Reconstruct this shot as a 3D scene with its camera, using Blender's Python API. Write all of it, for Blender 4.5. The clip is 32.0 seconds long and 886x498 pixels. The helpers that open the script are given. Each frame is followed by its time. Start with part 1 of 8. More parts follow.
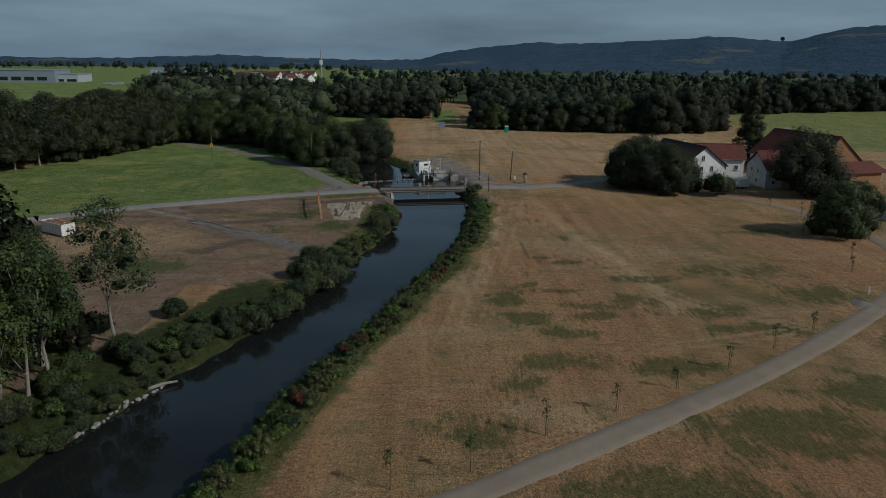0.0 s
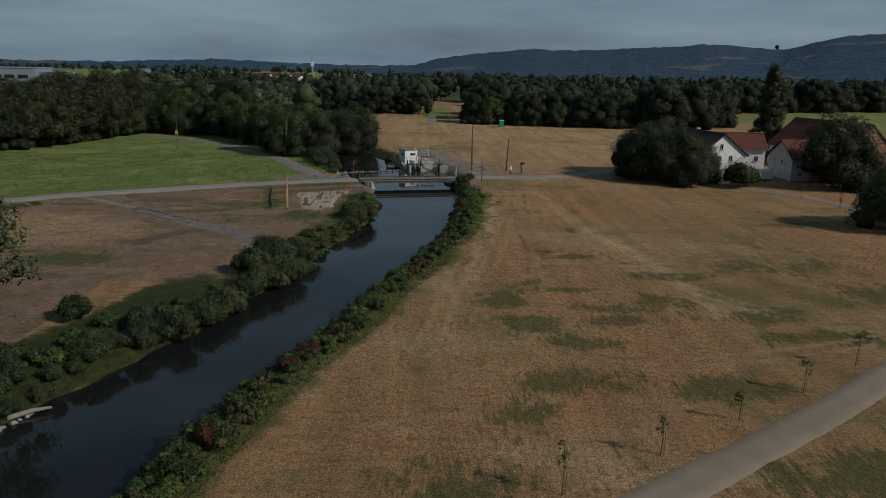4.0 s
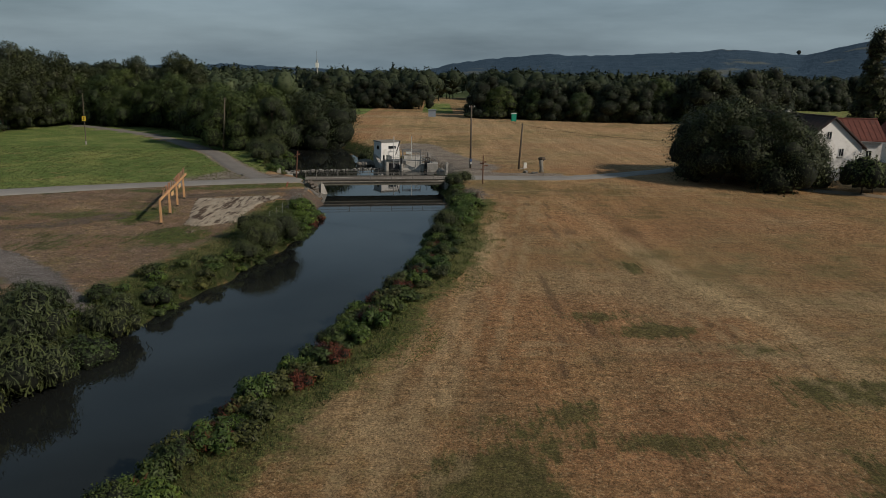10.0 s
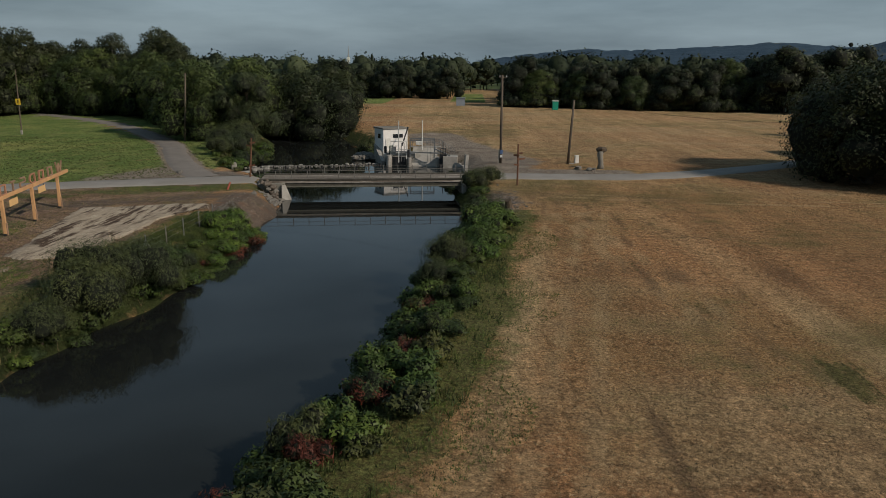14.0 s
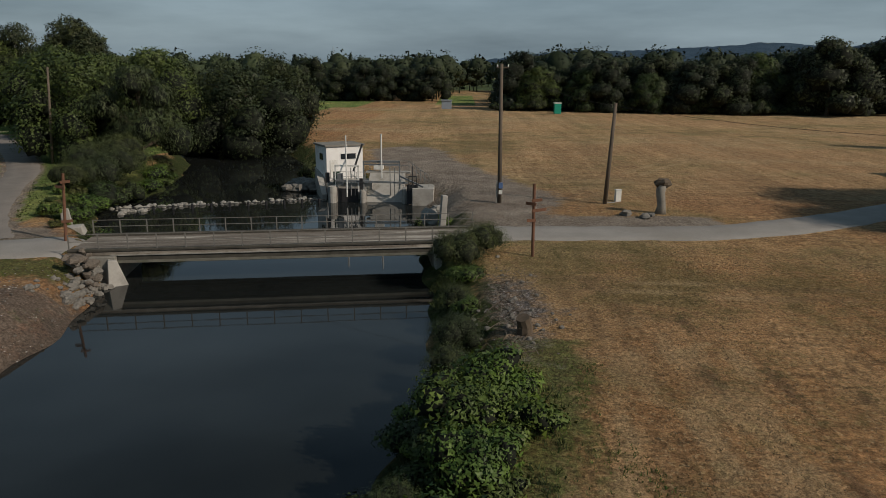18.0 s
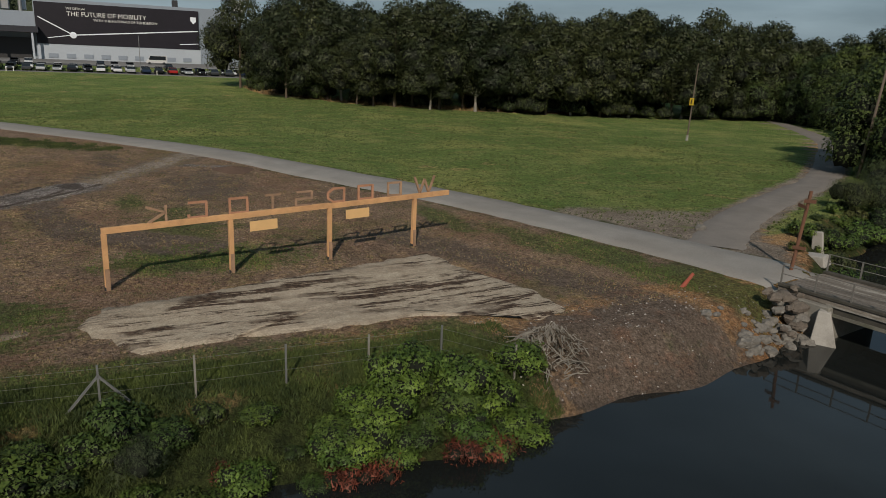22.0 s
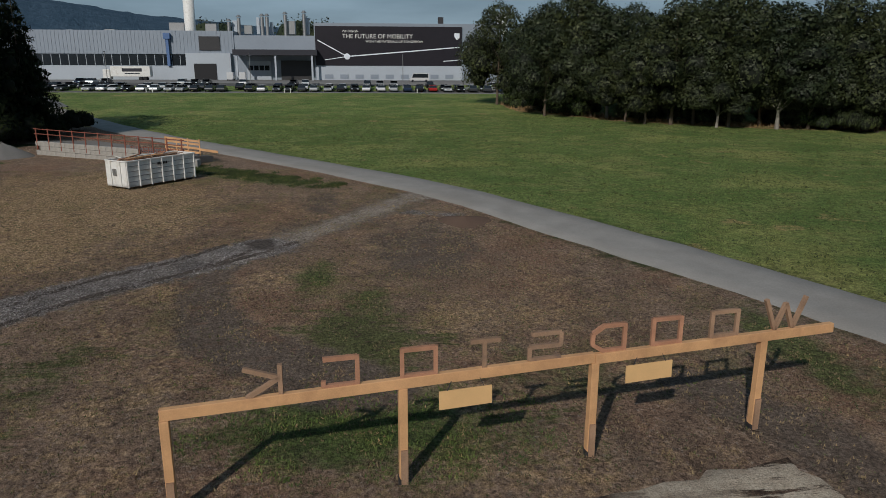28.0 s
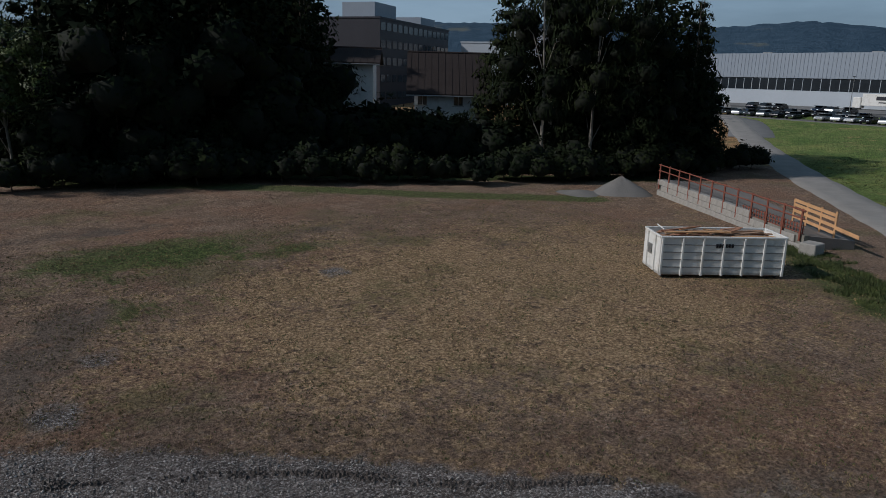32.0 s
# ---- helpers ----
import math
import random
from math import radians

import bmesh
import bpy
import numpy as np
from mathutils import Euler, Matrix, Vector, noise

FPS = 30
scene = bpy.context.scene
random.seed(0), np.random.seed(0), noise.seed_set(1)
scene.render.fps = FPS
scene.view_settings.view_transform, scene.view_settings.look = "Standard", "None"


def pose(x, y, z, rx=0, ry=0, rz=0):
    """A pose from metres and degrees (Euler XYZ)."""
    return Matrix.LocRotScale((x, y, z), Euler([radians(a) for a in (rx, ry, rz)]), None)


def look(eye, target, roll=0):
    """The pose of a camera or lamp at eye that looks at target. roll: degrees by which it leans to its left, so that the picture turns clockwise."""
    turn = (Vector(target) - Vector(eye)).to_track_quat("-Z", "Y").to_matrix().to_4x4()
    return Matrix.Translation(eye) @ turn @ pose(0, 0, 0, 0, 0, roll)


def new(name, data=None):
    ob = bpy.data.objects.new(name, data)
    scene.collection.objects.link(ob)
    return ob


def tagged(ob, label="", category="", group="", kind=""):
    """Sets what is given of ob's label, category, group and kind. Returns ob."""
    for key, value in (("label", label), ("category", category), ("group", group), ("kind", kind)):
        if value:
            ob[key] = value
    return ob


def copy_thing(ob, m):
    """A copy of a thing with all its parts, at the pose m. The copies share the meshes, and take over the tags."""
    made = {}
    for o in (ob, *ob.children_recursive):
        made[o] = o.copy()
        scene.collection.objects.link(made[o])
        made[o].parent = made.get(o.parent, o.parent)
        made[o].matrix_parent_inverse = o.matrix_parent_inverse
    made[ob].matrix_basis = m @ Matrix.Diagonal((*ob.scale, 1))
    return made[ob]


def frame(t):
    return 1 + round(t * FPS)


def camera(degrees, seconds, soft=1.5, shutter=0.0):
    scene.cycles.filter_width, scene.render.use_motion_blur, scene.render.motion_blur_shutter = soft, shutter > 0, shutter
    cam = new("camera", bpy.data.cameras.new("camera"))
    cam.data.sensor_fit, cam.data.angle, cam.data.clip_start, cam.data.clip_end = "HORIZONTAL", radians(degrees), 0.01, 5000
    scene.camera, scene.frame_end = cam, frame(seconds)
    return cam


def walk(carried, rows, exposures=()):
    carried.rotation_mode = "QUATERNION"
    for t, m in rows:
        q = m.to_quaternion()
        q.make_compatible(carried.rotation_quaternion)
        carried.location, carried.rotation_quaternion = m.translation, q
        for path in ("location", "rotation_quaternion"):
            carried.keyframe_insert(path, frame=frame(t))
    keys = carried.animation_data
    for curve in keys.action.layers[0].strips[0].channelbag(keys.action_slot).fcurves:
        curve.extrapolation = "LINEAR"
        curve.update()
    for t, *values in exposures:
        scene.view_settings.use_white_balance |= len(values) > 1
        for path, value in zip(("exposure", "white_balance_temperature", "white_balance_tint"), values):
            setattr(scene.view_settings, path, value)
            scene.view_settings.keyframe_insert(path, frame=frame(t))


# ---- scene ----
cam = camera(64.4, 32.0, 0.75)
EXPOSURES = [(0, -0.44, 5400, 8), (3, -0.40, 5550, 9), (6, -0.26, 5950, 11), (13, -0.10, 6150, 11), (19, -0.04, 6150, 11), (24, 0.0, 5950, 10), (28, -0.12, 5600, 10), (32, -0.24, 5350, 12)]
PATH = [
    (0, (0.023, 1.377, 30.578), (0.073, 3.306, 30.052), 0.6),
    (1, (0.228, 3.45, 28.919), (0.283, 5.38, 28.398), 0.8),
    (2, (0.586, 7.185, 27.03), (0.646, 9.116, 26.514), 0.9),
    (3, (1.07, 12.535, 25.213), (1.134, 14.468, 24.704), 0.9),
    (3.5, (1.444, 15.714, 24.387), (1.51, 17.648, 23.879), 1.0),
    (5.5, (3.377, 29.628, 21.197), (3.451, 31.565, 20.702), 0.9),
    (6, (3.839, 33.256, 20.541), (3.916, 35.192, 20.047), 0.9),
    (7, (4.886, 40.95, 18.986), (4.972, 42.887, 18.493), 0.9),
    (8, (5.806, 48.742, 17.643), (5.877, 50.68, 17.152), 1.0),
    (9, (6.738, 56.676, 16.514), (6.783, 58.614, 16.023), 1.2),
    (10, (7.746, 64.624, 15.451), (7.777, 66.564, 14.965), 1.1),
    (11, (8.6, 72.386, 14.7), (8.567, 74.325, 14.214), 0.9),
    (12, (9.264, 80.231, 13.959), (9.199, 82.169, 13.472), 1.0),
    (13, (9.738, 88.092, 13.144), (9.663, 90.029, 12.655), 0.9),
    (14, (10.132, 96.074, 11.006), (10.062, 98.011, 10.512), 0.7),
    (14.5, (10.205, 99.945, 10.337), (10.139, 101.882, 9.842), 0.6),
    (16.5, (10.744, 116.001, 9.92), (10.688, 117.939, 9.427), 0.4),
    (17, (10.816, 119.816, 9.904), (10.764, 121.753, 9.41), 0.4),
    (18, (10.832, 127.154, 9.893), (10.786, 129.093, 9.405), 0.4),
    (18.5, (10.649, 130.362, 9.959), (10.565, 132.301, 9.474), 0.5),
    (19, (10.525, 132.829, 9.986), (10.305, 134.757, 9.502), 0.8),
    (19.5, (10.43, 134.562, 9.979), (9.988, 136.451, 9.494), 1.2),
    (20, (10.39, 135.53, 9.949), (9.647, 137.322, 9.46), 1.5),
    (20.5, (10.489, 135.851, 9.899), (9.438, 137.478, 9.401), 1.9),
    (21, (10.115, 136.728, 9.498), (8.784, 138.134, 8.998), 2.0),
    (21.5, (9.975, 136.75, 9.45), (8.415, 137.891, 8.938), 2.4),
    (22, (10.024, 136.79, 9.4), (8.291, 137.639, 8.878), 2.5),
    (22.5, (10.309, 136.876, 9.396), (8.479, 137.489, 8.868), 2.5),
    (23, (10.333, 136.904, 9.327), (8.476, 137.427, 8.799), 2.4),
    (23.5, (10.313, 136.896, 9.26), (8.453, 137.409, 8.733), 2.3),
    (24, (10.01, 136.943, 9.18), (8.15, 137.454, 8.653), 2.1),
    (24.5, (9.083, 137.181, 9.114), (7.22, 137.687, 8.591), 1.9),
    (26.5, (1.816, 139.14, 9.238), (-0.052, 139.638, 8.726), 0.9),
    (27, (-0.889, 139.873, 9.28), (-2.758, 140.368, 8.768), 0.5),
    (27.5, (-3.715, 140.629, 9.342), (-5.586, 141.116, 8.829), 0.1),
    (28, (-6.435, 141.248, 9.365), (-8.362, 141.416, 8.856), 0.2),
    (28.5, (-9.611, 142.174, 9.402), (-11.542, 142.054, 8.898), 0.2),
    (29, (-12.978, 142.488, 9.368), (-14.869, 142.072, 8.87), 0.3),
    (29.5, (-16.361, 143.239, 9.493), (-18.131, 142.452, 8.998), 0.6),
    (30, (-20.06, 143.637, 9.461), (-21.701, 142.605, 8.971), 0.8),
    (30.5, (-23.659, 143.372, 9.373), (-25.236, 142.24, 8.891), 0.9),
    (31, (-26.972, 143.045, 9.462), (-28.491, 141.833, 8.99), 1.0),
    (31.5, (-29.501, 142.679, 9.634), (-30.916, 141.348, 9.16), 1.2),
    (32, (-31.145, 142.704, 9.695), (-32.333, 141.167, 9.219), 1.6),
]
walk(cam, [(t, look(e, g, r)) for t, e, g, r in PATH], EXPOSURES)

# ---- world, sun ----
SUN_ELEV, SUN_AZ = radians(34), radians(117)
world = bpy.data.worlds.new("sky")
scene.world = world
world.use_nodes = True
wn, wl = world.node_tree.nodes, world.node_tree.links
wn.clear()
sky = wn.new("ShaderNodeTexSky")
sky.sky_type, sky.sun_disc = "NISHITA", False
sky.sun_elevation, sky.sun_rotation = SUN_ELEV, SUN_AZ
sky.air_density, sky.dust_density = 1.2, 2.0
wtc = wn.new("ShaderNodeTexCoord")
wmap = wn.new("ShaderNodeMapping")
wmap.inputs["Scale"].default_value = (1.6, 1.6, 9.0)
wnoise = wn.new("ShaderNodeTexNoise")
wnoise.inputs["Scale"].default_value = 1.3
wnoise.inputs["Detail"].default_value = 6
wnoise.inputs["Roughness"].default_value = 0.55
wramp = wn.new("ShaderNodeValToRGB")
wramp.color_ramp.elements[0].position, wramp.color_ramp.elements[0].color = 0.32, (0.80, 1.19, 1.46, 1)
wramp.color_ramp.elements[1].position, wramp.color_ramp.elements[1].color = 0.72, (1.98, 2.64, 2.98, 1)
wmix = wn.new("ShaderNodeMixRGB")
wmix.inputs[0].default_value = 0.9
wbg = wn.new("ShaderNodeBackground")
wbg.inputs["Strength"].default_value = 0.105
wout = wn.new("ShaderNodeOutputWorld")
wl.new(wtc.outputs["Generated"], wmap.inputs[0])
wl.new(wmap.outputs[0], wnoise.inputs["Vector"])
wl.new(wnoise.outputs["Fac"], wramp.inputs[0])
wl.new(sky.outputs[0], wmix.inputs[1])
wl.new(wramp.outputs[0], wmix.inputs[2])
wsep = wn.new("ShaderNodeSeparateXYZ")
wl.new(wtc.outputs["Generated"], wsep.inputs[0])
wgrad = wn.new("ShaderNodeValToRGB")
wgrad.color_ramp.elements[0].position, wgrad.color_ramp.elements[0].color = 0.0, (1.5, 1.42, 1.36, 1)
wgrad.color_ramp.elements[1].position, wgrad.color_ramp.elements[1].color = 0.5, (0.74, 0.78, 0.82, 1)
wl.new(wsep.outputs["Z"], wgrad.inputs[0])
wmul = wn.new("ShaderNodeMixRGB")
wmul.blend_type = "MULTIPLY"
wmul.inputs[0].default_value = 1.0
wl.new(wmix.outputs[0], wmul.inputs[1])
wl.new(wgrad.outputs[0], wmul.inputs[2])
wl.new(wmul.outputs[0], wbg.inputs[0])
wl.new(wbg.outputs[0], wout.inputs[0])
sun = new("sun", bpy.data.lights.new("sun", "SUN"))
sun.data.energy, sun.data.angle, sun.data.color = 3.1, radians(1.2), (1.0, 0.85, 0.68)
to_sun = Vector((math.sin(SUN_AZ) * math.cos(SUN_ELEV), math.cos(SUN_AZ) * math.cos(SUN_ELEV), math.sin(SUN_ELEV)))
sun.matrix_world = look(to_sun * 300, (0, 0, 0))

# ---- materials ----


class Mat:
    """A small wrapper to write node materials in few lines."""

    def __init__(self, name, rough=0.8, metal=0.0, spec=0.3):
        self.m = bpy.data.materials.new(name)
        self.m.use_nodes = True
        self.n, self.l = self.m.node_tree.nodes, self.m.node_tree.links
        self.b = self.n["Principled BSDF"]
        self.b.inputs["Roughness"].default_value = rough
        self.b.inputs["Metallic"].default_value = metal
        self.b.inputs["Specular IOR Level"].default_value = spec
        self.tc = self.n.new("ShaderNodeTexCoord").outputs["Object"]

    def world_coords(self):
        self.tc = self.n.new("ShaderNodeNewGeometry").outputs["Position"]
        return self

    def noise(self, scale, detail=4, rough=0.6, stretch=None, rot=0.0):
        v = self.tc
        if stretch:
            mp = self.n.new("ShaderNodeMapping")
            mp.inputs["Scale"].default_value = stretch
            mp.inputs["Rotation"].default_value = (0, 0, rot)
            self.l.new(v, mp.inputs[0])
            v = mp.outputs[0]
        x = self.n.new("ShaderNodeTexNoise")
        x.inputs["Scale"].default_value, x.inputs["Detail"].default_value, x.inputs["Roughness"].default_value = scale, detail, rough
        self.l.new(v, x.inputs["Vector"])
        return x.outputs["Fac"]

    def ramp(self, fac, *stops):
        r = self.n.new("ShaderNodeValToRGB")
        e = r.color_ramp.elements
        while len(e) < len(stops):
            e.new(0.5)
        for el, (p, c) in zip(e, stops):
            el.position = p
            el.color = (*c, 1) if len(c) == 3 else (c[0], c[0], c[0], 1)
        self.l.new(fac, r.inputs[0])
        return r.outputs[0]

    def mix(self, fac, a, b, mode="MIX"):
        x = self.n.new("ShaderNodeMixRGB")
        x.blend_type = mode
        for i, v in ((0, fac), (1, a), (2, b)):
            if isinstance(v, (int, float)):
                x.inputs[i].default_value = v if i == 0 else (v, v, v, 1)
            elif isinstance(v, tuple):
                x.inputs[i].default_value = (*v, 1)
            else:
                self.l.new(v, x.inputs[i])
        return x.outputs[0]

    def math(self, op, a, b=0.0, clamp=False):
        x = self.n.new("ShaderNodeMath")
        x.operation, x.use_clamp = op, clamp
        for i, v in ((0, a), (1, b)):
            if isinstance(v, (int, float)):
                x.inputs[i].default_value = v
            else:
                self.l.new(v, x.inputs[i])
        return x.outputs[0]

    def attr(self, name):
        a = self.n.new("ShaderNodeAttribute")
        a.attribute_name = name
        return a.outputs["Fac"]

    def island(self):
        return self.n.new("ShaderNodeNewGeometry").outputs["Random Per Island"]

    def random(self):
        return self.n.new("ShaderNodeObjectInfo").outputs["Random"]

    def bump(self, fac, strength=0.4, dist=0.05):
        x = self.n.new("ShaderNodeBump")
        x.inputs["Strength"].default_value, x.inputs["Distance"].default_value = strength, dist
        self.l.new(fac, x.inputs["Height"])
        self.l.new(x.outputs[0], self.b.inputs["Normal"])
        return self

    def color(self, c):
        if isinstance(c, tuple):
            self.b.inputs["Base Color"].default_value = (*c, 1)
        else:
            self.l.new(c, self.b.inputs["Base Color"])
        return self


def worn(name, col, var=0.25, scale=3.0, rough=0.75, metal=0.0, bump=0.2, stain=None, spec=0.3, fine=40.0):
    """A surface of one colour with grain, stains and fine relief."""
    k = Mat(name, rough, metal, spec)
    dark = tuple(c * (1 - var) for c in col)
    lite = tuple(min(1, c * (1 + var * 0.6)) for c in col)
    big = k.ramp(k.noise(scale, 5, 0.65), (0.3, dark), (0.7, lite))
    out = k.mix(0.35, big, k.ramp(k.noise(fine, 3), (0.3, dark), (0.75, lite)))
    if stain:
        out = k.mix(k.ramp(k.noise(scale * 0.6, 6, 0.7), (0.52, (0,)), (0.72, (0.8,))), out, stain)
    k.color(out)
    if bump:
        k.bump(k.noise(fine, 4), bump, 0.02)
    return k.m


def leafy(name, dark, lite, rough=0.55, soft=0.5, lump=0.8):
    """Leaves: a little variation leaf by leaf, more from clump to clump and plant to plant."""
    k = Mat(name, rough, 0, 0.25 if rough < 0.9 else 0.05)
    mid = [(p + q) / 2 for p, q in zip(dark, lite)]
    a = k.ramp(k.island(), (0.0, tuple(d + (m - d) * soft for d, m in zip(dark, mid))), (1.0, tuple(t + (m - t) * soft for t, m in zip(lite, mid))))
    a = k.mix(1.0, a, k.ramp(k.noise(lump, 3, 0.6), (0.34, (0.58, 0.62, 0.66)), (0.5, (0.98, 0.98, 0.98)), (0.66, (1.42, 1.36, 1.2))), "MULTIPLY")
    r = k.ramp(k.random(), (0.0, (0.70, 0.76, 0.8)), (1.0, (1.22, 1.14, 0.95)))
    k.color(k.mix(1.0, a, r, "MULTIPLY"))
    return k.m


LEAF = leafy("leaf_green", (0.034, 0.052, 0.017), (0.082, 0.115, 0.034))
LEAF_DARK = leafy("leaf_dark", (0.019, 0.027, 0.012), (0.054, 0.066, 0.026), lump=0.5)
LEAF_OAK = leafy("leaf_oak", (0.02, 0.03, 0.012), (0.05, 0.064, 0.024))
LEAF_WILLOW = leafy("leaf_willow", (0.036, 0.05, 0.02), (0.092, 0.112, 0.045))
LEAF_BRIGHT = leafy("leaf_bright", (0.045, 0.085, 0.016), (0.13, 0.20, 0.04))
LEAF_WEED = leafy("leaf_weed", (0.045, 0.075, 0.016), (0.105, 0.155, 0.036))
LEAF_OLIVE = leafy("leaf_olive", (0.036, 0.044, 0.014), (0.105, 0.115, 0.04))
LEAF_RED = leafy("leaf_red", (0.05, 0.022, 0.014), (0.20, 0.055, 0.036))
# dark needles, with the cloud shade over the yard put into the colour
NEEDLE_SHADED = leafy("needle_shaded", (0.009, 0.014, 0.008), (0.024, 0.032, 0.015), 0.95)
FAR_LEAF = leafy("far_leaf", (0.018, 0.026, 0.013), (0.046, 0.060, 0.028), lump=0.3)


def canopy_leaf(name, dark, lite):
    """Distant foliage whose tone differs from crown to crown."""
    k = Mat(name, 0.7, 0, 0.15)
    a = k.ramp(k.attr("tone"), (0.0, dark), (1.0, lite))
    k.color(k.mix(1.0, a, k.ramp(k.noise(0.35, 3, 0.6), (0.34, (0.65, 0.68, 0.72)), (0.66, (1.35, 1.3, 1.2))), "MULTIPLY"))
    return k.m


CANOPY = canopy_leaf("canopy_dark", (0.018, 0.028, 0.015), (0.043, 0.055, 0.029))
CANOPY_WILLOW = canopy_leaf("canopy_willow", (0.040, 0.056, 0.028), (0.085, 0.105, 0.055))
# leaf colour shifted towards blue to carry the haze of distance
CANOPY_HAZED = canopy_leaf("canopy_hazed", (0.026, 0.042, 0.034), (0.048, 0.068, 0.050))
# near black: the shade deep inside crowns, put into a colour
CORE = worn("crown_inner_shade", (0.009, 0.012, 0.006), 0.3, 1.0, 0.9, bump=0)
BARK = worn("bark_grey_brown", (0.11, 0.085, 0.06), 0.45, 2.0, 0.9, bump=0.6, fine=14)
BIRCH = worn("bark_pale", (0.27, 0.25, 0.21), 0.35, 1.5, 0.8, bump=0.3, stain=(0.06, 0.05, 0.045))
CONCRETE = worn("concrete", (0.37, 0.355, 0.32), 0.35, 1.2, 0.85, stain=(0.17, 0.155, 0.12))
CONCRETE_MOSS = worn("concrete_moss_streaked", (0.17, 0.165, 0.135), 0.45, 1.1, 0.9, stain=(0.075, 0.085, 0.045), bump=0.4)
POST_BROWN = worn("red_brown_timber", (0.17, 0.085, 0.052), 0.35, 1.5, 0.85, bump=0.4)
GREEN_PAINT = worn("dull_green_paint", (0.06, 0.10, 0.075), 0.25, 3, 0.6, bump=0.1)
EDGE_DARK = worn("blackened_concrete", (0.075, 0.07, 0.058), 0.5, 1.6, 0.92, stain=(0.03, 0.034, 0.02), bump=0.5)
CONCRETE_DARK = worn("concrete_mossy", (0.23, 0.22, 0.19), 0.35, 1.5, 0.9, stain=(0.09, 0.085, 0.055))
PLASTER = worn("white_plaster", (0.80, 0.79, 0.76), 0.10, 1.0, 0.85, stain=(0.5, 0.48, 0.43))
PLASTER_OLD = worn("flaking_plaster", (0.60, 0.59, 0.56), 0.25, 0.9, 0.9, stain=(0.30, 0.28, 0.25))
METAL = worn("galvanised_steel", (0.34, 0.345, 0.34), 0.2, 6, 0.45, 0.7, 0.05)
METAL_PAINT = worn("painted_rail", (0.17, 0.165, 0.15), 0.3, 6, 0.7, 0.1, 0.1, stain=(0.13, 0.08, 0.05))
METAL_DARK = worn("dark_steel", (0.06, 0.06, 0.062), 0.3, 5, 0.5, 0.5, 0.05)
GLASS_DARK = worn("window_glass", (0.02, 0.025, 0.03), 0.3, 1, 0.08, 0, 0, spec=0.6)
ROCK = worn("rock", (0.20, 0.188, 0.165), 0.5, 1.6, 0.9, bump=0.6, stain=(0.12, 0.11, 0.09), fine=9)
ROCK_BROWN = worn("brown_rubble", (0.15, 0.128, 0.105), 0.5, 1.6, 0.9, bump=0.6, stain=(0.09, 0.075, 0.06), fine=9)
TWIG = worn("dry_twig", (0.20, 0.165, 0.13), 0.3, 3.0, 0.9, bump=0)
STONE_PALE = worn("pale_stone", (0.30, 0.29, 0.26), 0.45, 1.6, 0.9, bump=0.6, stain=(0.2, 0.19, 0.16), fine=9)
PLANK = worn("fresh_timber", (0.62, 0.36, 0.17), 0.28, 1.2, 0.7, bump=0.3, stain=(0.40, 0.22, 0.11))
PLANK_OLD = worn("weathered_timber", (0.35, 0.225, 0.14), 0.4, 1.5, 0.85, bump=0.4, stain=(0.17, 0.12, 0.09))
LETTER_WOOD = worn("reddish_timber", (0.42, 0.22, 0.13), 0.35, 2.0, 0.8, bump=0.3)
BOARD = worn("plywood_board", (0.70, 0.45, 0.20), 0.12, 1.5, 0.7, bump=0.1)
POLE_WOOD = worn("pole_timber", (0.13, 0.105, 0.08), 0.35, 1.5, 0.9, bump=0.4)
RUST = worn("rusty_red_steel", (0.24, 0.085, 0.055), 0.4, 4, 0.8, 0.1, 0.2)
WHITE_PAINT = worn("white_paint", (0.74, 0.74, 0.70), 0.15, 2, 0.5, stain=(0.5, 0.47, 0.40))
ROOF_TILE = worn("red_roof_tile", (0.15, 0.052, 0.038), 0.35, 0.8, 0.85, bump=0.5, stain=(0.09, 0.04, 0.034), fine=6)
# villa roofs only: the dark roof again, with shade put into its colour
ROOF_SHADED = worn("shaded_roof", (0.034, 0.026, 0.024), 0.35, 0.8, 0.9, bump=0.4, fine=6)
ROOF_DARK = worn("dark_roof", (0.075, 0.05, 0.042), 0.3, 0.8, 0.85, bump=0.4, fine=6)
YELLOW = worn("yellow_sign_paint", (0.75, 0.50, 0.04), 0.1, 3, 0.5, bump=0)
BLACK = worn("black_paint", (0.02, 0.02, 0.022), 0.2, 3, 0.5, bump=0)
RED_PAINT = worn("red_paint", (0.55, 0.05, 0.03), 0.2, 3, 0.5, bump=0)
MARKER_RED = worn("faded_red_plastic", (0.34, 0.095, 0.06), 0.25, 3, 0.7, bump=0)
BLUE_PAINT = worn("blue_paint", (0.10, 0.17, 0.34), 0.2, 3, 0.5, bump=0)
TEAL = worn("green_tarpaulin", (0.02, 0.30, 0.20), 0.2, 3, 0.6, bump=0)
CLAD_GREY = worn("grey_cladding", (0.27, 0.31, 0.36), 0.10, 0.15, 0.5, 0.2, 0.02, fine=2)
CLAD_LIGHT = worn("light_cladding", (0.42, 0.465, 0.51), 0.08, 0.15, 0.5, 0.1, 0.02, fine=2)
CLAD_DARK = worn("dark_cladding", (0.035, 0.036, 0.045), 0.2, 0.15, 0.5, 0.1, 0.02, fine=2)
BILLBOARD = worn("dark_banner", (0.016, 0.014, 0.020), 0.25, 0.1, 0.5, 0, 0, fine=1)
TARMAC_PALE = worn("grey_asphalt", (0.19, 0.187, 0.18), 0.2, 0.3, 0.9, bump=0.2)
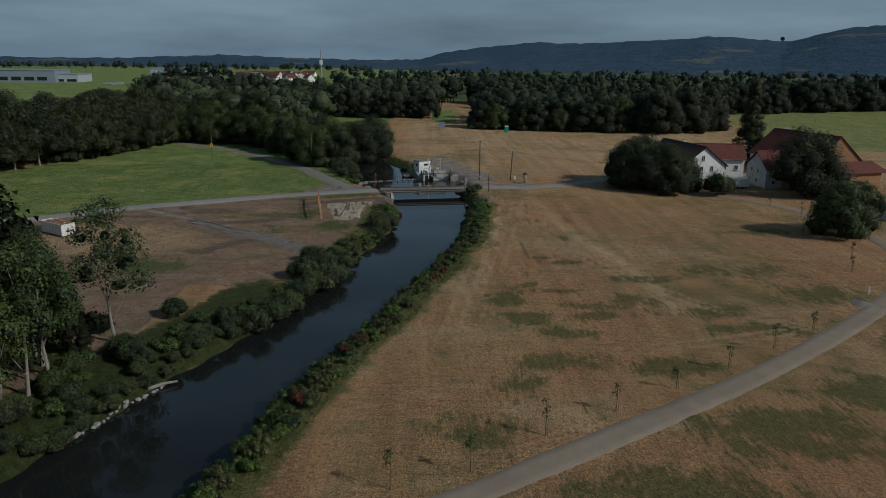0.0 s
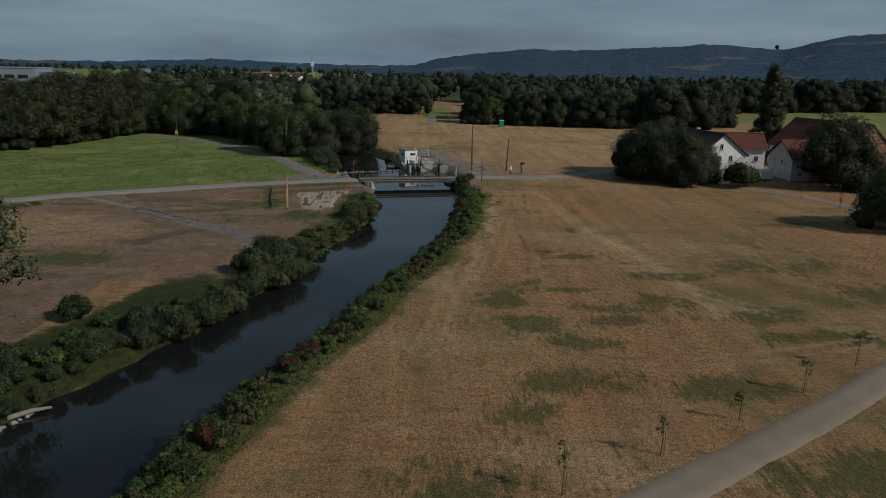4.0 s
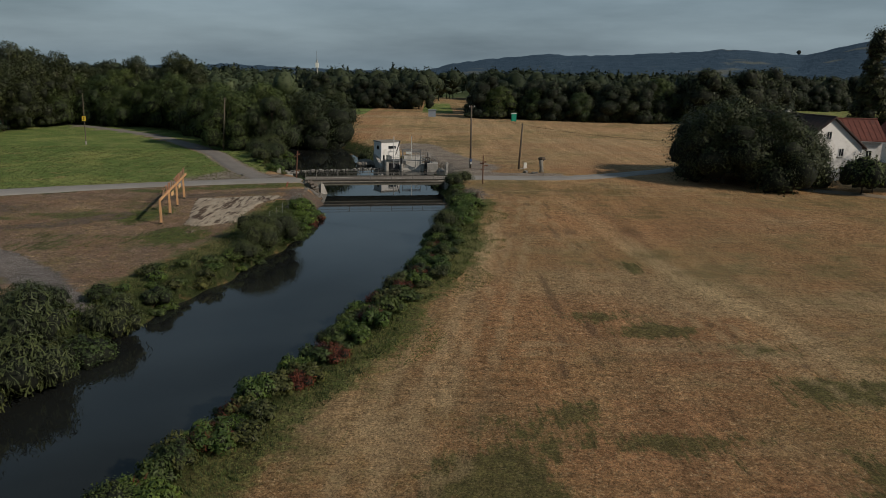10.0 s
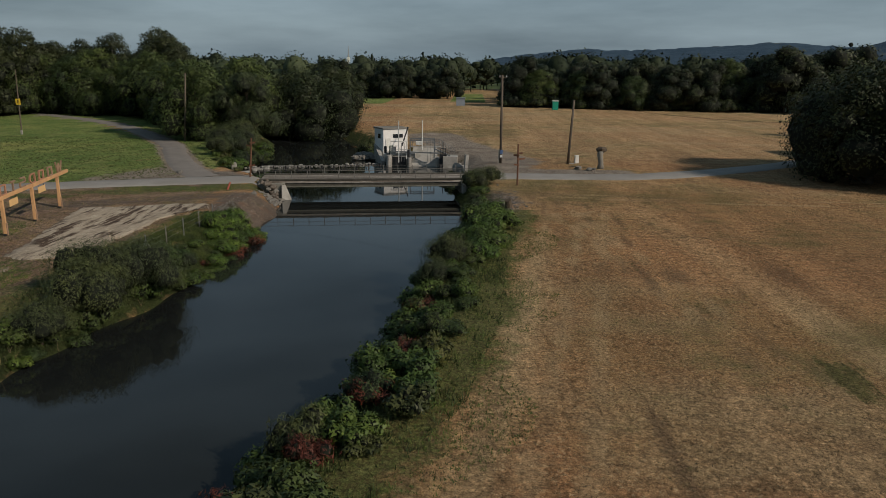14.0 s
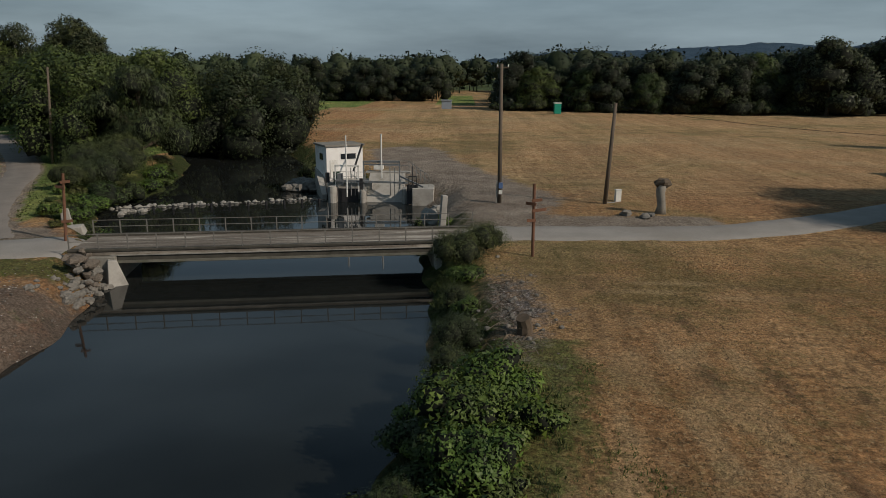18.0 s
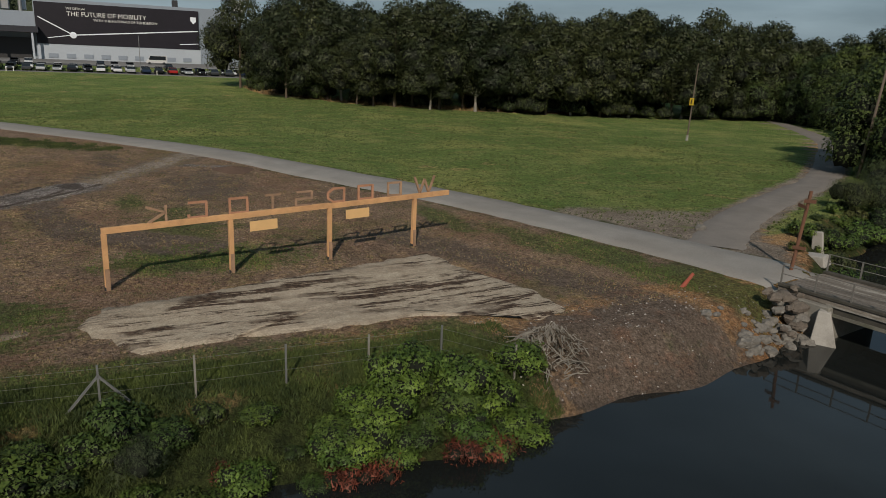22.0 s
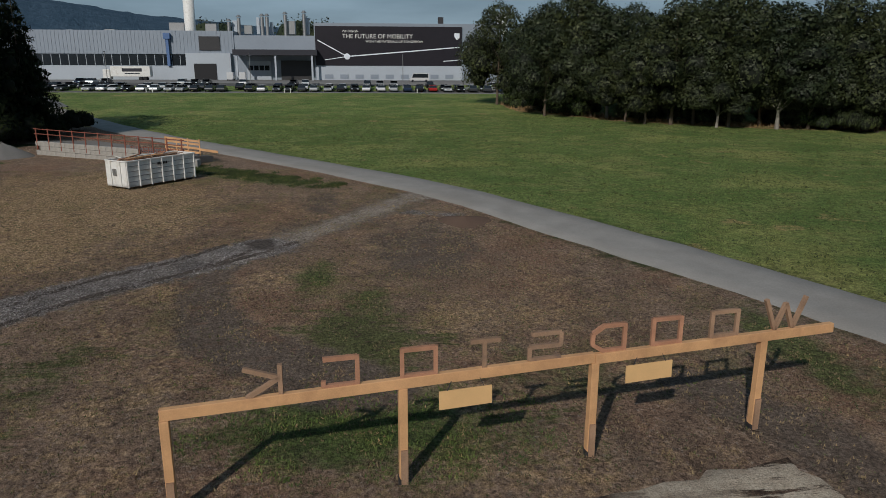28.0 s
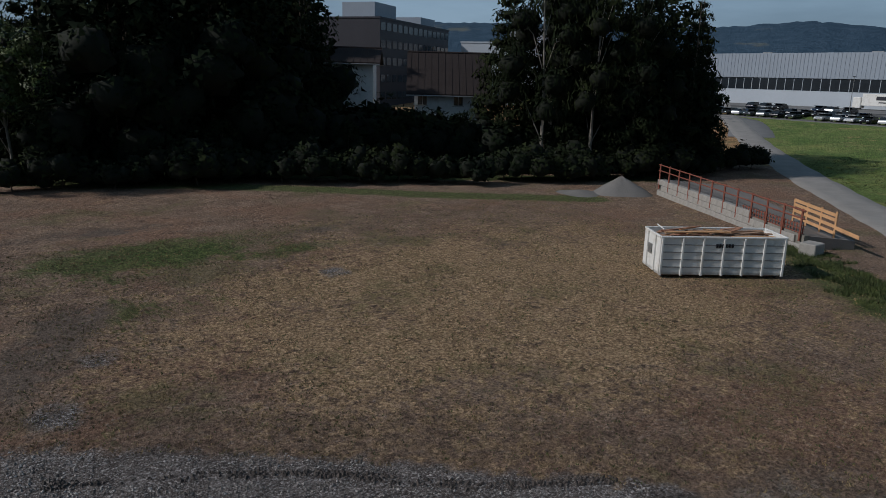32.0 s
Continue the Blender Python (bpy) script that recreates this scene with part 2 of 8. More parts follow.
TARMAC = worn("tarmac", (0.11, 0.108, 0.10), 0.2, 0.3, 0.9, bump=0.2)

# ---- mesh helpers ----


class Geo:
    """Gathers boxes, tubes and faces into one mesh."""

    def __init__(self):
        self.v, self.f = [], []

    def add(self, vs, fs):
        o = len(self.v)
        self.v += [tuple(p) for p in vs]
        self.f += [tuple(i + o for i in q) for q in fs]
        return self

    def box(self, c, s, rz=0.0, m=None, taper=1.0):
        vs = []
        for dz, k in ((-0.5, 1.0), (0.5, taper)):
            for dx, dy in ((-0.5, -0.5), (0.5, -0.5), (0.5, 0.5), (-0.5, 0.5)):
                vs.append(Vector((dx * s[0] * k, dy * s[1] * k, dz * s[2])))
        r = m or (Matrix.Translation(c) @ Matrix.Rotation(rz, 4, "Z"))
        return self.add([r @ p for p in vs], [(3, 2, 1, 0), (4, 5, 6, 7), (0, 1, 5, 4), (1, 2, 6, 5), (2, 3, 7, 6), (3, 0, 4, 7)])

    def beam(self, a, b, w, h):
        """A square beam from a to b."""
        a, b = Vector(a), Vector(b)
        d = (b - a).normalized()
        side = d.cross(Vector((0, 0, 1)))
        side = side.normalized() if side.length > 1e-4 else Vector((1, 0, 0))
        up = side.cross(d)
        vs = [p + side * (sx * w / 2) + up * (sz * h / 2) for p in (a, b) for sx, sz in ((-1, -1), (1, -1), (1, 1), (-1, 1))]
        return self.add(vs, [(3, 2, 1, 0), (4, 5, 6, 7), (0, 1, 5, 4), (1, 2, 6, 5), (2, 3, 7, 6), (3, 0, 4, 7)])

    def tube(self, a, b, r0, r1=None, n=8, caps=True):
        a, b = Vector(a), Vector(b)
        r1 = r0 if r1 is None else r1
        d = (b - a).normalized()
        x = d.orthogonal().normalized()
        y = d.cross(x)
        vs = [p + (x * math.cos(2 * math.pi * i / n) + y * math.sin(2 * math.pi * i / n)) * r for p, r in ((a, r0), (b, r1)) for i in range(n)]
        fs = [(i, (i + 1) % n, n + (i + 1) % n, n + i) for i in range(n)]
        if caps:
            fs += [tuple(range(n - 1, -1, -1)), tuple(range(n, 2 * n))]
        return self.add(vs, fs)

    def path(self, pts, radii, n=7):
        """One bent tube through the points, with closed ends."""
        pts = [Vector(p) for p in pts]
        vs, fs, m = [], [], len(pts)
        x = None
        for i, p in enumerate(pts):
            d = (pts[min(i + 1, m - 1)] - pts[max(i - 1, 0)]).normalized()
            x = d.orthogonal().normalized() if x is None else (x - d * x.dot(d)).normalized()
            y = d.cross(x)
            vs += [p + (x * math.cos(2 * math.pi * j / n) + y * math.sin(2 * math.pi * j / n)) * radii[i] for j in range(n)]
        for i in range(m - 1):
            fs += [(i * n + j, i * n + (j + 1) % n, (i + 1) * n + (j + 1) % n, (i + 1) * n + j) for j in range(n)]
        fs += [tuple(range(n - 1, -1, -1)), tuple(range((m - 1) * n, m * n))]
        return self.add(vs, fs)

    def prism(self, outline, z0, z1):
        """An upright prism over a plan outline (counter-clockwise)."""
        n = len(outline)
        vs = [(x, y, z0) for x, y in outline] + [(x, y, z1) for x, y in outline]
        return self.add(vs, [tuple(range(n - 1, -1, -1)), tuple(range(n, 2 * n))] + [(i, (i + 1) % n, n + (i + 1) % n, n + i) for i in range(n)])

    def extrude(self, profile, a, b):
        """A profile of (offset, height) drawn along the level line a to b."""
        a, b = Vector(a), Vector(b)
        d = (b - a).normalized()
        side = Vector((-d.y, d.x, 0))
        n = len(profile)
        vs = [p + side * u + Vector((0, 0, w)) for p in (a, b) for u, w in profile]
        return self.add(vs, [tuple(range(n)), tuple(range(2 * n - 1, n - 1, -1))] + [(i + 1 if i + 1 < n else 0, i, n + i, n + (i + 1) % n) for i in range(n)])

    def blob(self, c, r, seed=0, seg=8, rings=5, rough=0.2):
        rnd = random.Random(seed)
        vs = [(c[0], c[1], c[2] - r[2])]
        for j in range(1, rings):
            th = math.pi * j / rings
            for i in range(seg):
                ph = 2 * math.pi * i / seg
                k = 1 + rough * (rnd.random() * 2 - 1)
                vs.append((c[0] + r[0] * k * math.sin(th) * math.cos(ph), c[1] + r[1] * k * math.sin(th) * math.sin(ph), c[2] - r[2] * k * math.cos(th)))
        vs.append((c[0], c[1], c[2] + r[2]))
        fs = [(0, 1 + (i + 1) % seg, 1 + i) for i in range(seg)]
        for j in range(rings - 2):
            o = 1 + j * seg
            fs += [(o + i, o + (i + 1) % seg, o + seg + (i + 1) % seg, o + seg + i) for i in range(seg)]
        o = 1 + (rings - 2) * seg
        fs += [(o + i, o + (i + 1) % seg, len(vs) - 1) for i in range(seg)]
        return self.add(vs, fs)

    def mesh(self, name, mat, bevel=0.0, smooth=False):
        me = bpy.data.meshes.new(name)
        me.from_pydata(self.v, [], self.f)
        if bevel:
            bm = bmesh.new()
            bm.from_mesh(me)
            bmesh.ops.bevel(bm, geom=bm.edges[:], offset=bevel, segments=1, affect="EDGES")
            bm.to_mesh(me)
            bm.free()
        if smooth:
            me.polygons.foreach_set("use_smooth", [True] * len(me.polygons))
        me.materials.append(mat)
        return me


def part(name, geo, mat, parent=None, label="", bevel=0.0, smooth=False):
    me = geo if isinstance(geo, bpy.types.Mesh) else geo.mesh(name, mat, bevel, smooth)
    ob = new(name, me)
    if parent:
        ob.parent = parent
    if label:
        tagged(ob, label)
    return ob


def thing(name, label, category, m=None, group="", kind=""):
    ob = new(name)
    ob.empty_display_size = 0.2
    if m is not None:
        ob.matrix_basis = m
    return tagged(ob, label, category, group, kind)


def smooth01(a, b, x):
    t = np.clip((x - a) / (b - a), 0, 1)
    return t * t * (3 - 2 * t)


# ---- the lie of the land ----
WATER = -1.5
BANK_L = np.array([(-60, -66), (20, -44), (40, -37), (56, -30.2), (65, -27.2), (75, -22.8), (83, -19.2), (97, -15.2), (111, -11.8), (120, -9.2), (132, -6.6), (145, -6.0), (157, -7.0), (167, -9.0), (176, -16.5), (184, -18.8), (194, -18), (212, -22), (240, -36), (300, -70)])
BANK_R = np.array([(-60, -44), (20, -28), (40, -20.5), (48.6, -17), (60, -14), (70, -11.2), (82, -6.4), (91, -4.2), (103, 0.6), (110, 1.8), (118, 5.0), (127, 6.8), (137, 7.5), (146, 9.0), (153, 10.0), (160, 9.4), (169, 8.6), (187, 8.2), (193, 5.0), (199, -2), (212, -7), (240, -20), (300, -55)])


def river_gap(x, y):
    """Metres outside the water's edge (negative in the water)."""
    l = np.interp(y, BANK_L[:, 0], BANK_L[:, 1])
    r = np.interp(y, BANK_R[:, 0], BANK_R[:, 1])
    return np.maximum(l - x, x - r) * 0.9


def lie(x, y):
    """The ground's height."""
    x, y = np.asarray(x, float), np.asarray(y, float)
    d = river_gap(x, y) + 0.35 * np.sin(y * 0.9) * np.sin(y * 0.37 + 1)
    base = 0.10 * np.sin(x * 0.06 + 1) * np.sin(y * 0.05) + 0.35 * smooth01(160, 178, y) * smooth01(-40, -10, x)
    base = base + 2.5 * smooth01(-95, -186, x) + 2.0 * smooth01(-188, -212, x) * (y < 400) - 0.3 * smooth01(-8, -16, x) * smooth01(158, 148, y) * smooth01(-60, -40, x)
    z = np.minimum(base, WATER + d * 0.75)
    return np.maximum(z, WATER - 1.4)


def near_line(x, y, pts):
    """Metres to a line of points in plan."""
    best = np.full(np.shape(x), 1e9)
    for (ax, ay), (bx, by) in zip(pts[:-1], pts[1:]):
        t = np.clip(((x - ax) * (bx - ax) + (y - ay) * (by - ay)) / ((bx - ax) ** 2 + (by - ay) ** 2), 0, 1)
        best = np.minimum(best, np.hypot(x - ax - t * (bx - ax), y - ay - t * (by - ay)))
    return best


ROAD = [(-215, 30), (-190, 47), (-140, 82), (-115, 101.5), (-97, 116), (-82, 128), (-64, 142.5), (-52, 150.2), (-35, 158.2), (-24, 162.2), (-14, 165.0), (-8.5, 166.0)]
ROAD_EAST = [(10.3, 169.4), (20, 169.9), (28, 170.8), (38, 175.5), (50, 184), (62, 196), (85, 222), (120, 262), (170, 330)]
LANE = [(-17, 166.5), (-22, 174), (-28, 186), (-33, 196.5), (-45, 214), (-62, 235), (-95, 262), (-150, 300)]
PATH_SAND = [(-40, 17.4), (-10, 36.8), (4.2, 46.2), (19.0, 55.8), (35.1, 66.7), (51.5, 79.5), (61.2, 88), (72, 99), (79, 115), (81, 133), (77, 150), (70, 160), (62, 165)]
GRIT = [(-14, 106), (-22, 116), (-28.5, 122), (-33.9, 125.6), (-37.4, 128.2), (-40.9, 131.7), (-44.3, 134.8)]
DUST = [(-43, 134), (-46.5, 136.4), (-50, 139), (-55, 142), (-60, 145.5)]
SPUR = [(-26.5, 140.5), (-28.6, 138), (-30.3, 136), (-32.4, 134.7), (-35.1, 133.8), (-38.7, 133), (-42, 133.2)]
WEIR_YARD = [(12, 172), (14, 182), (9, 196), (6, 206), (4, 216)]


def spaced(lo, hi, step, far, grow=1.22):
    out = list(np.arange(lo, hi + step / 2, step))
    s, a = step, out[-1]
    while a < far:
        s *= grow
        a += s
        out.append(a)
    s, a = step, out[0]
    while a > -far:
        s *= grow
        a -= s
        out.insert(0, a)
    return np.array(out)


def inside(x, y, poly):
    hit = np.zeros(np.shape(x), bool)
    for (ax, ay), (bx, by) in zip(poly, poly[1:] + poly[:1]):
        c = ((ay > y) != (by > y)) & (x < (bx - ax) * (y - ay) / ((by - ay) or 1e-9) + ax)
        hit ^= c
    return hit


gx, gy = spaced(-106, 84, 0.72, 4700, 1.16), spaced(44, 202, 0.72, 4700, 1.16)
X, Y = np.meshgrid(gx, gy)
Z = lie(X, Y)
nx, ny = len(gx), len(gy)
idx = np.arange(nx * ny).reshape(ny, nx)
quads = np.stack([idx[:-1, :-1], idx[:-1, 1:], idx[1:, 1:], idx[1:, :-1]], -1).reshape(-1, 4)
ground_me = bpy.data.meshes.new("ground")
ground_me.from_pydata(np.stack([X, Y, Z], -1).reshape(-1, 3).tolist(), [], quads.tolist())
ground_me.polygons.foreach_set("use_smooth", [True] * len(ground_me.polygons))

gap = river_gap(X, Y)
road_d = near_line(X, Y, ROAD)
north = Y > np.interp(X, [p[0] for p in ROAD], [p[1] for p in ROAD])
meadow = (north & (X < -18) & (near_line(X, Y, LANE) > 1.7) & (gap > 2)).astype(float)
meadow = np.where((X < -60) & (near_line(X, Y, ROAD) < 400) & north, 1.0, meadow)
meadow = np.where((Y > 200) & (X > -25) & (X < 300) & (Y < 330), 0.0, meadow)
# pale green pasture behind the farm, fields before the far works
meadow = np.where((Y > 236 + 0.18 * np.abs(X - 120)) & (X > 112 + (Y - 236) * 0.35) & (Y < 470) & (X < 520), 0.62, meadow)
meadow = np.where((X < -0.38 * Y + 14) & (Y > 300) & (Y < 800) & (X > -700), 1.0, meadow)
meadow = np.where((np.abs(X - 9) < 6) & (Y > 345) & (Y < 420), 1.0, meadow)
lush = np.clip(1 - np.abs(gap - 0.8) / 3.0, 0, 1) * np.where((X < 0) & (Y > 148.5) & (Y < 168), 0.25, 1)
lush = np.where((X > 4) & (Y > 177), lush * 0.3, lush)
lush = np.maximum(lush, 0.95 * smooth01(12, 8, gap) * smooth01(102, 92, Y) * (X < np.interp(Y, BANK_L[:, 0], BANK_L[:, 1])) * (gap > 0))
lush = np.maximum(lush, np.clip(1 - np.abs(Y - (95 - (X + 80) * 0.52 - 4)) / 5, 0, 1) * (X < -34) * (X > -95))
lush = np.maximum(lush, 0.5 * np.clip(1 - (road_d - 2.2) / 1.6, 0, 1) * (X > -50) * (X < -10))
farside = smooth01(300, 420, np.hypot(X, Y - 150)) * (meadow < 0.5)
lot = smooth01(3.0, 7.0, gap) * (~north) * (X < -5) * (X > -115) * (Y > np.where(X < -33, 62, 95))
dirt = np.maximum(np.exp(-(near_line(X, Y, GRIT) / 1.85) ** 6), 0)
dirt = np.maximum(dirt, 0.8 * np.exp(-((X - 13.0) ** 2 / 5 + (Y - 156) ** 2 / 34)))
dust = np.exp(-(near_line(X, Y, WEIR_YARD) / 5.0) ** 4)
dust = np.maximum(dust, np.exp(-(near_line(X, Y, [(12, 171.5), (20, 172.4), (26, 173)]) / 2.6) ** 4))
dust = np.maximum(dust, 0.95 * np.exp(-(near_line(X, Y, [(-19, 168.4), (-15.5, 167.4), (-26, 165), (-22, 172)]) / 3.0) ** 2))
dust = np.maximum(dust, 0.8 * np.exp(-(near_line(X, Y, DUST) / 1.6) ** 2))
dust = np.maximum(dust, 0.9 * np.exp(-((near_line(X, Y, LANE) - 1.4) / 0.8) ** 2))
for px, py, pr in ((-33.8, 121.1, 0.9), (-35.8, 117.3, 0.7), (-48, 112, 0.8), (-52.1, 143.4, 1.0), (-51.4, 145.8, 0.8)):
    dirt = np.maximum(dirt, 0.9 * np.exp(-((X - px) ** 2 + ((Y - py) * 0.7) ** 2) / pr ** 2))
earth = np.maximum(np.maximum(np.exp(-(near_line(X, Y, SPUR) / (1.3 + 0.7 * smooth01(-36, -29, X))) ** 3), 0.8 * np.exp(-(near_line(X, Y, DUST) / 2.4) ** 2)), 0.9 * np.exp(-(((X + 44) / 7) ** 2 + ((Y - 143.5) / 3.6) ** 2)))
for px, py, sx, sy, am in ((-56, 137, 6, 1.6, 0.75), (-40, 96.5, 7, 1.6, 0.7), (-52, 103, 5, 1.2, 0.6), (-60, 112, 4, 2, 0.5), (-47, 127, 3, 1.2, 0.5)):
    earth = np.maximum(earth, am * np.exp(-(((X - px) / sx) ** 2 + ((Y - py) / sy) ** 2)))
earth = np.maximum(earth, 0.9 * np.exp(-(near_line(X, Y, [(-26, 151), (-18, 154.2), (-13, 156.2), (-9, 157)]) / 1.7) ** 2))
earth = np.maximum(earth, 0.9 * np.exp(-(near_line(X, Y, [(-36, 112), (-33, 118), (-30, 119.5)]) / 1.8) ** 2))
earth = np.maximum(earth, 1.2 * np.exp(-((X + 7.8) ** 2 / 20 + (Y - 154) ** 2 / 30)))
dirt = np.maximum(dirt, 0.9 * np.clip(1 - (near_line(X, Y, PATH_SAND) - 0.9) / 0.6, 0, 1))
TRACKS = [[(6.2, 94), (7.5, 84), (10.5, 78.3), (15.8, 73.8), (21.2, 72.4), (30, 73.6), (42, 77)], [(16.3, 160), (20.3, 135), (23.7, 116), (28.5, 100), (33.7, 90), (38, 84), (46, 78)],
          [(15.5, 150), (9.6, 114), (5.8, 94), (3.6, 81), (1.5, 72)], [(20, 151), (13, 114), (8.2, 90)], [(14, 103), (24, 102.4), (37, 106), (54, 110)], [(15, 160), (26, 158.5), (40, 158), (60, 160)],
          [(-31, 120), (-39, 126.5), (-45, 132), (-56, 141)], [(-27, 119), (-34, 122.5), (-42, 128), (-47, 133), (-50, 143)], [(-16, 148), (-28, 149), (-40, 152)], [(17, 173), (24, 190), (40, 215), (60, 250)]]


def bend(pts, n=6):
    """The same line with its corners rounded."""
    p = [Vector((*q, 0)) for q in pts]
    out_ = []
    for i in range(len(p) - 1):
        p0, p3 = p[max(i - 1, 0)], p[min(i + 2, len(p) - 1)]
        for j in range(n):
            t = j / n
            q = 0.5 * ((2 * p[i]) + (p[i + 1] - p0) * t + (2 * p0 - 5 * p[i] + 4 * p[i + 1] - p3) * t * t + (3 * p[i] - p0 - 3 * p[i + 1] + p3) * t ** 3)
            out_.append((q.x, q.y))
    return out_ + [tuple(pts[-1])]


track = np.zeros(X.shape)
for tl in TRACKS:
    dd = near_line(X, Y, bend(tl))
    track = np.maximum(track, np.exp(-((np.abs(dd - 0.85)) / 0.38) ** 2))
weedy = np.zeros(X.shape)
for px, py, sx, sy, am in ((10.5, 89.4, 3.2, 4.2, 0.9), (21.1, 86.2, 4.2, 2.0, 0.9), (18.2, 92.2, 4.0, 1.3, 0.8), (30.3, 97.4, 6, 2.2, 0.8), (27.4, 88.5, 4.5, 3, 0.9), (20.8, 82.5, 4.5, 1.8, 0.8), (12.6, 81.5, 3.4, 3.4, 0.9), (14, 95, 2.2, 1.6, 0.7), (24.5, 120.3, 1.0, 2.4, 1.0), (18.7, 108.7, 3, 1.4, 0.75), (22.4, 106.2, 4, 1.5, 0.8), (26, 103, 4, 2, 0.7), (36, 84, 7, 3, 0.85),
                           # wide patches south of the path: weeds, plus cloud shade put into the ground
                           (14.7, 69, 6, 3, 0.85), (8.1, 63.7, 4, 4, 0.7), (4.7, 55, 5, 4, 0.75), (16.2, 76.8, 6, 2, 0.8), (26, 68, 6, 3, 0.85), (46.5, 101.5, 11, 4, 0.75), (53.7, 91, 8, 5, 0.85), (40, 78, 8, 2.5, 0.8), (62, 126, 8, 4, 0.7), (31.5, 54, 14, 6, 0.8), (19, 45, 12, 5, 0.85), (44, 61, 10, 6, 0.8), (62, 72, 12, 8, 0.8), (12, 38, 12, 5, 0.8),
                           (-30, 140, 4.5, 4, 0.8), (-24, 141, 2.6, 5, 0.9), (-38.6, 138.4, 1.5, 2.4, 0.62), (-31.8, 139.5, 1.8, 1.3, 0.9), (-28.4, 140.6, 1.6, 1.4, 0.9), (-27, 128, 6, 4, 0.6), (-17, 131, 4, 5, 0.9), (-41.5, 105.6, 6.5, 3.2, 0.7), (-36, 113, 5, 3, 0.55), (-51.6, 123.3, 2.0, 1.2, 0.4)):
    weedy = np.maximum(weedy, 0.92 * am * np.exp(-(((X - px) / sx) ** 2 + ((Y - py) / sy) ** 2)))
pale = np.exp(-(near_line(X, Y, bend([(31.6, 84), (31.8, 92.6), (31.4, 99.4), (30.3, 107.6), (27.7, 117.1), (25.7, 135), (24, 152)])) / 1.5) ** 2)
pale = np.maximum(pale, 0.8 * np.exp(-(near_line(X, Y, bend([(8.5, 96), (9.5, 108), (12.5, 125), (15.5, 145)])) / 1.3) ** 2))
pale = np.maximum(pale, 0.5 * smooth01(172, 188, Y) * (X > -8) * (Y < 340))
rust = np.exp(-(((X - 25) / 15) ** 2 + ((Y - 148) / 20) ** 2) ** 2) + 0.8 * np.exp(-(((X - 12) / 5) ** 2 + ((Y - 100) / 18) ** 2))
hay = 0.34 - 0.16 * smooth01(112, 98, Y) * (X < -30) + 0.46 * np.exp(-(((X + 54) / 16) ** 2 + ((Y - 119) / 11) ** 2) ** 2)
hay = np.maximum(hay, 0.5 * np.exp(-(((X + 33) / 6) ** 2 + ((Y - 143) / 5) ** 2)))
hay = np.where(near_line(X, Y, ROAD) < 7 + 2 * np.sin(X * 0.4), 0.12, hay)
wet = np.exp(-(((X + 44.8) / 1.25) ** 2 + ((Y - 134.5) / 0.85) ** 2))
SCUFFS = [[(20.1, 155.3), (19.0, 146.3), (18.7, 141.1)], [(21.9, 153), (20.8, 142.9), (20.1, 135.7), (20.4, 126)], [(23.1, 149.3), (24.4, 145.5), (25.3, 143.3)], [(16.5, 118), (16.2, 108), (14.6, 98)], [(18.2, 118), (18.0, 108), (16.6, 98)], [(24, 112), (29, 100), (36, 91)]]
scuff = np.zeros(X.shape)
for line in SCUFFS:
    scuff = np.maximum(scuff, np.exp(-(near_line(X, Y, bend(line)) / 0.26) ** 2))
for px, py, sx, sy in ((21.9, 134.3, 1.1, 2.8), (21.5, 128.4, 1.1, 2.2), (28, 135, 1.6, 4)):
    scuff = np.maximum(scuff, 0.75 * np.exp(-(((X - px) / sx) ** 2 + ((Y - py) / sy) ** 2)))
wet = np.maximum(wet, 0.5 * np.exp(-(gap / 0.9) ** 2) * (X < 0) * (Y > 147) * (Y < 161))
RUTS = [[(-33, 124.8), (-38, 127.6), (-41.4, 130.6), (-44.6, 132.6)], [(-32, 126.2), (-36, 128.6), (-39.6, 131.9), (-43.4, 134.2)], [(-37, 129.6), (-40.6, 132.9), (-45, 136.4)]]
for line in RUTS:
    wet = np.maximum(wet, 0.45 * np.exp(-(near_line(X, Y, bend(line)) / 0.4) ** 2))
side_wave = 0.7 * np.sin(Y * 0.31) + 0.5 * np.sin(Y * 0.83 + 1)
right_side = X > np.interp(Y, BANK_R[:, 0], BANK_R[:, 1])
green = np.clip(1.25 - np.abs(gap - 3.0) / (2.6 + 0.5 * side_wave), 0, 1) * right_side * (Y < 152)
green = np.maximum(green, np.clip(1.1 - np.abs(gap - 3.5) / 3.4, 0, 1) * ~right_side * (Y > 104) * (Y < 149))
for px, py, sx, sy, am in ((-68, 129, 9, 1.9, 1.3), (-38.5, 138.2, 3.2, 1.5, 0.7), (-35, 140.6, 3.0, 1.4, 0.65), (-41, 103.5, 6.5, 3.0, 1.2), (-48, 106.6, 4, 1.4, 0.8), (-24, 141, 2.6, 5, 0.8), (-27, 146, 3, 3, 0.6), (-17, 131, 3, 4, 0.8), (-26, 116, 4, 2, 0.6), (-18, 159.6, 4.5, 1.6, 1.2), (-28, 155.4, 5, 1.2, 1.0), (-12, 161.4, 3.5, 1.8, 1.3), (-22, 157.6, 4, 1.4, 1.0)):
    green = np.maximum(green, am * np.exp(-(((X - px) * 0.64 + (Y - py) * 0.77) / sx) ** 2 - (((Y - py) * 0.64 - (X - px) * 0.77) / sy) ** 2) if px < -60 else am * np.exp(-(((X - px) / sx) ** 2 + ((Y - py) / sy) ** 2)))
green = np.maximum(green, np.clip(1.3 - near_line(X, Y, [(-38, 72), (-51.6, 82.5), (-66.6, 96.2), (-77, 103.5)]) / 2.0, 0, 1))
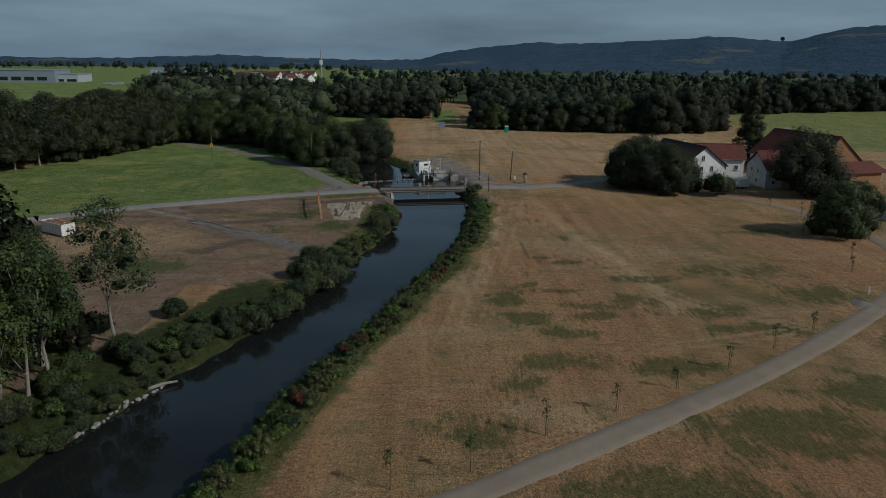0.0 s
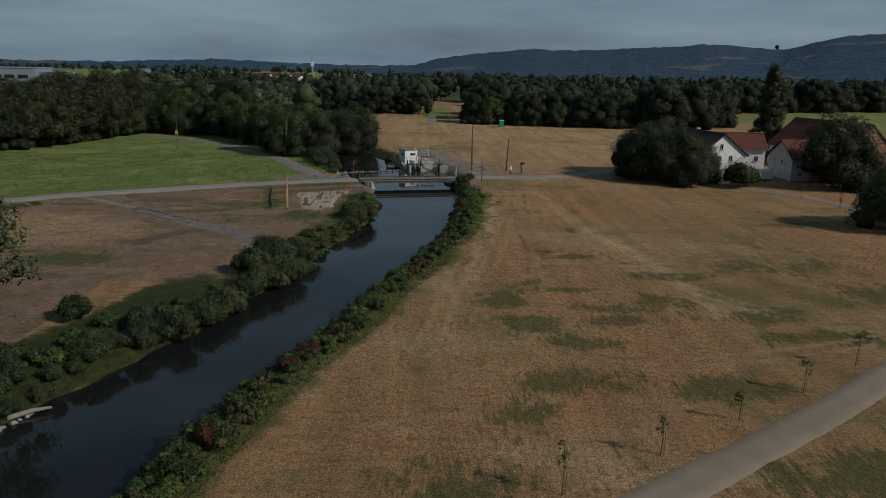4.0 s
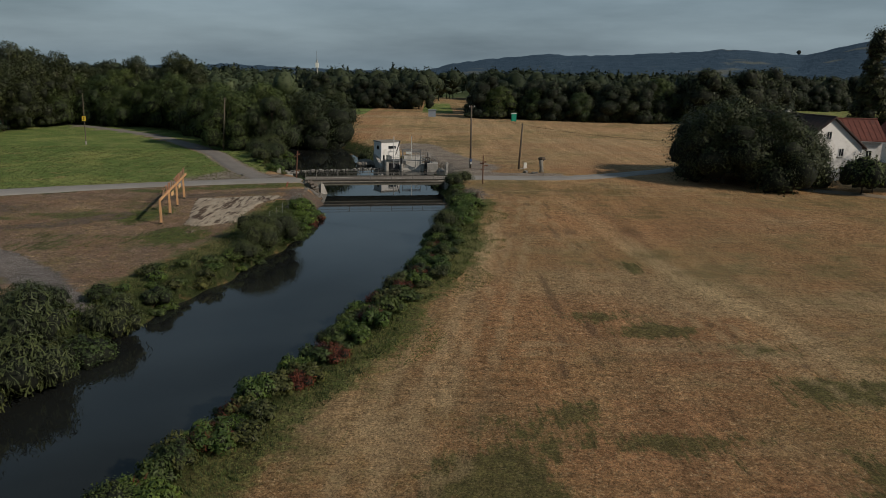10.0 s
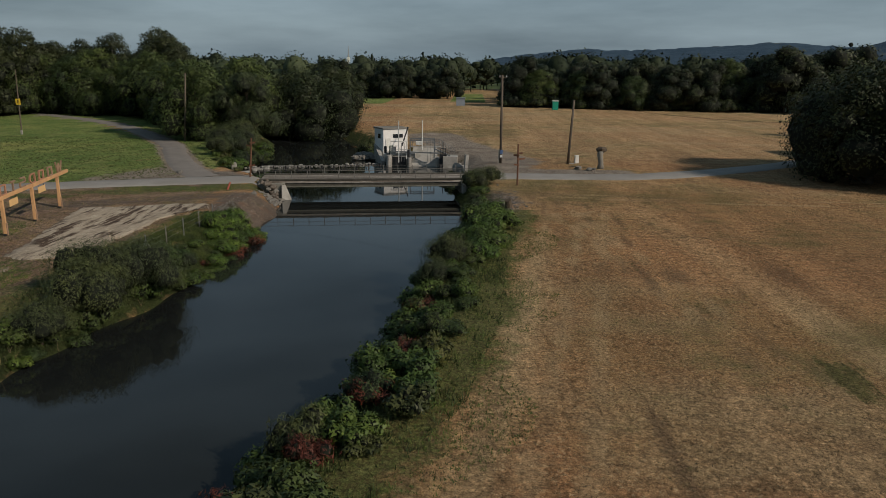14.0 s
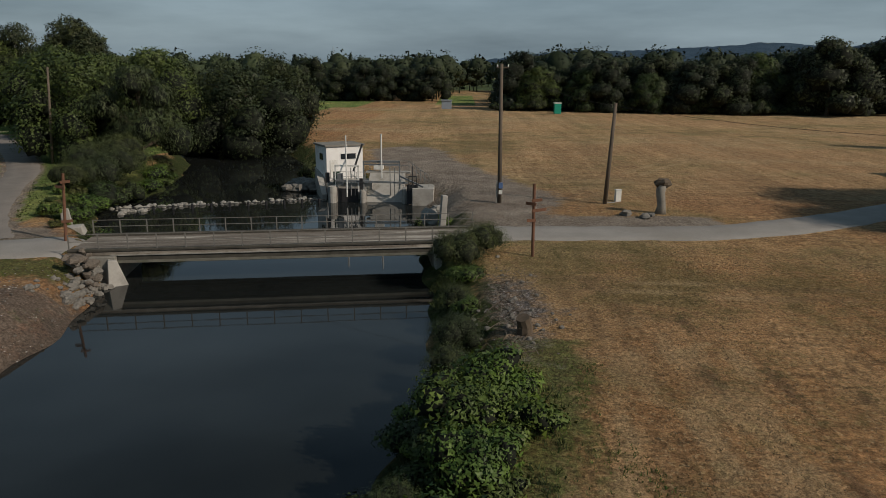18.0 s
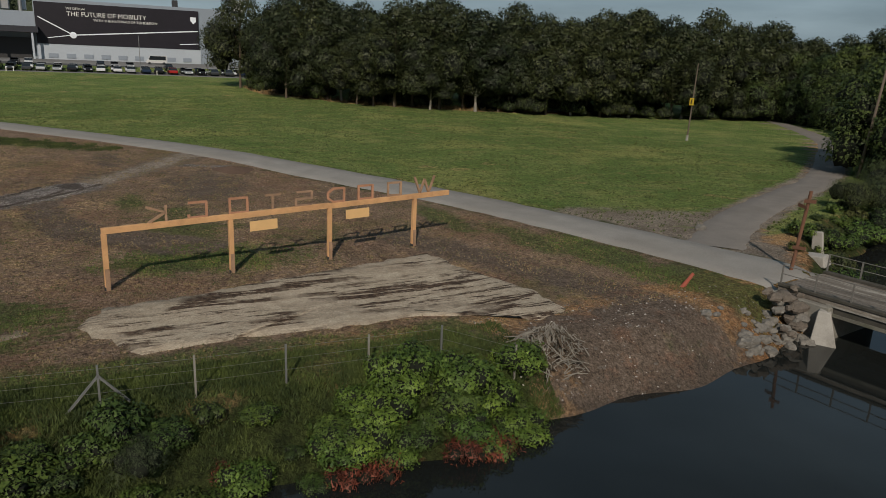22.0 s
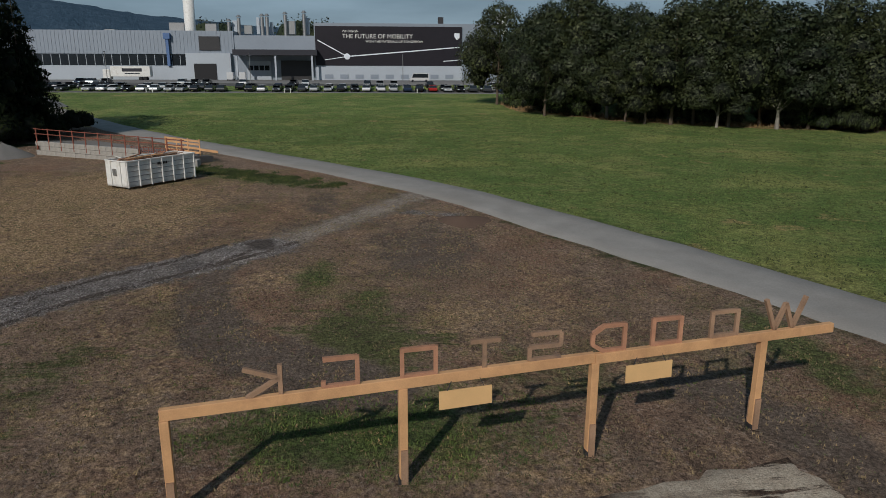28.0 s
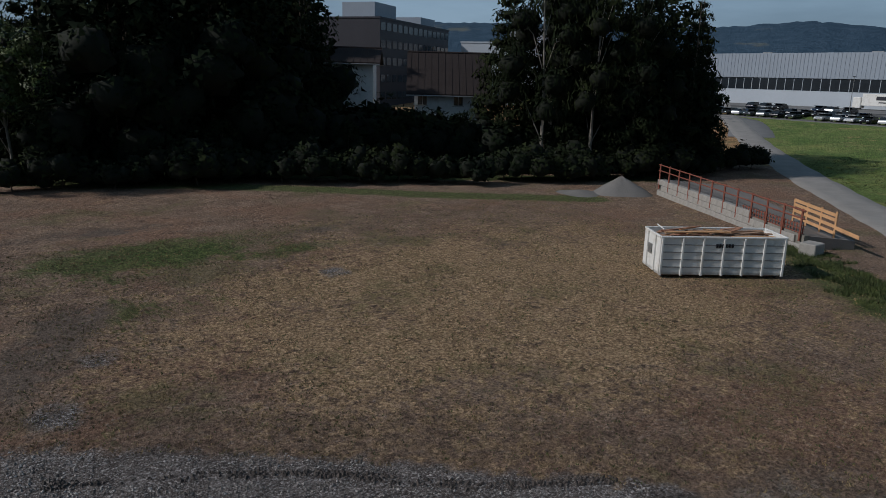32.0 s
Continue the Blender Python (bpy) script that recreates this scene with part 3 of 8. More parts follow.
meadow = np.where(near_line(X, Y, [(-104, 238), (-107, 220), (-111, 200), (-121, 182), (-137, 169), (-150, 168)]) < 3.0, 0.15, meadow)
for key, val in (("meadow", meadow), ("lush", lush), ("green", green), ("earth", earth), ("dirt", dirt), ("lot", lot), ("far", farside), ("track", track), ("weedy", weedy), ("pale", pale), ("hay", hay), ("wet", wet), ("scuff", scuff), ("dust", dust), ("rust", rust)):
    a = ground_me.attributes.new(key, "FLOAT", "POINT")
    a.data.foreach_set("value", val.astype(np.float32).ravel())

k = Mat("field_ground", 0.95, 0, 0.15)
n_big, n_mid, n_fine, n_grain = k.noise(0.035, 5, 0.6), k.noise(0.22, 5, 0.65), k.noise(1.6, 5, 0.7), k.noise(8.0, 5, 0.8)
speck = k.noise(5.5, 4, 0.8)
clump = k.noise(2.4, 5, 0.72)
swath = k.noise(0.40, 3, 0.55, (1.0, 0.05, 1), radians(-9))
rows = k.noise(2.3, 6, 0.78, (1.0, 0.16, 1), radians(-10))
rows2 = k.noise(1.7, 5, 0.75, (0.16, 1.0, 1), radians(14))


def times(c, fac, *stops):
    """c multiplied by a ramp of greys over fac."""
    return k.mix(1.0, c, k.ramp(fac, *[(q, (v, v, v)) for q, v in stops]), "MULTIPLY")


straw = k.ramp(n_mid, (0.3, (0.31, 0.178, 0.078)), (0.5, (0.39, 0.245, 0.112)), (0.7, (0.47, 0.325, 0.162)))
straw = k.mix(k.ramp(n_big, (0.42, (0.75,)), (0.54, (0,))), straw, (0.37, 0.195, 0.094))
straw = k.mix(k.ramp(k.noise(0.05, 5, 0.7, (0.5, 1, 1)), (0.5, (0,)), (0.6, (0.5,))), straw, (0.46, 0.36, 0.20))
straw = k.mix(k.ramp(k.math("ADD", k.attr("pale"), k.math("MULTIPLY", k.math("SUBTRACT", rows, 0.5), 1.4)), (0.25, (0,)), (0.8, (0.6,))), straw, (0.56, 0.42, 0.23))
straw = k.mix(k.ramp(k.math("ADD", k.attr("rust"), k.math("MULTIPLY", k.math("SUBTRACT", n_mid, 0.5), 1.2)), (0.2, (0,)), (0.9, (0.6,))), straw, (0.42, 0.225, 0.10))
straw = times(straw, swath, (0.38, 0.86), (0.5, 1.0), (0.62, 1.14))
straw = k.mix(k.ramp(rows, (0.36, (0.5,)), (0.46, (0,))), straw, (0.15, 0.098, 0.048))
straw = k.mix(k.ramp(k.math("MULTIPLY", rows2, k.math("ADD", k.noise(0.03, 3), 0.5)), (0.52, (0,)), (0.60, (0.4,))), straw, (0.17, 0.115, 0.056))
straw = k.mix(k.ramp(speck, (0.54, (0,)), (0.63, (0.7,))), straw, (0.56, 0.41, 0.23))
straw = times(straw, clump, (0.36, 0.62), (0.5, 0.98), (0.62, 1.22))
straw = k.mix(k.ramp(k.math("ADD", k.attr("scuff"), k.math("MULTIPLY", k.math("SUBTRACT", clump, 0.5), 2.4)), (0.5, (0,)), (0.7, (0.6,))), straw, (0.115, 0.075, 0.047))
greenish = k.ramp(n_fine, (0.3, (0.05, 0.058, 0.018)), (0.7, (0.15, 0.145, 0.050)))
greenish = k.mix(k.ramp(speck, (0.52, (0,)), (0.62, (0.4,))), greenish, (0.26, 0.205, 0.095))
patchy = k.math("ADD", k.math("MULTIPLY", n_big, 0.8), k.math("MULTIPLY", n_mid, 0.55))
weed_f = k.math("ADD", k.math("ADD", k.attr("weedy"), k.math("MULTIPLY", k.math("SUBTRACT", n_mid, 0.5), 1.7)), k.math("MULTIPLY", k.math("SUBTRACT", rows, 0.5), -1.5))
weed_f = k.math("ADD", weed_f, k.math("MULTIPLY", k.math("SUBTRACT", clump, 0.5), 0.9))
straw = k.mix(k.ramp(k.math("ADD", patchy, k.math("MULTIPLY", k.math("SUBTRACT", clump, 0.5), 0.5)), (0.70, (0,)), (0.80, (0.6,))), straw, greenish)
straw = k.mix(k.ramp(weed_f, (0.36, (0,)), (0.58, (0.85,))), straw, greenish)
soil = k.ramp(k.noise(0.5, 5, 0.7), (0.3, (0.165, 0.112, 0.078)), (0.5, (0.245, 0.172, 0.120)), (0.7, (0.33, 0.238, 0.165)))
soil = k.mix(k.ramp(k.noise(0.13, 4, 0.65), (0.48, (0,)), (0.60, (0.6,))), soil, (0.25, 0.145, 0.092))
soil = k.mix(k.ramp(speck, (0.56, (0,)), (0.64, (0.6,))), soil, (0.40, 0.335, 0.275))
dry = k.ramp(k.noise(4.0, 4, 0.75), (0.32, (0.26, 0.175, 0.095)), (0.5, (0.375, 0.260, 0.145)), (0.68, (0.55, 0.405, 0.24)))
hay_f = k.math("ADD", k.math("ADD", k.attr("hay"), k.math("MULTIPLY", k.math("SUBTRACT", clump, 0.5), 2.0)), k.math("MULTIPLY", k.math("SUBTRACT", k.noise(0.2, 4, 0.6), 0.5), 1.3))
lot_col = k.mix(k.ramp(hay_f, (0.36, (0,)), (0.70, (0.92,))), soil, dry)
lot_col = k.mix(k.ramp(weed_f, (0.36, (0,)), (0.60, (0.85,))), lot_col, k.ramp(n_fine, (0.3, (0.045, 0.062, 0.018)), (0.7, (0.125, 0.15, 0.048))))
lot_col = k.mix(k.ramp(k.math("ADD", k.noise(0.16, 4), k.math("MULTIPLY", k.math("SUBTRACT", clump, 0.5), 0.5)), (0.56, (0,)), (0.66, (0.5,))), lot_col, (0.13, 0.13, 0.052))
lot_col = k.mix(k.ramp(clump, (0.34, (0.8,)), (0.44, (0,))), lot_col, (0.085, 0.060, 0.043))
mead = k.ramp(n_mid, (0.25, (0.090, 0.150, 0.036)), (0.5, (0.152, 0.205, 0.056)), (0.75, (0.245, 0.265, 0.092)))
mead = k.mix(k.ramp(n_fine, (0.42, (0,)), (0.75, (0.4,))), mead, (0.065, 0.10, 0.026))
mead = k.mix(k.ramp(k.noise(0.09, 5, 0.65), (0.40, (0.4,)), (0.52, (0,))), mead, (0.075, 0.135, 0.03))
mead = k.mix(k.ramp(n_big, (0.56, (0,)), (0.74, (0.45,))), mead, (0.24, 0.20, 0.07))
mead = k.mix(k.ramp(k.noise(0.07, 6, 0.7), (0.52, (0,)), (0.62, (0.5,))), mead, (0.30, 0.30, 0.095))
mead = k.mix(k.ramp(k.noise(0.3, 4, 0.7, (1, 0.4, 1), radians(35)), (0.56, (0,)), (0.66, (0.5,))), mead, (0.26, 0.24, 0.09))
mead = k.mix(k.ramp(k.math("ADD", k.noise(0.16, 5, 0.7), k.math("MULTIPLY", clump, 0.25)), (0.74, (0,)), (0.80, (0.6,))), mead, (0.36, 0.25, 0.12))
mead = times(mead, clump, (0.36, 0.74), (0.5, 1.12), (0.64, 1.32))
green_col = k.ramp(n_fine, (0.3, (0.05, 0.08, 0.02)), (0.52, (0.10, 0.145, 0.038)), (0.7, (0.17, 0.205, 0.06)))
green_col = k.mix(k.ramp(speck, (0.42, (0.7,)), (0.54, (0,))), green_col, (0.03, 0.038, 0.014))
earth_col = k.ramp(n_fine, (0.3, (0.095, 0.072, 0.054)), (0.55, (0.138, 0.107, 0.082)), (0.75, (0.195, 0.153, 0.118)))
earth_col = k.mix(k.ramp(k.noise(0.7, 5, 0.7), (0.54, (0,)), (0.64, (0.35,))), earth_col, (0.22, 0.115, 0.068))
earth_col = k.mix(k.ramp(k.noise(11, 3, 0.8), (0.64, (0,)), (0.72, (0.6,))), earth_col, (0.38, 0.34, 0.28))
earth_col = k.mix(k.ramp(speck, (0.40, (0.4,)), (0.50, (0,))), earth_col, (0.10, 0.072, 0.054))
lush_col = k.ramp(n_fine, (0.3, (0.022, 0.03, 0.010)), (0.7, (0.07, 0.088, 0.026)))
stone = k.noise(13, 3, 0.8)
grit = k.ramp(k.noise(0.9, 5, 0.7), (0.3, (0.095, 0.080, 0.070)), (0.5, (0.15, 0.130, 0.116)), (0.7, (0.225, 0.200, 0.182)))
grit = k.mix(k.ramp(stone, (0.52, (0,)), (0.60, (0.85,))), grit, (0.46, 0.44, 0.42))
grit = k.mix(k.ramp(stone, (0.36, (0.7,)), (0.46, (0,))), grit, (0.07, 0.06, 0.055))
grit = k.mix(k.ramp(k.noise(0.8, 5, 0.75, (0.45, 1, 1), radians(-38)), (0.54, (0,)), (0.64, (0.5,))), grit, (0.10, 0.080, 0.066))
far_col = k.ramp(k.noise(0.006, 3, 0.5), (0.4, (0.035, 0.05, 0.022)), (0.55, (0.07, 0.095, 0.035)), (0.66, (0.20, 0.155, 0.085)))
wob = k.math("ADD", k.math("MULTIPLY", k.math("SUBTRACT", n_fine, 0.5), 0.8), k.math("MULTIPLY", k.math("SUBTRACT", k.noise(0.55, 5, 0.65), 0.5), 1.1))


def cover(name):
    return k.ramp(k.math("ADD", k.attr(name), wob), (0.32, (0,)), (0.68, (1,)))


out = k.mix(cover("lot"), straw, lot_col)
out = k.mix(cover("meadow"), out, mead)
out = k.mix(cover("far"), out, far_col)
out = k.mix(k.ramp(k.math("ADD", k.attr("track"), wob), (0.3, (0,)), (0.7, (0.42,))), out, k.mix(cover("lot"), k.ramp(k.noise(0.08, 3), (0.40, (0.17, 0.11, 0.06)), (0.52, (0.50, 0.37, 0.205))), (0.12, 0.085, 0.062)))
out = k.mix(k.math("MULTIPLY", cover("green"), 0.8), out, green_col)
out = k.mix(cover("earth"), out, earth_col)
dust_col = k.ramp(k.noise(0.35, 5, 0.7), (0.3, (0.175, 0.142, 0.112)), (0.5, (0.25, 0.21, 0.168)), (0.7, (0.34, 0.295, 0.24)))
dust_col = k.mix(k.ramp(stone, (0.56, (0,)), (0.66, (0.6,))), dust_col, (0.44, 0.40, 0.34))
out = k.mix(cover("dust"), out, dust_col)
out = k.mix(cover("dirt"), out, grit)
out = k.mix(cover("lush"), out, lush_col)
out = k.mix(k.ramp(k.math("ADD", k.attr("wet"), k.math("MULTIPLY", wob, 0.5)), (0.34, (0,)), (0.6, (0.85,))), out, (0.055, 0.044, 0.036))
out = times(out, n_grain, (0.36, 0.46), (0.5, 1.0), (0.62, 1.5))
k.color(out)
k.bump(k.math("MULTIPLY", k.math("ADD", n_grain, k.math("MULTIPLY", n_fine, 1.8)), k.math("SUBTRACT", 1.0, k.math("MULTIPLY", cover("earth"), 0.6))), 1.0, 0.22)
ground_me.materials.append(k.m)
ground = tagged(new("ground", ground_me), "mown dry fields, meadow and bare yard by a river", "ground", kind="structure")

# water
k = Mat("river_water", 0.04, 0, 0.5)
k.color(k.ramp(k.noise(0.08, 3), (0.3, (0.010, 0.012, 0.012)), (0.7, (0.018, 0.020, 0.018))))
k.b.inputs["IOR"].default_value = 1.40
k.bump(k.noise(0.9, 3, 0.5), 0.05, 0.05)
ys = np.concatenate([np.linspace(-60, 300, 121)])
g = Geo()
rows = [(np.interp(y, BANK_L[:, 0], BANK_L[:, 1]) - 3.0, np.interp(y, BANK_R[:, 0], BANK_R[:, 1]) + 3.0, y) for y in ys]
g.v = [p for l, r, y in rows for p in ((l, y, WATER), (r, y, WATER))]
g.f = [(2 * i, 2 * i + 1, 2 * i + 3, 2 * i + 2) for i in range(len(rows) - 1)]
tagged(part("water", g, k.m), "dark calm river water with faint reflections", "river", kind="structure")


def strip(name, line, width, mat, lift, label, category, z=None):
    """A ribbon of paving that follows the ground."""
    pts = [Vector((*p, 0)) for p in line]
    fine = []
    for i, (a, b) in enumerate(zip(pts[:-1], pts[1:])):
        p0, p3 = pts[max(i - 1, 0)], pts[min(i + 2, len(pts) - 1)]
        for s in range(8):
            t = s / 8
            fine.append(0.5 * ((2 * a) + (b - p0) * t + (2 * p0 - 5 * a + 4 * b - p3) * t * t + (3 * a - p0 - 3 * b + p3) * t ** 3))
    fine.append(pts[-1])
    g = Geo()
    rnd = random.Random(len(line))
    for i, p in enumerate(fine):
        d = (fine[min(i + 1, len(fine) - 1)] - fine[max(i - 1, 0)]).normalized()
        s = Vector((-d.y, d.x, 0))
        w = width / 2 + rnd.uniform(-0.12, 0.12)
        for u in (-w - 0.25, -w, -w * 0.4, w * 0.4, w, w + 0.25):
            q = p + s * u
            zz = float(lie(q.x, q.y)) if z is None else z
            g.v.append((q.x, q.y, zz + (lift if abs(u) <= w else -0.12)))
    for i in range(len(fine) - 1):
        for j in range(5):
            g.f.append((6 * i + j + 1, 6 * i + j, 6 * i + 6 + j, 6 * i + 7 + j))
    ob = part(name, g, mat, smooth=True)
    return tagged(ob, label, category, kind="structure")


def paving(name, col, dust):
    k = Mat(name, 0.9, 0, 0.2).world_coords()
    a = k.ramp(k.noise(0.5, 5, 0.65), (0.3, tuple(c * 0.8 for c in col)), (0.7, tuple(c * 1.12 for c in col)))
    a = k.mix(k.ramp(k.noise(0.12, 4), (0.5, (0,)), (0.68, (0.6,))), a, dust)
    a = k.mix(0.3, a, k.ramp(k.noise(14, 4, 0.7), (0.3, tuple(c * 0.6 for c in col)), (0.7, tuple(min(1, c * 1.35) for c in col))))
    k.color(a)
    k.bump(k.noise(14, 4), 0.4, 0.03)
    return k.m


ASPHALT = paving("pale_asphalt", (0.29, 0.275, 0.25), (0.22, 0.20, 0.17))
SAND = paving("sandy_gravel", (0.27, 0.22, 0.16), (0.20, 0.16, 0.11))
GRAVEL = paving("crushed_gravel", (0.22, 0.20, 0.178), (0.16, 0.142, 0.115))
strip("road", ROAD, 4.2, ASPHALT, 0.05, "pale worn asphalt lane beside the meadow", "road")
strip("road_east", ROAD_EAST, 3.3, ASPHALT, 0.05, "pale asphalt lane across dry fields", "road")
strip("lane", LANE, 2.9, GRAVEL, 0.04, "gravel lane between meadow and trees", "lane")
strip("path", PATH_SAND, 2.6, SAND, 0.05, "sandy gravel footpath across the dry field", "path")

# ---- trees and shrubs ----


def leaf_mesh(name, blobs, count, size, mat, seed, droop=0.0, core=0.72, flat=0.0, tri=True, soften=0.7):
    """A crown of many small bent leaf clumps on the shells of a few lumps, with gaps; near-black lumps within, coloured
    as inner shade.
    """
    rng = np.random.RandomState(seed)
    vol = np.array([b[3] * b[3] + 0.1 for b in blobs])
    pick = rng.choice(len(blobs), count, p=vol / vol.sum())
    B = np.array(blobs)[pick]
    d = rng.normal(size=(count, 3))
    d /= np.linalg.norm(d, axis=1)[:, None]
    d[:, 2] = np.where(d[:, 2] < -0.55, -d[:, 2], d[:, 2])
    rad = rng.uniform(0.66, 1.06, count) ** 0.8 + np.where(rng.rand(count) < 0.04, rng.uniform(0.03, 0.18, count), 0)
    rad *= 1 + 0.2 * np.sin(d[:, 0] * 7 + B[:, 0]) * np.sin(d[:, 1] * 8 + B[:, 2])
    P = B[:, :3] + d * rad[:, None] * np.stack([B[:, 3], B[:, 3], B[:, 4]], 1)
    nrm = d * (1 - flat) + rng.normal(scale=0.5, size=(count, 3))
    nrm[:, 2] += 0.25
    nrm /= np.linalg.norm(nrm, axis=1)[:, None]
    ref = rng.normal(size=(count, 3))
    ref[:, 2] -= droop * 3
    t = ref - nrm * (ref * nrm).sum(1)[:, None]
    t /= np.linalg.norm(t, axis=1)[:, None]
    b = np.cross(nrm, t)
    s = size * (0.45 + rng.rand(count) ** 2 * 1.1)[:, None]
    ln = 1.0 + droop
    V = np.stack([P - t * s * ln, P + b * s * 0.55 - nrm * s * 0.12, P + t * s * ln - nrm * s * 0.35, P - b * s * 0.55 - nrm * s * 0.12], 1).reshape(-1, 3)
    F = np.arange(4 * count).reshape(-1, 4)
    if tri:
        wide = 0.75 if droop < 0.5 else 0.36
        V = np.stack([P - t * s * ln, P + t * s * ln * 0.7 + b * s * wide - nrm * s * 0.2, P + t * s * ln * 0.7 - b * s * wide - nrm * s * 0.2], 1).reshape(-1, 3)
        F = np.arange(3 * count).reshape(-1, 3)
    F = F[:, ::-1]
    g = Geo()
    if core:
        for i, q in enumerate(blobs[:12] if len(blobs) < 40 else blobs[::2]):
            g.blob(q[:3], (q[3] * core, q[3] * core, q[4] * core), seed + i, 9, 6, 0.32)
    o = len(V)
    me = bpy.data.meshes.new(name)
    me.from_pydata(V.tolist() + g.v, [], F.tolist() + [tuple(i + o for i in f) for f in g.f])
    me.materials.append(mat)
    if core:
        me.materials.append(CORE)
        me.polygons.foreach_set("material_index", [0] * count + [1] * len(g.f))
    # soft shading: leaf normals lean towards the outside of their lump
    soft = d * soften + nrm * (1 - soften) + rng.normal(scale=0.12, size=(count, 3))
    soft /= np.linalg.norm(soft, axis=1)[:, None]
    me.polygons.foreach_set("use_smooth", [True] * len(me.polygons))
    allv = np.concatenate([np.repeat(soft, 3 if tri else 4, 0), np.zeros((len(g.v), 3))])
    me.normals_split_custom_set_from_vertices(allv.tolist())
    return me


class Stock:
    """One built thing; at() sets it down again and again."""

    def __init__(self, ob):
        self.ob, self.used = ob, False

    def at(self, x, y, s=1.0, rz=0.0, sz=None, label="", z=None, group=""):
        m = Matrix.Translation((x, y, float(lie(x, y)) - 0.05 if z is None else z)) @ Matrix.Rotation(rz, 4, "Z") @ Matrix.Diagonal((s, s, sz or s, 1))
        if self.used:
            ob = copy_thing(self.ob, m)
        else:
            ob, self.used = self.ob, True
            self.first = m
            return_m = m
            ob.matrix_basis = return_m
            return tagged(ob, label, group=group)
        ob.matrix_basis = m
        return tagged(ob, label, group=group)


def make_tree(name, label, height, spread, leaf, bark, count, size, seed, low=0.25, lumps=9, droop=0.0, shape=1.0, trunk_r=0.25, lean=0.3, stems=1, core=0.72, cat="tree", lump=0.46):
    rnd = random.Random(seed)
    ob = thing(name, label, cat)
    t, blobs = Geo(), []
    for s in range(stems):
        ox, oy = (0, 0) if stems == 1 else (rnd.uniform(-0.4, 0.4) * spread * 0.4, rnd.uniform(-0.4, 0.4) * spread * 0.4)
        pts, rad = [], []
        for i in range(7):
            f = i / 6
            pts.append((ox + lean * math.sin(f * 2.2 + seed) * f * 1.6, oy + lean * math.cos(f * 1.7 + seed) * f * 1.6, f * height * 0.92 - 0.3))
            rad.append(trunk_r * (1 - f * 0.86) * (1.35 if i == 0 else 1))
        if stems > 1:
            part("trunk", Geo().path(pts, rad), bark, ob)
        else:
            t.path(pts, rad)
        for i in range(max(3, lumps // stems)):
            f = low + (1 - low) * (i + rnd.random() * 0.7) / max(3, lumps // stems)
            ang = i * 2.4 + rnd.random()
            prof = math.sin(min(1, (1 - (f - low) / (1 - low)) * 0.85 + 0.15) * math.pi * 0.62) if shape > 0 else 0.55 if shape < 0 else (1 - (f - low) / (1 - low)) * 0.9 + 0.1
            reach = spread * 0.55 * prof * rnd.uniform(0.75, 1.15)
            k0 = min(5, int(f * 0.75 * 6))
            a = Vector(pts[k0])
            b = Vector((ox + math.cos(ang) * reach, oy + math.sin(ang) * reach, f * height * 0.9))
            mid = a.lerp(b, 0.5) + Vector((0, 0, 0.06 * height))
            if i % max(1, round(lumps / stems / 8)) == 0:
                part("limb", Geo().path([a, mid, b], [trunk_r * 0.42 * (1 - f * 0.6), trunk_r * 0.26 * (1 - f * 0.5), trunk_r * 0.1], 5), bark, ob)
            r = spread * lump * (0.55 + 0.45 * prof) * rnd.uniform(0.8, 1.15)
            blobs.append((b.x, b.y, b.z, r, r * rnd.uniform(0.75, 1.0)))
        blobs.append((ox + pts[-1][0] * 0.5, oy, height * 0.86, spread * 0.3, height * 0.13))
    if stems == 1:
        part("trunk", t, bark, ob)
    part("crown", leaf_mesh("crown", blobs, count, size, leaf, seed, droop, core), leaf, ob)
    return Stock(ob)


def make_conifer(name, label, height, spread, count, seed):
    rnd = random.Random(seed)
    ob = thing(name, label, "tree")
    t, blobs = Geo(), []
    t.path([(0, 0, -0.3), (0.05, 0, height * 0.5), (0, 0.05, height)], [0.3, 0.18, 0.03])
    for i in range(14):
        f = 0.12 + 0.85 * i / 14
        r = spread * (1 - f) * 0.62 + 0.35
        for j in range(4):
            a = j * 1.57 + i * 0.6 + rnd.random() * 0.5
            q = r * rnd.uniform(0.5, 0.95)
            blobs.append((math.cos(a) * q, math.sin(a) * q, f * height - q * 0.25, r * 0.55, 0.55 + r * 0.14))
    part("trunk", t, BARK, ob)
    part("crown", leaf_mesh("crown", blobs, count, 0.34, NEEDLE_SHADED, seed, 0.5, 0.5), NEEDLE_SHADED, ob)
    return Stock(ob)


def make_shrub(name, label, r, h, leaf, count, size, seed, lumps=6, droop=0.0, core=0.72, tri=True):
    rnd = random.Random(seed)
    ob = thing(name, label, "shrub")
    t, blobs = Geo(), []
    for i in range(lumps):
        a, q = i * 2.4 + rnd.random(), r * 0.62 * math.sqrt((i + 0.4) / lumps)
        z = h * rnd.uniform(0.42, 0.7) * (1 - 0.35 * (q / r))
        blobs.append((math.cos(a) * q, math.sin(a) * q, z, r * rnd.uniform(0.36, 0.5), z * 0.72))
    t.path([(0, 0, -0.3), (0.1 * r, 0, h * 0.3), (0, 0.1 * r, h * 0.6)], [0.07, 0.05, 0.02], 6)
    if name == "shrub":
        part("stem", t, BARK, ob)
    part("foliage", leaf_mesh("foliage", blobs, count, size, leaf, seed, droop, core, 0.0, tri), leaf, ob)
    return Stock(ob)


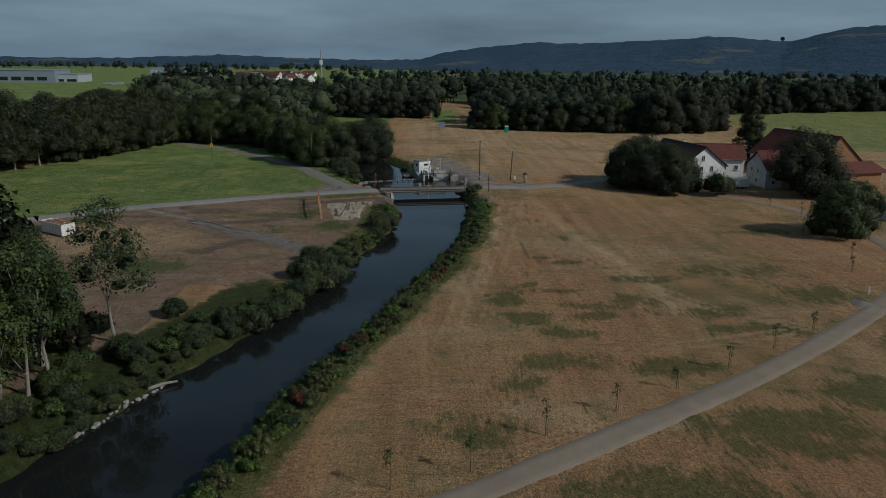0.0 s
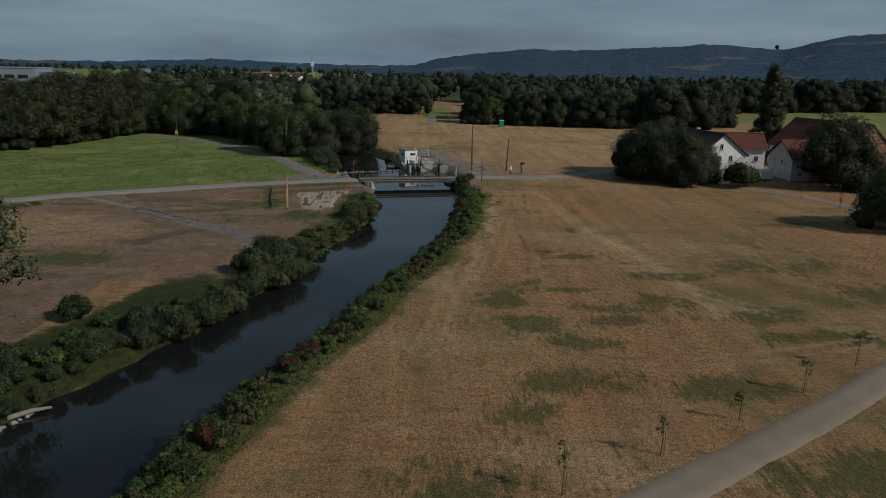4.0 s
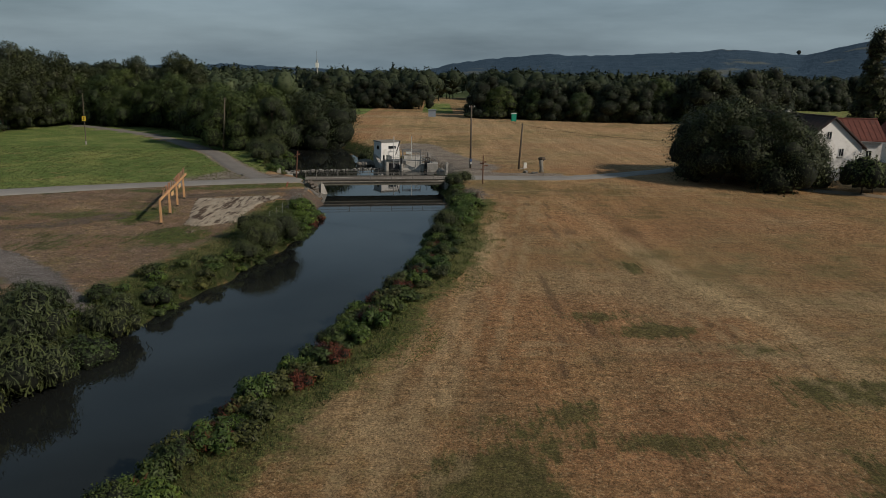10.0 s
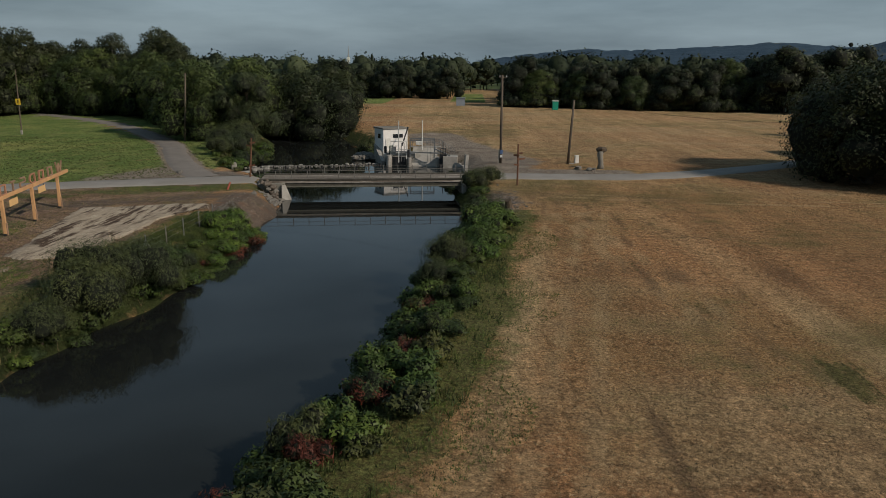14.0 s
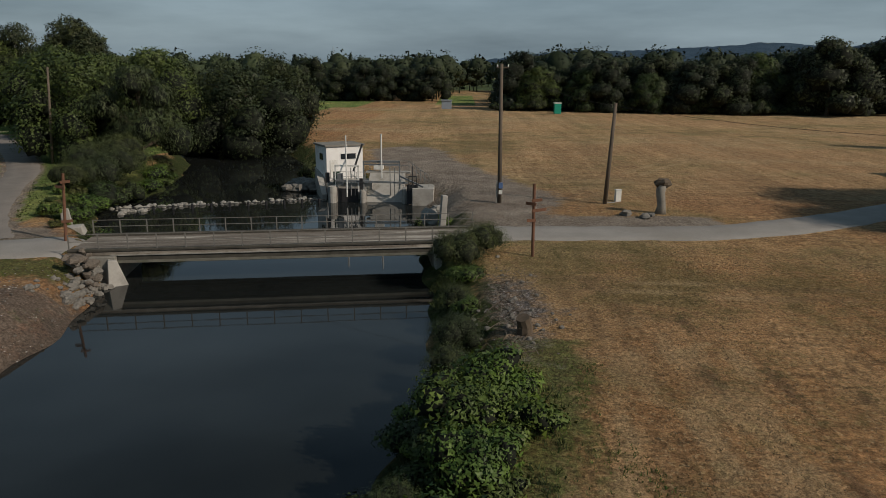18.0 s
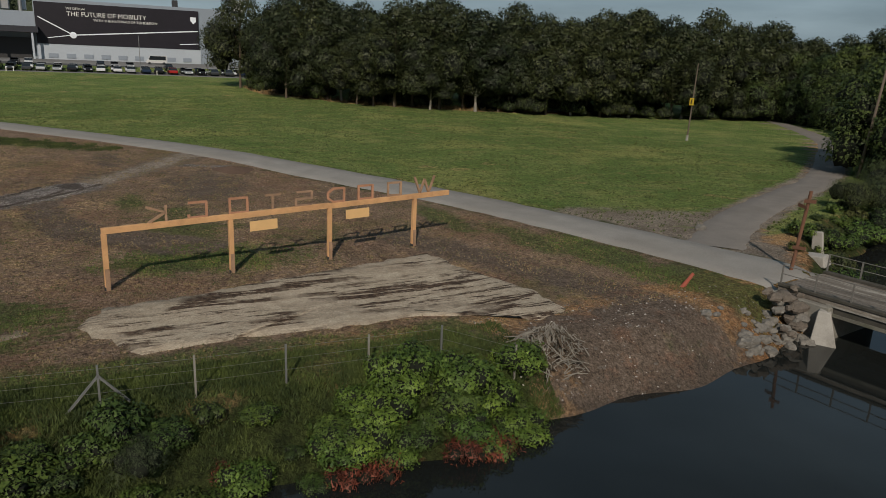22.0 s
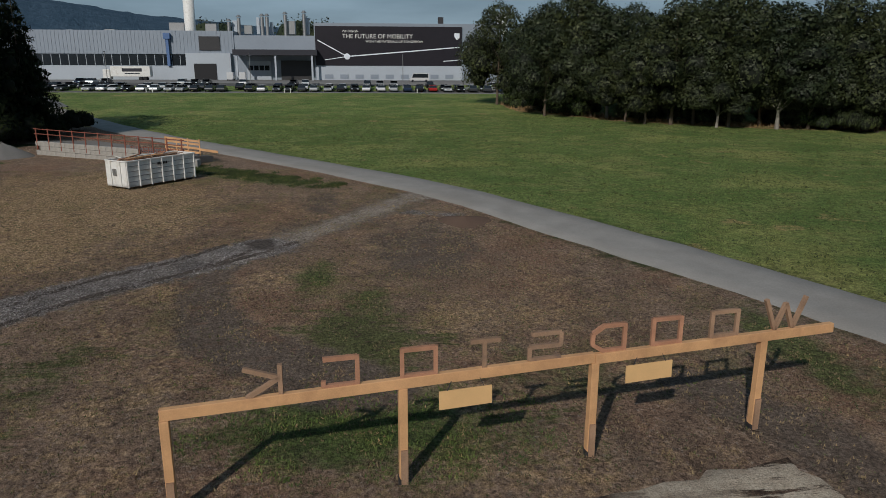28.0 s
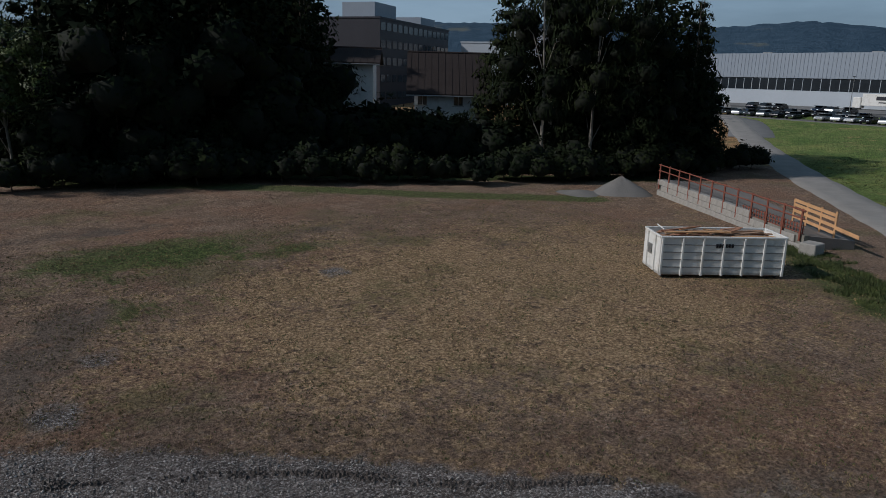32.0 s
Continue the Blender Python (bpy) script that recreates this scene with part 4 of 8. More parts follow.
ASH = [make_tree("tree", "broad leafy dark green tree beside the meadow", 19, 9.0, LEAF_DARK, BIRCH if i == 1 else BARK, 18000, 0.21, 11 + i, 0.24, 20, core=0.6, lump=0.34) for i in range(3)]
OAK = [make_tree("tree", "round-crowned dense green tree by the fields", 12, 9.5, LEAF_OAK, BARK, 26000, 0.15, 31 + i, 0.16, 18, trunk_r=0.34, core=0.66, lump=0.36) for i in range(2)]
WILLOW = [make_tree("willow", "pale grey-green willow beside the river", 12, 8.0, LEAF_WILLOW, BARK, 26000, 0.14, 41 + i, 0.1, 18, droop=0.7, trunk_r=0.3, stems=2, core=0.64, lump=0.36) for i in range(2)]
GREENT = [make_tree("tree", "leafy green tree in the river wood", 12, 8.0, LEAF, BARK, 26000, 0.145, 51 + i, 0.12, 18, trunk_r=0.26, core=0.64, lump=0.35) for i in range(2)]
SLIM = [make_tree("alder", "slender pale-trunked tree with an open crown on the river bank", 15, 5.2, LEAF, BIRCH, 6500, 0.13, 61 + i, 0.42, 14, trunk_r=0.17, lean=0.7, core=0.35, lump=0.3) for i in range(3)]
POPLAR = make_tree("poplar", "tall narrow poplar beside the farm", 24, 6.4, LEAF_DARK, BARK, 17000, 0.2, 71, 0.08, 40, trunk_r=0.35, shape=0, lump=0.3)
SPRUCE = [make_conifer("spruce", "tall dark spruce at the edge of the yard", 27, 9.0, 8500, 81 + i) for i in range(2)]
SHRUB = [make_shrub("shrub", "dense green riverside shrub", 2.2, 2.6, LEAF, 3600, 0.085, 91 + i, 12) for i in range(2)]
SHRUB_DARK = [make_shrub("shrub", "grey-green willow shrub on the bank", 2.6, 3.0, LEAF_WILLOW, 4200, 0.095, 95 + i, 11, 0.9, 0.62) for i in range(2)]
SHRUB_BRIGHT = [make_shrub("shrub", "bright green leafy shrub on the bank", 1.8, 1.9, LEAF_BRIGHT, 2200, 0.085, 98 + i, 8, 0, 0.7, False) for i in range(2)]
SHRUB_RED = [make_shrub("shrub", "reddish dry dock and weeds on the bank", 0.9, 0.9, LEAF_RED, 1500, 0.05, 103, 10, 0.6, 0.5)]
BUSH_WILLOW = [make_shrub("shrub", "grey-green willow bush with fine drooping leaves", 2.4, 2.9, LEAF_WILLOW, 15000, 0.043, 195 + i, 18, 0.6, 0.55) for i in range(2)]
BUSH_GREEN = [make_shrub("shrub", "bright green leafy bush beside the water", 1.8, 1.9, (LEAF_BRIGHT, LEAF_WEED)[i], 4800, 0.07, 198 + i, 14, 0.2, 0.6) for i in range(2)]
NETTLE = [make_shrub("weed_clump", "rank green nettles and weeds on the bank", 1.0, 1.1, (LEAF_WEED, LEAF, LEAF_OLIVE)[i], 1700, 0.062, 181 + i, 9, 0.35, 0.5) for i in range(3)]
NETTLE_FINE = [make_shrub("weed_clump", "rank green nettles and weeds beside the water", 1.0, 1.1, (LEAF_WEED, LEAF)[i], 2000, 0.05, 185 + i, 10, 0.3, 0.5) for i in range(2)]
FIELD_TREE = [make_tree("tree", "dark broadleaf tree at the far edge of the field", 13, 8.5, FAR_LEAF, BARK, 9000, 0.22, 131 + i, 0.08, 12, trunk_r=0.3, lump=0.38) for i in range(3)]
# broadleaf kinds by the yard, in the leaf colour that holds cloud shade
SHADE_TREE = [make_tree("tree", "tall tree at the edge of the yard, leaves coloured as shaded", 20, 9.5, NEEDLE_SHADED, BARK, 4200, 0.38, 141 + i, 0.12, 18, trunk_r=0.3, lump=0.36) for i in range(2)]
SHADE_SLIM = [make_tree("birch", "tall pale-trunked birch with thin foliage coloured as shaded", 21, 6.0, NEEDLE_SHADED, BIRCH, 5000, 0.2, 151 + i, 0.3, 16, trunk_r=0.2, lean=0.5, droop=0.8, core=0.5, lump=0.34) for i in range(2)]
SHADE_SHRUB = [make_shrub("shrub", "shrub along the yard, leaves coloured as shaded", 2.4, 2.8, NEEDLE_SHADED, 1300, 0.165, 161 + i, 9) for i in range(2)]
rt = random.Random(5)


def wood(stocks, line, n, width, smin, smax, group, label=""):
    """Trees along a line, scattered over a width."""
    segs = [(Vector(a), Vector(b)) for a, b in zip(line[:-1], line[1:])]
    total = sum((b - a).length for a, b in segs)
    for i in range(n):
        d = total * (i + rt.random()) / n
        for a, b in segs:
            if d <= (b - a).length:
                break
            d -= (b - a).length
        p = a.lerp(b, min(1, d / (b - a).length))
        q = (b - a).normalized()
        u = rt.uniform(0, width)
        s = rt.uniform(smin, smax)
        stocks[i % len(stocks)].at(p.x - q.y * u, p.y + q.x * u, s, rt.uniform(0, 6.3), s * rt.uniform(0.9, 1.1), label, group=group)


# the wood behind the meadow
wood(ASH, [(-106, 240), (-110, 220), (-115, 200), (-126, 182), (-140, 171), (-150, 172)][::-1], 34, -10, 0.74, 1.06, "wood behind the meadow")
wood(GREENT, [(-107, 240), (-111, 220), (-116, 200), (-127, 182), (-141, 171), (-150, 172)][::-1], 10, -4, 0.4, 0.8, "undergrowth of the wood")
wood(SHRUB + SHRUB_DARK, [(-104, 240), (-108, 220), (-113, 200), (-124, 182), (-139, 171), (-150, 171)][::-1], 20, -3, 0.7, 1.4, "undergrowth of the wood")
wood(ASH, [(-120, 262), (-128, 225), (-140, 195), (-160, 182)], 18, 12, 0.78, 1.06, "wood behind the meadow")
wood(SHRUB + SHRUB_DARK, [(-94, 255), (-96, 238), (-101, 222), (-104, 212), (-113, 205)][::-1], 16, -3, 0.8, 1.5, "undergrowth of the wood")
wood(ASH, [(-108, 262), (-88, 264), (-68, 262), (-52, 250)], 13, 10, 0.82, 1.06, "river wood")
wood(GREENT, [(-98, 252), (-86, 257), (-66, 256), (-50, 242)], 12, 6, 0.9, 1.3, "river wood")
wood(ASH, [(-98, 262), (-100, 242), (-107, 224)][::-1], 9, -8, 0.9, 1.05, "wood behind the meadow")
# trees round the pool above the bridge
for st, x, y, s in ((WILLOW[0], -23.5, 202, 0.85), (GREENT[0], -32, 205, 0.95), (GREENT[1], -37, 212, 1.0), (OAK[0], -19.5, 226, 1.12), (WILLOW[1], -24, 233, 1.1), (GREENT[0], -30, 222, 1.05), (OAK[1], -18, 238, 1.0),
                    (GREENT[1], -40, 226, 1.0), (WILLOW[0], -46, 230, 1.0), (GREENT[0], -27, 245, 1.0), (GREENT[1], -52, 240, 0.95), (OAK[0], -36, 241, 1.1)):
    st.at(x, y, s, rt.uniform(0, 6), group="trees round the pool")
# farm trees
for st, x, y, s in ((OAK[0], 51.5, 170, 0.98), (OAK[1], 57, 166.5, 0.92), (OAK[0], 54, 177, 1.0), (OAK[1], 62, 168.5, 0.72), (OAK[1], 88.8, 163.2, 1.22), (GREENT[0], 74.6, 123.2, 0.86), (GREENT[1], 79.0, 125.6, 0.8)):
    st.at(x, y, s, rt.uniform(0, 6), group="farm trees")
SHRUB[0].at(68.2, 162.2, 1.75, 1.0, 2.1, group="farm trees")
SHRUB[1].at(70.6, 163.4, 1.3, 2.0, 1.7, group="farm trees")
POPLAR.at(96, 209, 1.12, 0, 1.08)
# yard's south side: tall dark trees
# the last six are added behind the others to cast shade on the villa
for st, x, y, s in ((SPRUCE[0], -50, 68, 1.0), (SPRUCE[1], -57, 70, 1.0), (SPRUCE[0], -43, 64, 0.95), (SPRUCE[1], -64, 64, 0.9), (SPRUCE[0], -92, 88, 0.8), (SPRUCE[1], -97, 93, 0.85), (SPRUCE[1], -102, 88, 0.8), (SPRUCE[0], -46, 58, 1.0), (SPRUCE[1], -54, 61, 1.05), (SPRUCE[0], -61, 58, 0.95), (SPRUCE[1], -47, 66, 0.8), (SPRUCE[0], -67, 70, 0.72), (SPRUCE[0], -70, 56, 0.9), (SPRUCE[1], -89, 80, 0.95), (SPRUCE[0], -95, 82, 0.95), (SPRUCE[1], -105, 94, 0.75), (SPRUCE[0], -100, 97, 0.7), (SPRUCE[0], -69, 67, 0.8), (SPRUCE[1], -93, 95, 0.75), (SPRUCE[0], -71, 51, 1.05), (SPRUCE[1], -75, 46, 1.1), (SPRUCE[0], -66, 47, 1.05), (SPRUCE[1], -77, 54, 0.8), (SPRUCE[0], -80, 42, 1.1), (SPRUCE[1], -70, 42, 1.0)):
    st.at(x, y, s, rt.uniform(0, 6), group="dark spruces by the yard")
for i, (x, y, s) in enumerate(((-34.2, 74.6, 1.12), (-35.8, 64, 0.95), (-37.2, 66.5, 0.9), (-37, 62, 1.0), (-36.5, 57, 0.85), (-39, 68.5, 1.0), (-41, 71, 0.9), (-46, 50, 1.0), (-52, 55, 1.05))):
    SLIM[i % 3].at(x, y, s, i * 1.3, group="slender bank trees")
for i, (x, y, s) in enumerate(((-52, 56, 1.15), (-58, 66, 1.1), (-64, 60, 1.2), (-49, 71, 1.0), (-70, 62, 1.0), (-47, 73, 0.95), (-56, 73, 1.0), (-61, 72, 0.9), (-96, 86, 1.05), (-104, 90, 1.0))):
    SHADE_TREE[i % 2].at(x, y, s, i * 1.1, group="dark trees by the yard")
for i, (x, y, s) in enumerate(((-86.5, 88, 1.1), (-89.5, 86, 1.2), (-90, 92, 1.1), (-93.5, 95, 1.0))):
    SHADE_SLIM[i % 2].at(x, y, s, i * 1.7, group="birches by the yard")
wood(ASH, [(-40, 50), (-52, 40), (-60, 20)], 7, 8, 0.7, 0.9, "wood on the river bank")
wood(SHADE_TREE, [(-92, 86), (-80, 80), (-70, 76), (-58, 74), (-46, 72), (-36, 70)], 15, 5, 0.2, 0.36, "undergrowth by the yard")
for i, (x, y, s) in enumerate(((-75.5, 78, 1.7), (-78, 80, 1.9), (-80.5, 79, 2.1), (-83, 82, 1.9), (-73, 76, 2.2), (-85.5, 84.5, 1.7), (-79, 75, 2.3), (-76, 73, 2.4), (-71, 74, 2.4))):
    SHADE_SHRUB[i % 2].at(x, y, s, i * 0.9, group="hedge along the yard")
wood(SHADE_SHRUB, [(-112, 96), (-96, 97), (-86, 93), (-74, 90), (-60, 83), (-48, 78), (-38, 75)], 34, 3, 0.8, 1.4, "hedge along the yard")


def bank(side, y0, y1, step, kinds, off, smin, smax, group, spread=1.2):
    y = y0
    line = BANK_L if side < 0 else BANK_R
    while y < y1:
        x = float(np.interp(y, line[:, 0], line[:, 1])) + side * (off + rt.uniform(-0.4, spread))
        s = rt.uniform(smin, smax)
        rt.choice(kinds).at(x, y, s, rt.uniform(0, 6), s * rt.uniform(0.75, 1.1), group=group)
        y += step * rt.uniform(0.7, 1.3)


# left bank: willow bushes with low weeds and gaps between
for st, x, y, w in ((SHRUB_DARK[0], -20.5, 80.5, 1.0), (SHRUB[0], -18.8, 84.5, 1.05), (SHRUB_DARK[1], -17.8, 88, 1.0), (SHRUB[1], -17.0, 92.4, 1.1), (SHRUB_DARK[0], -15.6, 95.4, 1.2), (SHRUB[0], -17.8, 98.6, 1.15), (SHRUB_DARK[1], -14.2, 99.6, 1.25), (SHRUB_DARK[0], -15.6, 103.2, 1.2), (SHRUB[1], -12.9, 103.6, 1.0),
                    (SHRUB_DARK[1], -17.6, 107.6, 0.9), (SHRUB_DARK[0], -12.6, 107.4, 0.95), (SHRUB[0], -12.0, 113.0, 0.62), (BUSH_WILLOW[1], -8.8, 124.8, 0.8), (BUSH_WILLOW[0], -8.2, 127.8, 1.1), (BUSH_WILLOW[1], -9.0, 129.8, 1.05), (BUSH_WILLOW[0], -7.2, 131.4, 1.1), (BUSH_WILLOW[1], -6.9, 132.8, 0.7), (BUSH_WILLOW[1], -7.2, 137.0, 0.42)):
    st.at(x, y, w, rt.uniform(0, 6), w * rt.uniform(0.85, 1.1), group="bank bushes")
bank(-1, 40, 80, 1.5, SHRUB + [SHRUB_DARK[0]], 0.6, 0.4, 0.8, "bank bushes", 1.6)
bank(-1, 74, 122, 2.6, SHRUB + SHRUB_BRIGHT, 2.4, 0.25, 0.55, "bank bushes", 3.0)
bank(-1, 124, 137, 0.9, NETTLE_FINE, 0.2, 0.6, 1.15, "bank weeds", 1.6)
bank(-1, 78, 124, 1.0, NETTLE, 0.4, 0.6, 1.15, "bank weeds", 1.4)
bank(-1, 84, 122, 1.6, NETTLE, 2.2, 0.4, 0.9, "bank weeds", 2.4)
bank(-1, 40, 84, 0.9, SHRUB + SHRUB_BRIGHT + [SHRUB_DARK[1]], 2.6, 0.45, 0.95, "bank bushes", 8.5)
bank(-1, 134.5, 148.6, 0.8, BUSH_GREEN, -0.1, 0.3, 0.55, "bank weeds", 1.6)
bank(-1, 142, 148.8, 0.75, [BUSH_GREEN[0]], 0.1, 0.45, 0.68, "bank weeds", 2.0)
bank(-1, 133, 148.6, 0.9, NETTLE_FINE, 0.3, 0.35, 0.65, "bank weeds", 1.6)
for x, y, w in ((-6.1, 142.0, 0.8), (-6.1, 142.9, 0.8), (-5.9, 145.4, 0.8), (-5.9, 146.2, 0.85), (-6.0, 146.9, 0.7), (-7.0, 139.0, 0.5), (-7.0, 143.8, 0.45)):
    SHRUB_RED[0].at(x + 0.35, y, w * 1.15, rt.uniform(0, 6), group="red weeds")
# right bank: weeds, a few bushes, the tall ones towards the bridge
bank(1, 122, 150, 0.9, NETTLE_FINE, 0.3, 0.6, 1.15, "bank weeds", 1.4)
bank(1, 122, 148, 1.2, NETTLE_FINE, 1.7, 0.5, 1.0, "bank weeds", 1.8)
bank(1, 44, 122, 1.0, NETTLE, 0.5, 0.65, 1.25, "bank weeds", 1.0)
bank(1, 44, 122, 0.9, NETTLE, 1.7, 0.7, 1.25, "bank weeds", 2.2)
bank(1, 46, 132, 3.4, SHRUB + [SHRUB_DARK[0]] + SHRUB_BRIGHT, 0.9, 0.25, 0.55, "bank bushes", 1.6)
bank(1, 60, 132, 3.2, SHRUB_RED, 1.2, 0.8, 1.4, "red weeds", 1.8)
for st, x, y, w in ((BUSH_WILLOW[0], 8.4, 133.4, 0.55), (BUSH_WILLOW[1], 9.0, 135.8, 0.8), (BUSH_GREEN[0], 10.8, 136.6, 0.8), (BUSH_GREEN[1], 11.4, 138.6, 0.85), (BUSH_GREEN[0], 10.2, 139.6, 0.7), (BUSH_WILLOW[0], 9.4, 141.6, 0.45), (BUSH_GREEN[0], 11.2, 142.6, 0.8), (BUSH_GREEN[1], 11.0, 145.2, 0.9), (BUSH_GREEN[0], 12.0, 147.0, 0.85), (BUSH_GREEN[1], 10.6, 148.0, 0.6), (NETTLE_FINE[0], 12.8, 144.8, 1.2),
                    (BUSH_WILLOW[1], 10.5, 150.6, 0.5), (BUSH_WILLOW[0], 10.8, 153.4, 0.55), (NETTLE_FINE[0], 11.2, 156.2, 0.8), (BUSH_WILLOW[1], 10.8, 157.8, 0.45), (BUSH_WILLOW[0], 10.8, 163.6, 0.85), (BUSH_WILLOW[1], 12.2, 164.8, 0.7), (BUSH_GREEN[1], 11.2, 160.8, 0.6)):
    st.at(x, y, w, rt.uniform(0, 6), w * rt.uniform(0.9, 1.1), group="bank bushes")
# round the pool
bank(-1, 172, 204, 1.0, NETTLE + [SHRUB_BRIGHT[1]], 0.4, 0.5, 1.0, "bank weeds", 1.2)
bank(-1, 170, 204, 1.3, NETTLE, 1.8, 0.5, 1.0, "bank weeds", 1.8)
for st, x, y, s in ((BUSH_WILLOW[1], -23.4, 191, 1.1), (BUSH_WILLOW[0], -20.4, 187, 1.15), (BUSH_WILLOW[0], -22, 194.6, 1.3), (BUSH_WILLOW[1], -20.2, 190.4, 1.15), (SHRUB[1], -18.9, 184.4, 0.9), (BUSH_WILLOW[0], -21.6, 184.2, 0.8), (SHRUB[0], -18.4, 187.8, 0.8), (SHRUB_BRIGHT[1], -18.6, 181.8, 0.9), (SHRUB_BRIGHT[0], -17.6, 177.2, 0.7), (SHRUB_BRIGHT[1], -12.2, 172.6, 0.55), (SHRUB_BRIGHT[0], 7.9, 174.4, 0.7), (SHRUB_BRIGHT[1], 9.4, 175.6, 0.6), (SHRUB_BRIGHT[0], -12.5, 171.5, 0.8), (SHRUB_BRIGHT[1], -10.5, 171, 0.7), (SHRUB[0], 8.6, 176, 0.6), (SHRUB_DARK[0], -5.5, 206, 0.8), (SHRUB[1], -4.6, 203, 0.6), (NETTLE[0], -17.6, 178.4, 1.1), (NETTLE[2], -15.4, 174.8, 1.0)):
    st.at(x, y, s, rt.uniform(0, 6))


def far_wood(name, label, boxes, hmin, hmax, per, size, seed, mat=CANOPY, fir=0.0):
    """Distant woodland as one mass of broad uneven crowns; boxes: (x0, y0, x1, y1, depth, how many)."""
    rng = np.random.RandomState(seed)
    Vs, Fs, Ns, tones, o = [], [], [], [], 0
    for (x0, y0, x1, y1, depth, n) in boxes:
        for i in range(n):
            f = (i + rng.rand()) / n
            u = rng.uniform(-0.5, 0.5) * depth
            L = math.hypot(x1 - x0, y1 - y0)
            x, y = x0 + (x1 - x0) * f - (y1 - y0) / L * u, y0 + (y1 - y0) * f + (x1 - x0) / L * u
            h = hmin + (hmax - hmin) * rng.beta(1.6, 1.8)
            z0 = float(lie(x, y))
            conifer = rng.rand() < fir
            if conifer:
                h *= 1.06
                lumps = [(x, y, z0 + h * q, h * 0.27 * (1.05 - q), h * 0.12) for q in (0.2, 0.33, 0.46, 0.59, 0.71, 0.82, 0.92)]
            else:
                r = h * rng.uniform(0.36, 0.56)
                lumps = [(x, y, z0 + h * 0.62, r * 0.62, h * 0.36)]
                for j in range(7):
                    an, q = j * 0.9 + rng.rand(), rng.uniform(0.25, 0.85)
                    lumps.append((x + math.cos(an) * r * 0.62, y + math.sin(an) * r * 0.62, z0 + h * q * 0.85, r * rng.uniform(0.36, 0.52), h * rng.uniform(0.13, 0.2)))
            tone = rng.rand()
            g = Geo()
            for q in (lumps if conifer else lumps[:5]):
                g.blob(q[:3], (q[3] * 0.8, q[3] * 0.8, q[4] * 0.8), int(rng.randint(1e6)), 7, 5, 0.15)
            g.tube((x, y, z0 - 0.3), (x, y, z0 + h * 0.5), 0.3, 0.2, 5)
            Vs.append(np.array(g.v))
            Fs += [tuple(i2 + o for i2 in q) for q in g.f]
            Ns.append(np.zeros((len(g.v), 3)))
            o += len(g.v)
            B = np.array(lumps)
            w = B[:, 3] * B[:, 4]
            B = B[rng.choice(len(B), per, p=w / w.sum())]
            d = rng.normal(size=(per, 3))
            d /= np.linalg.norm(d, axis=1)[:, None]
            d[:, 2] = np.where(d[:, 2] < -0.5, -d[:, 2], d[:, 2])
            P = B[:, :3] + d * np.stack([B[:, 3], B[:, 3], B[:, 4]], 1) * rng.uniform(0.75, 1.1, (per, 1))
            nr = d + rng.normal(scale=0.6, size=(per, 3))
            nr /= np.linalg.norm(nr, axis=1)[:, None]
            t = np.cross(nr, rng.normal(size=(per, 3)))
            t /= np.linalg.norm(t, axis=1)[:, None]
            b = np.cross(nr, t)
            s = size * rng.uniform(0.5, 1.3, (per, 1))
            V = np.stack([P - t * s, P + t * s * 0.7 + b * s * 0.8, P + t * s * 0.7 - b * s * 0.8], 1).reshape(-1, 3)
            Vs.append(V)
            Ns.append(np.repeat(d, 3, 0))
            Fs += [tuple(q) for q in (np.arange(3 * per).reshape(-1, 3)[:, ::-1] + o).tolist()]
            o += 3 * per
            tones += [tone] * (len(g.v) + 3 * per)
    me = bpy.data.meshes.new(name)
    me.from_pydata(np.concatenate(Vs).tolist(), [], Fs)
    me.materials.append(mat)
    a = me.attributes.new("tone", "FLOAT", "POINT")
    a.data.foreach_set("value", np.array(tones, np.float32))
    me.polygons.foreach_set("use_smooth", [True] * len(me.polygons))
    me.normals_split_custom_set_from_vertices(np.concatenate(Ns).tolist())
    return tagged(new(name, me), label, "woodland", kind="stuff")


# tree line round the far field
wood(FIELD_TREE, [(-75, 384), (-45, 374), (-20, 366), (2, 360)], 20, 10, 0.6, 1.1, "tree line beyond the field")
wood(FIELD_TREE + [GREENT[0]], [(19, 312), (40, 308), (60, 305), (82, 299), (100, 302), (128, 314)], 34, 12, 0.75, 1.25, "tree line beyond the field")
wood(FIELD_TREE, [(96, 298), (112, 304), (126, 314)], 6, 5, 1.25, 1.5, "tree line beyond the field")
wood(FIELD_TREE, [(150, 404), (176, 412), (230, 428), (290, 446), (400, 470)], 46, 12, 1.0, 1.6, "tall wood beyond the pasture")
wood(SHRUB + SHRUB_DARK, [(17, 311), (60, 304), (82, 297.5), (126, 311)], 26, 3, 0.6, 1.3, "undergrowth of the tree line")
far_wood("river_woodland", "olive-green willow wood along the upper river", [(-118, 286, -60, 292, 44, 40), (-124, 340, -50, 350, 60, 62), (-150, 410, -60, 420, 70, 56)], 10, 17, 420, 0.46, 14, CANOPY_WILLOW)
far_wood("far_trees", "dense dark woodland filling the plain", [(-70, 420, 8, 400, 40, 40), (24, 345, 130, 350, 50, 70), (140, 440, 420, 500, 60, 76)], 11, 19, 340, 0.5, 4, CANOPY, 0.08)
far_wood("far_trees", "broad belt of dark distant woodland", [(-190, 500, 20, 480, 80, 76), (30, 470, 160, 470, 90, 70), (-80, 640, 700, 600, 140, 150), (420, 500, 760, 420, 120, 60)], 12, 20, 150, 0.85, 24, CANOPY, 0.12)
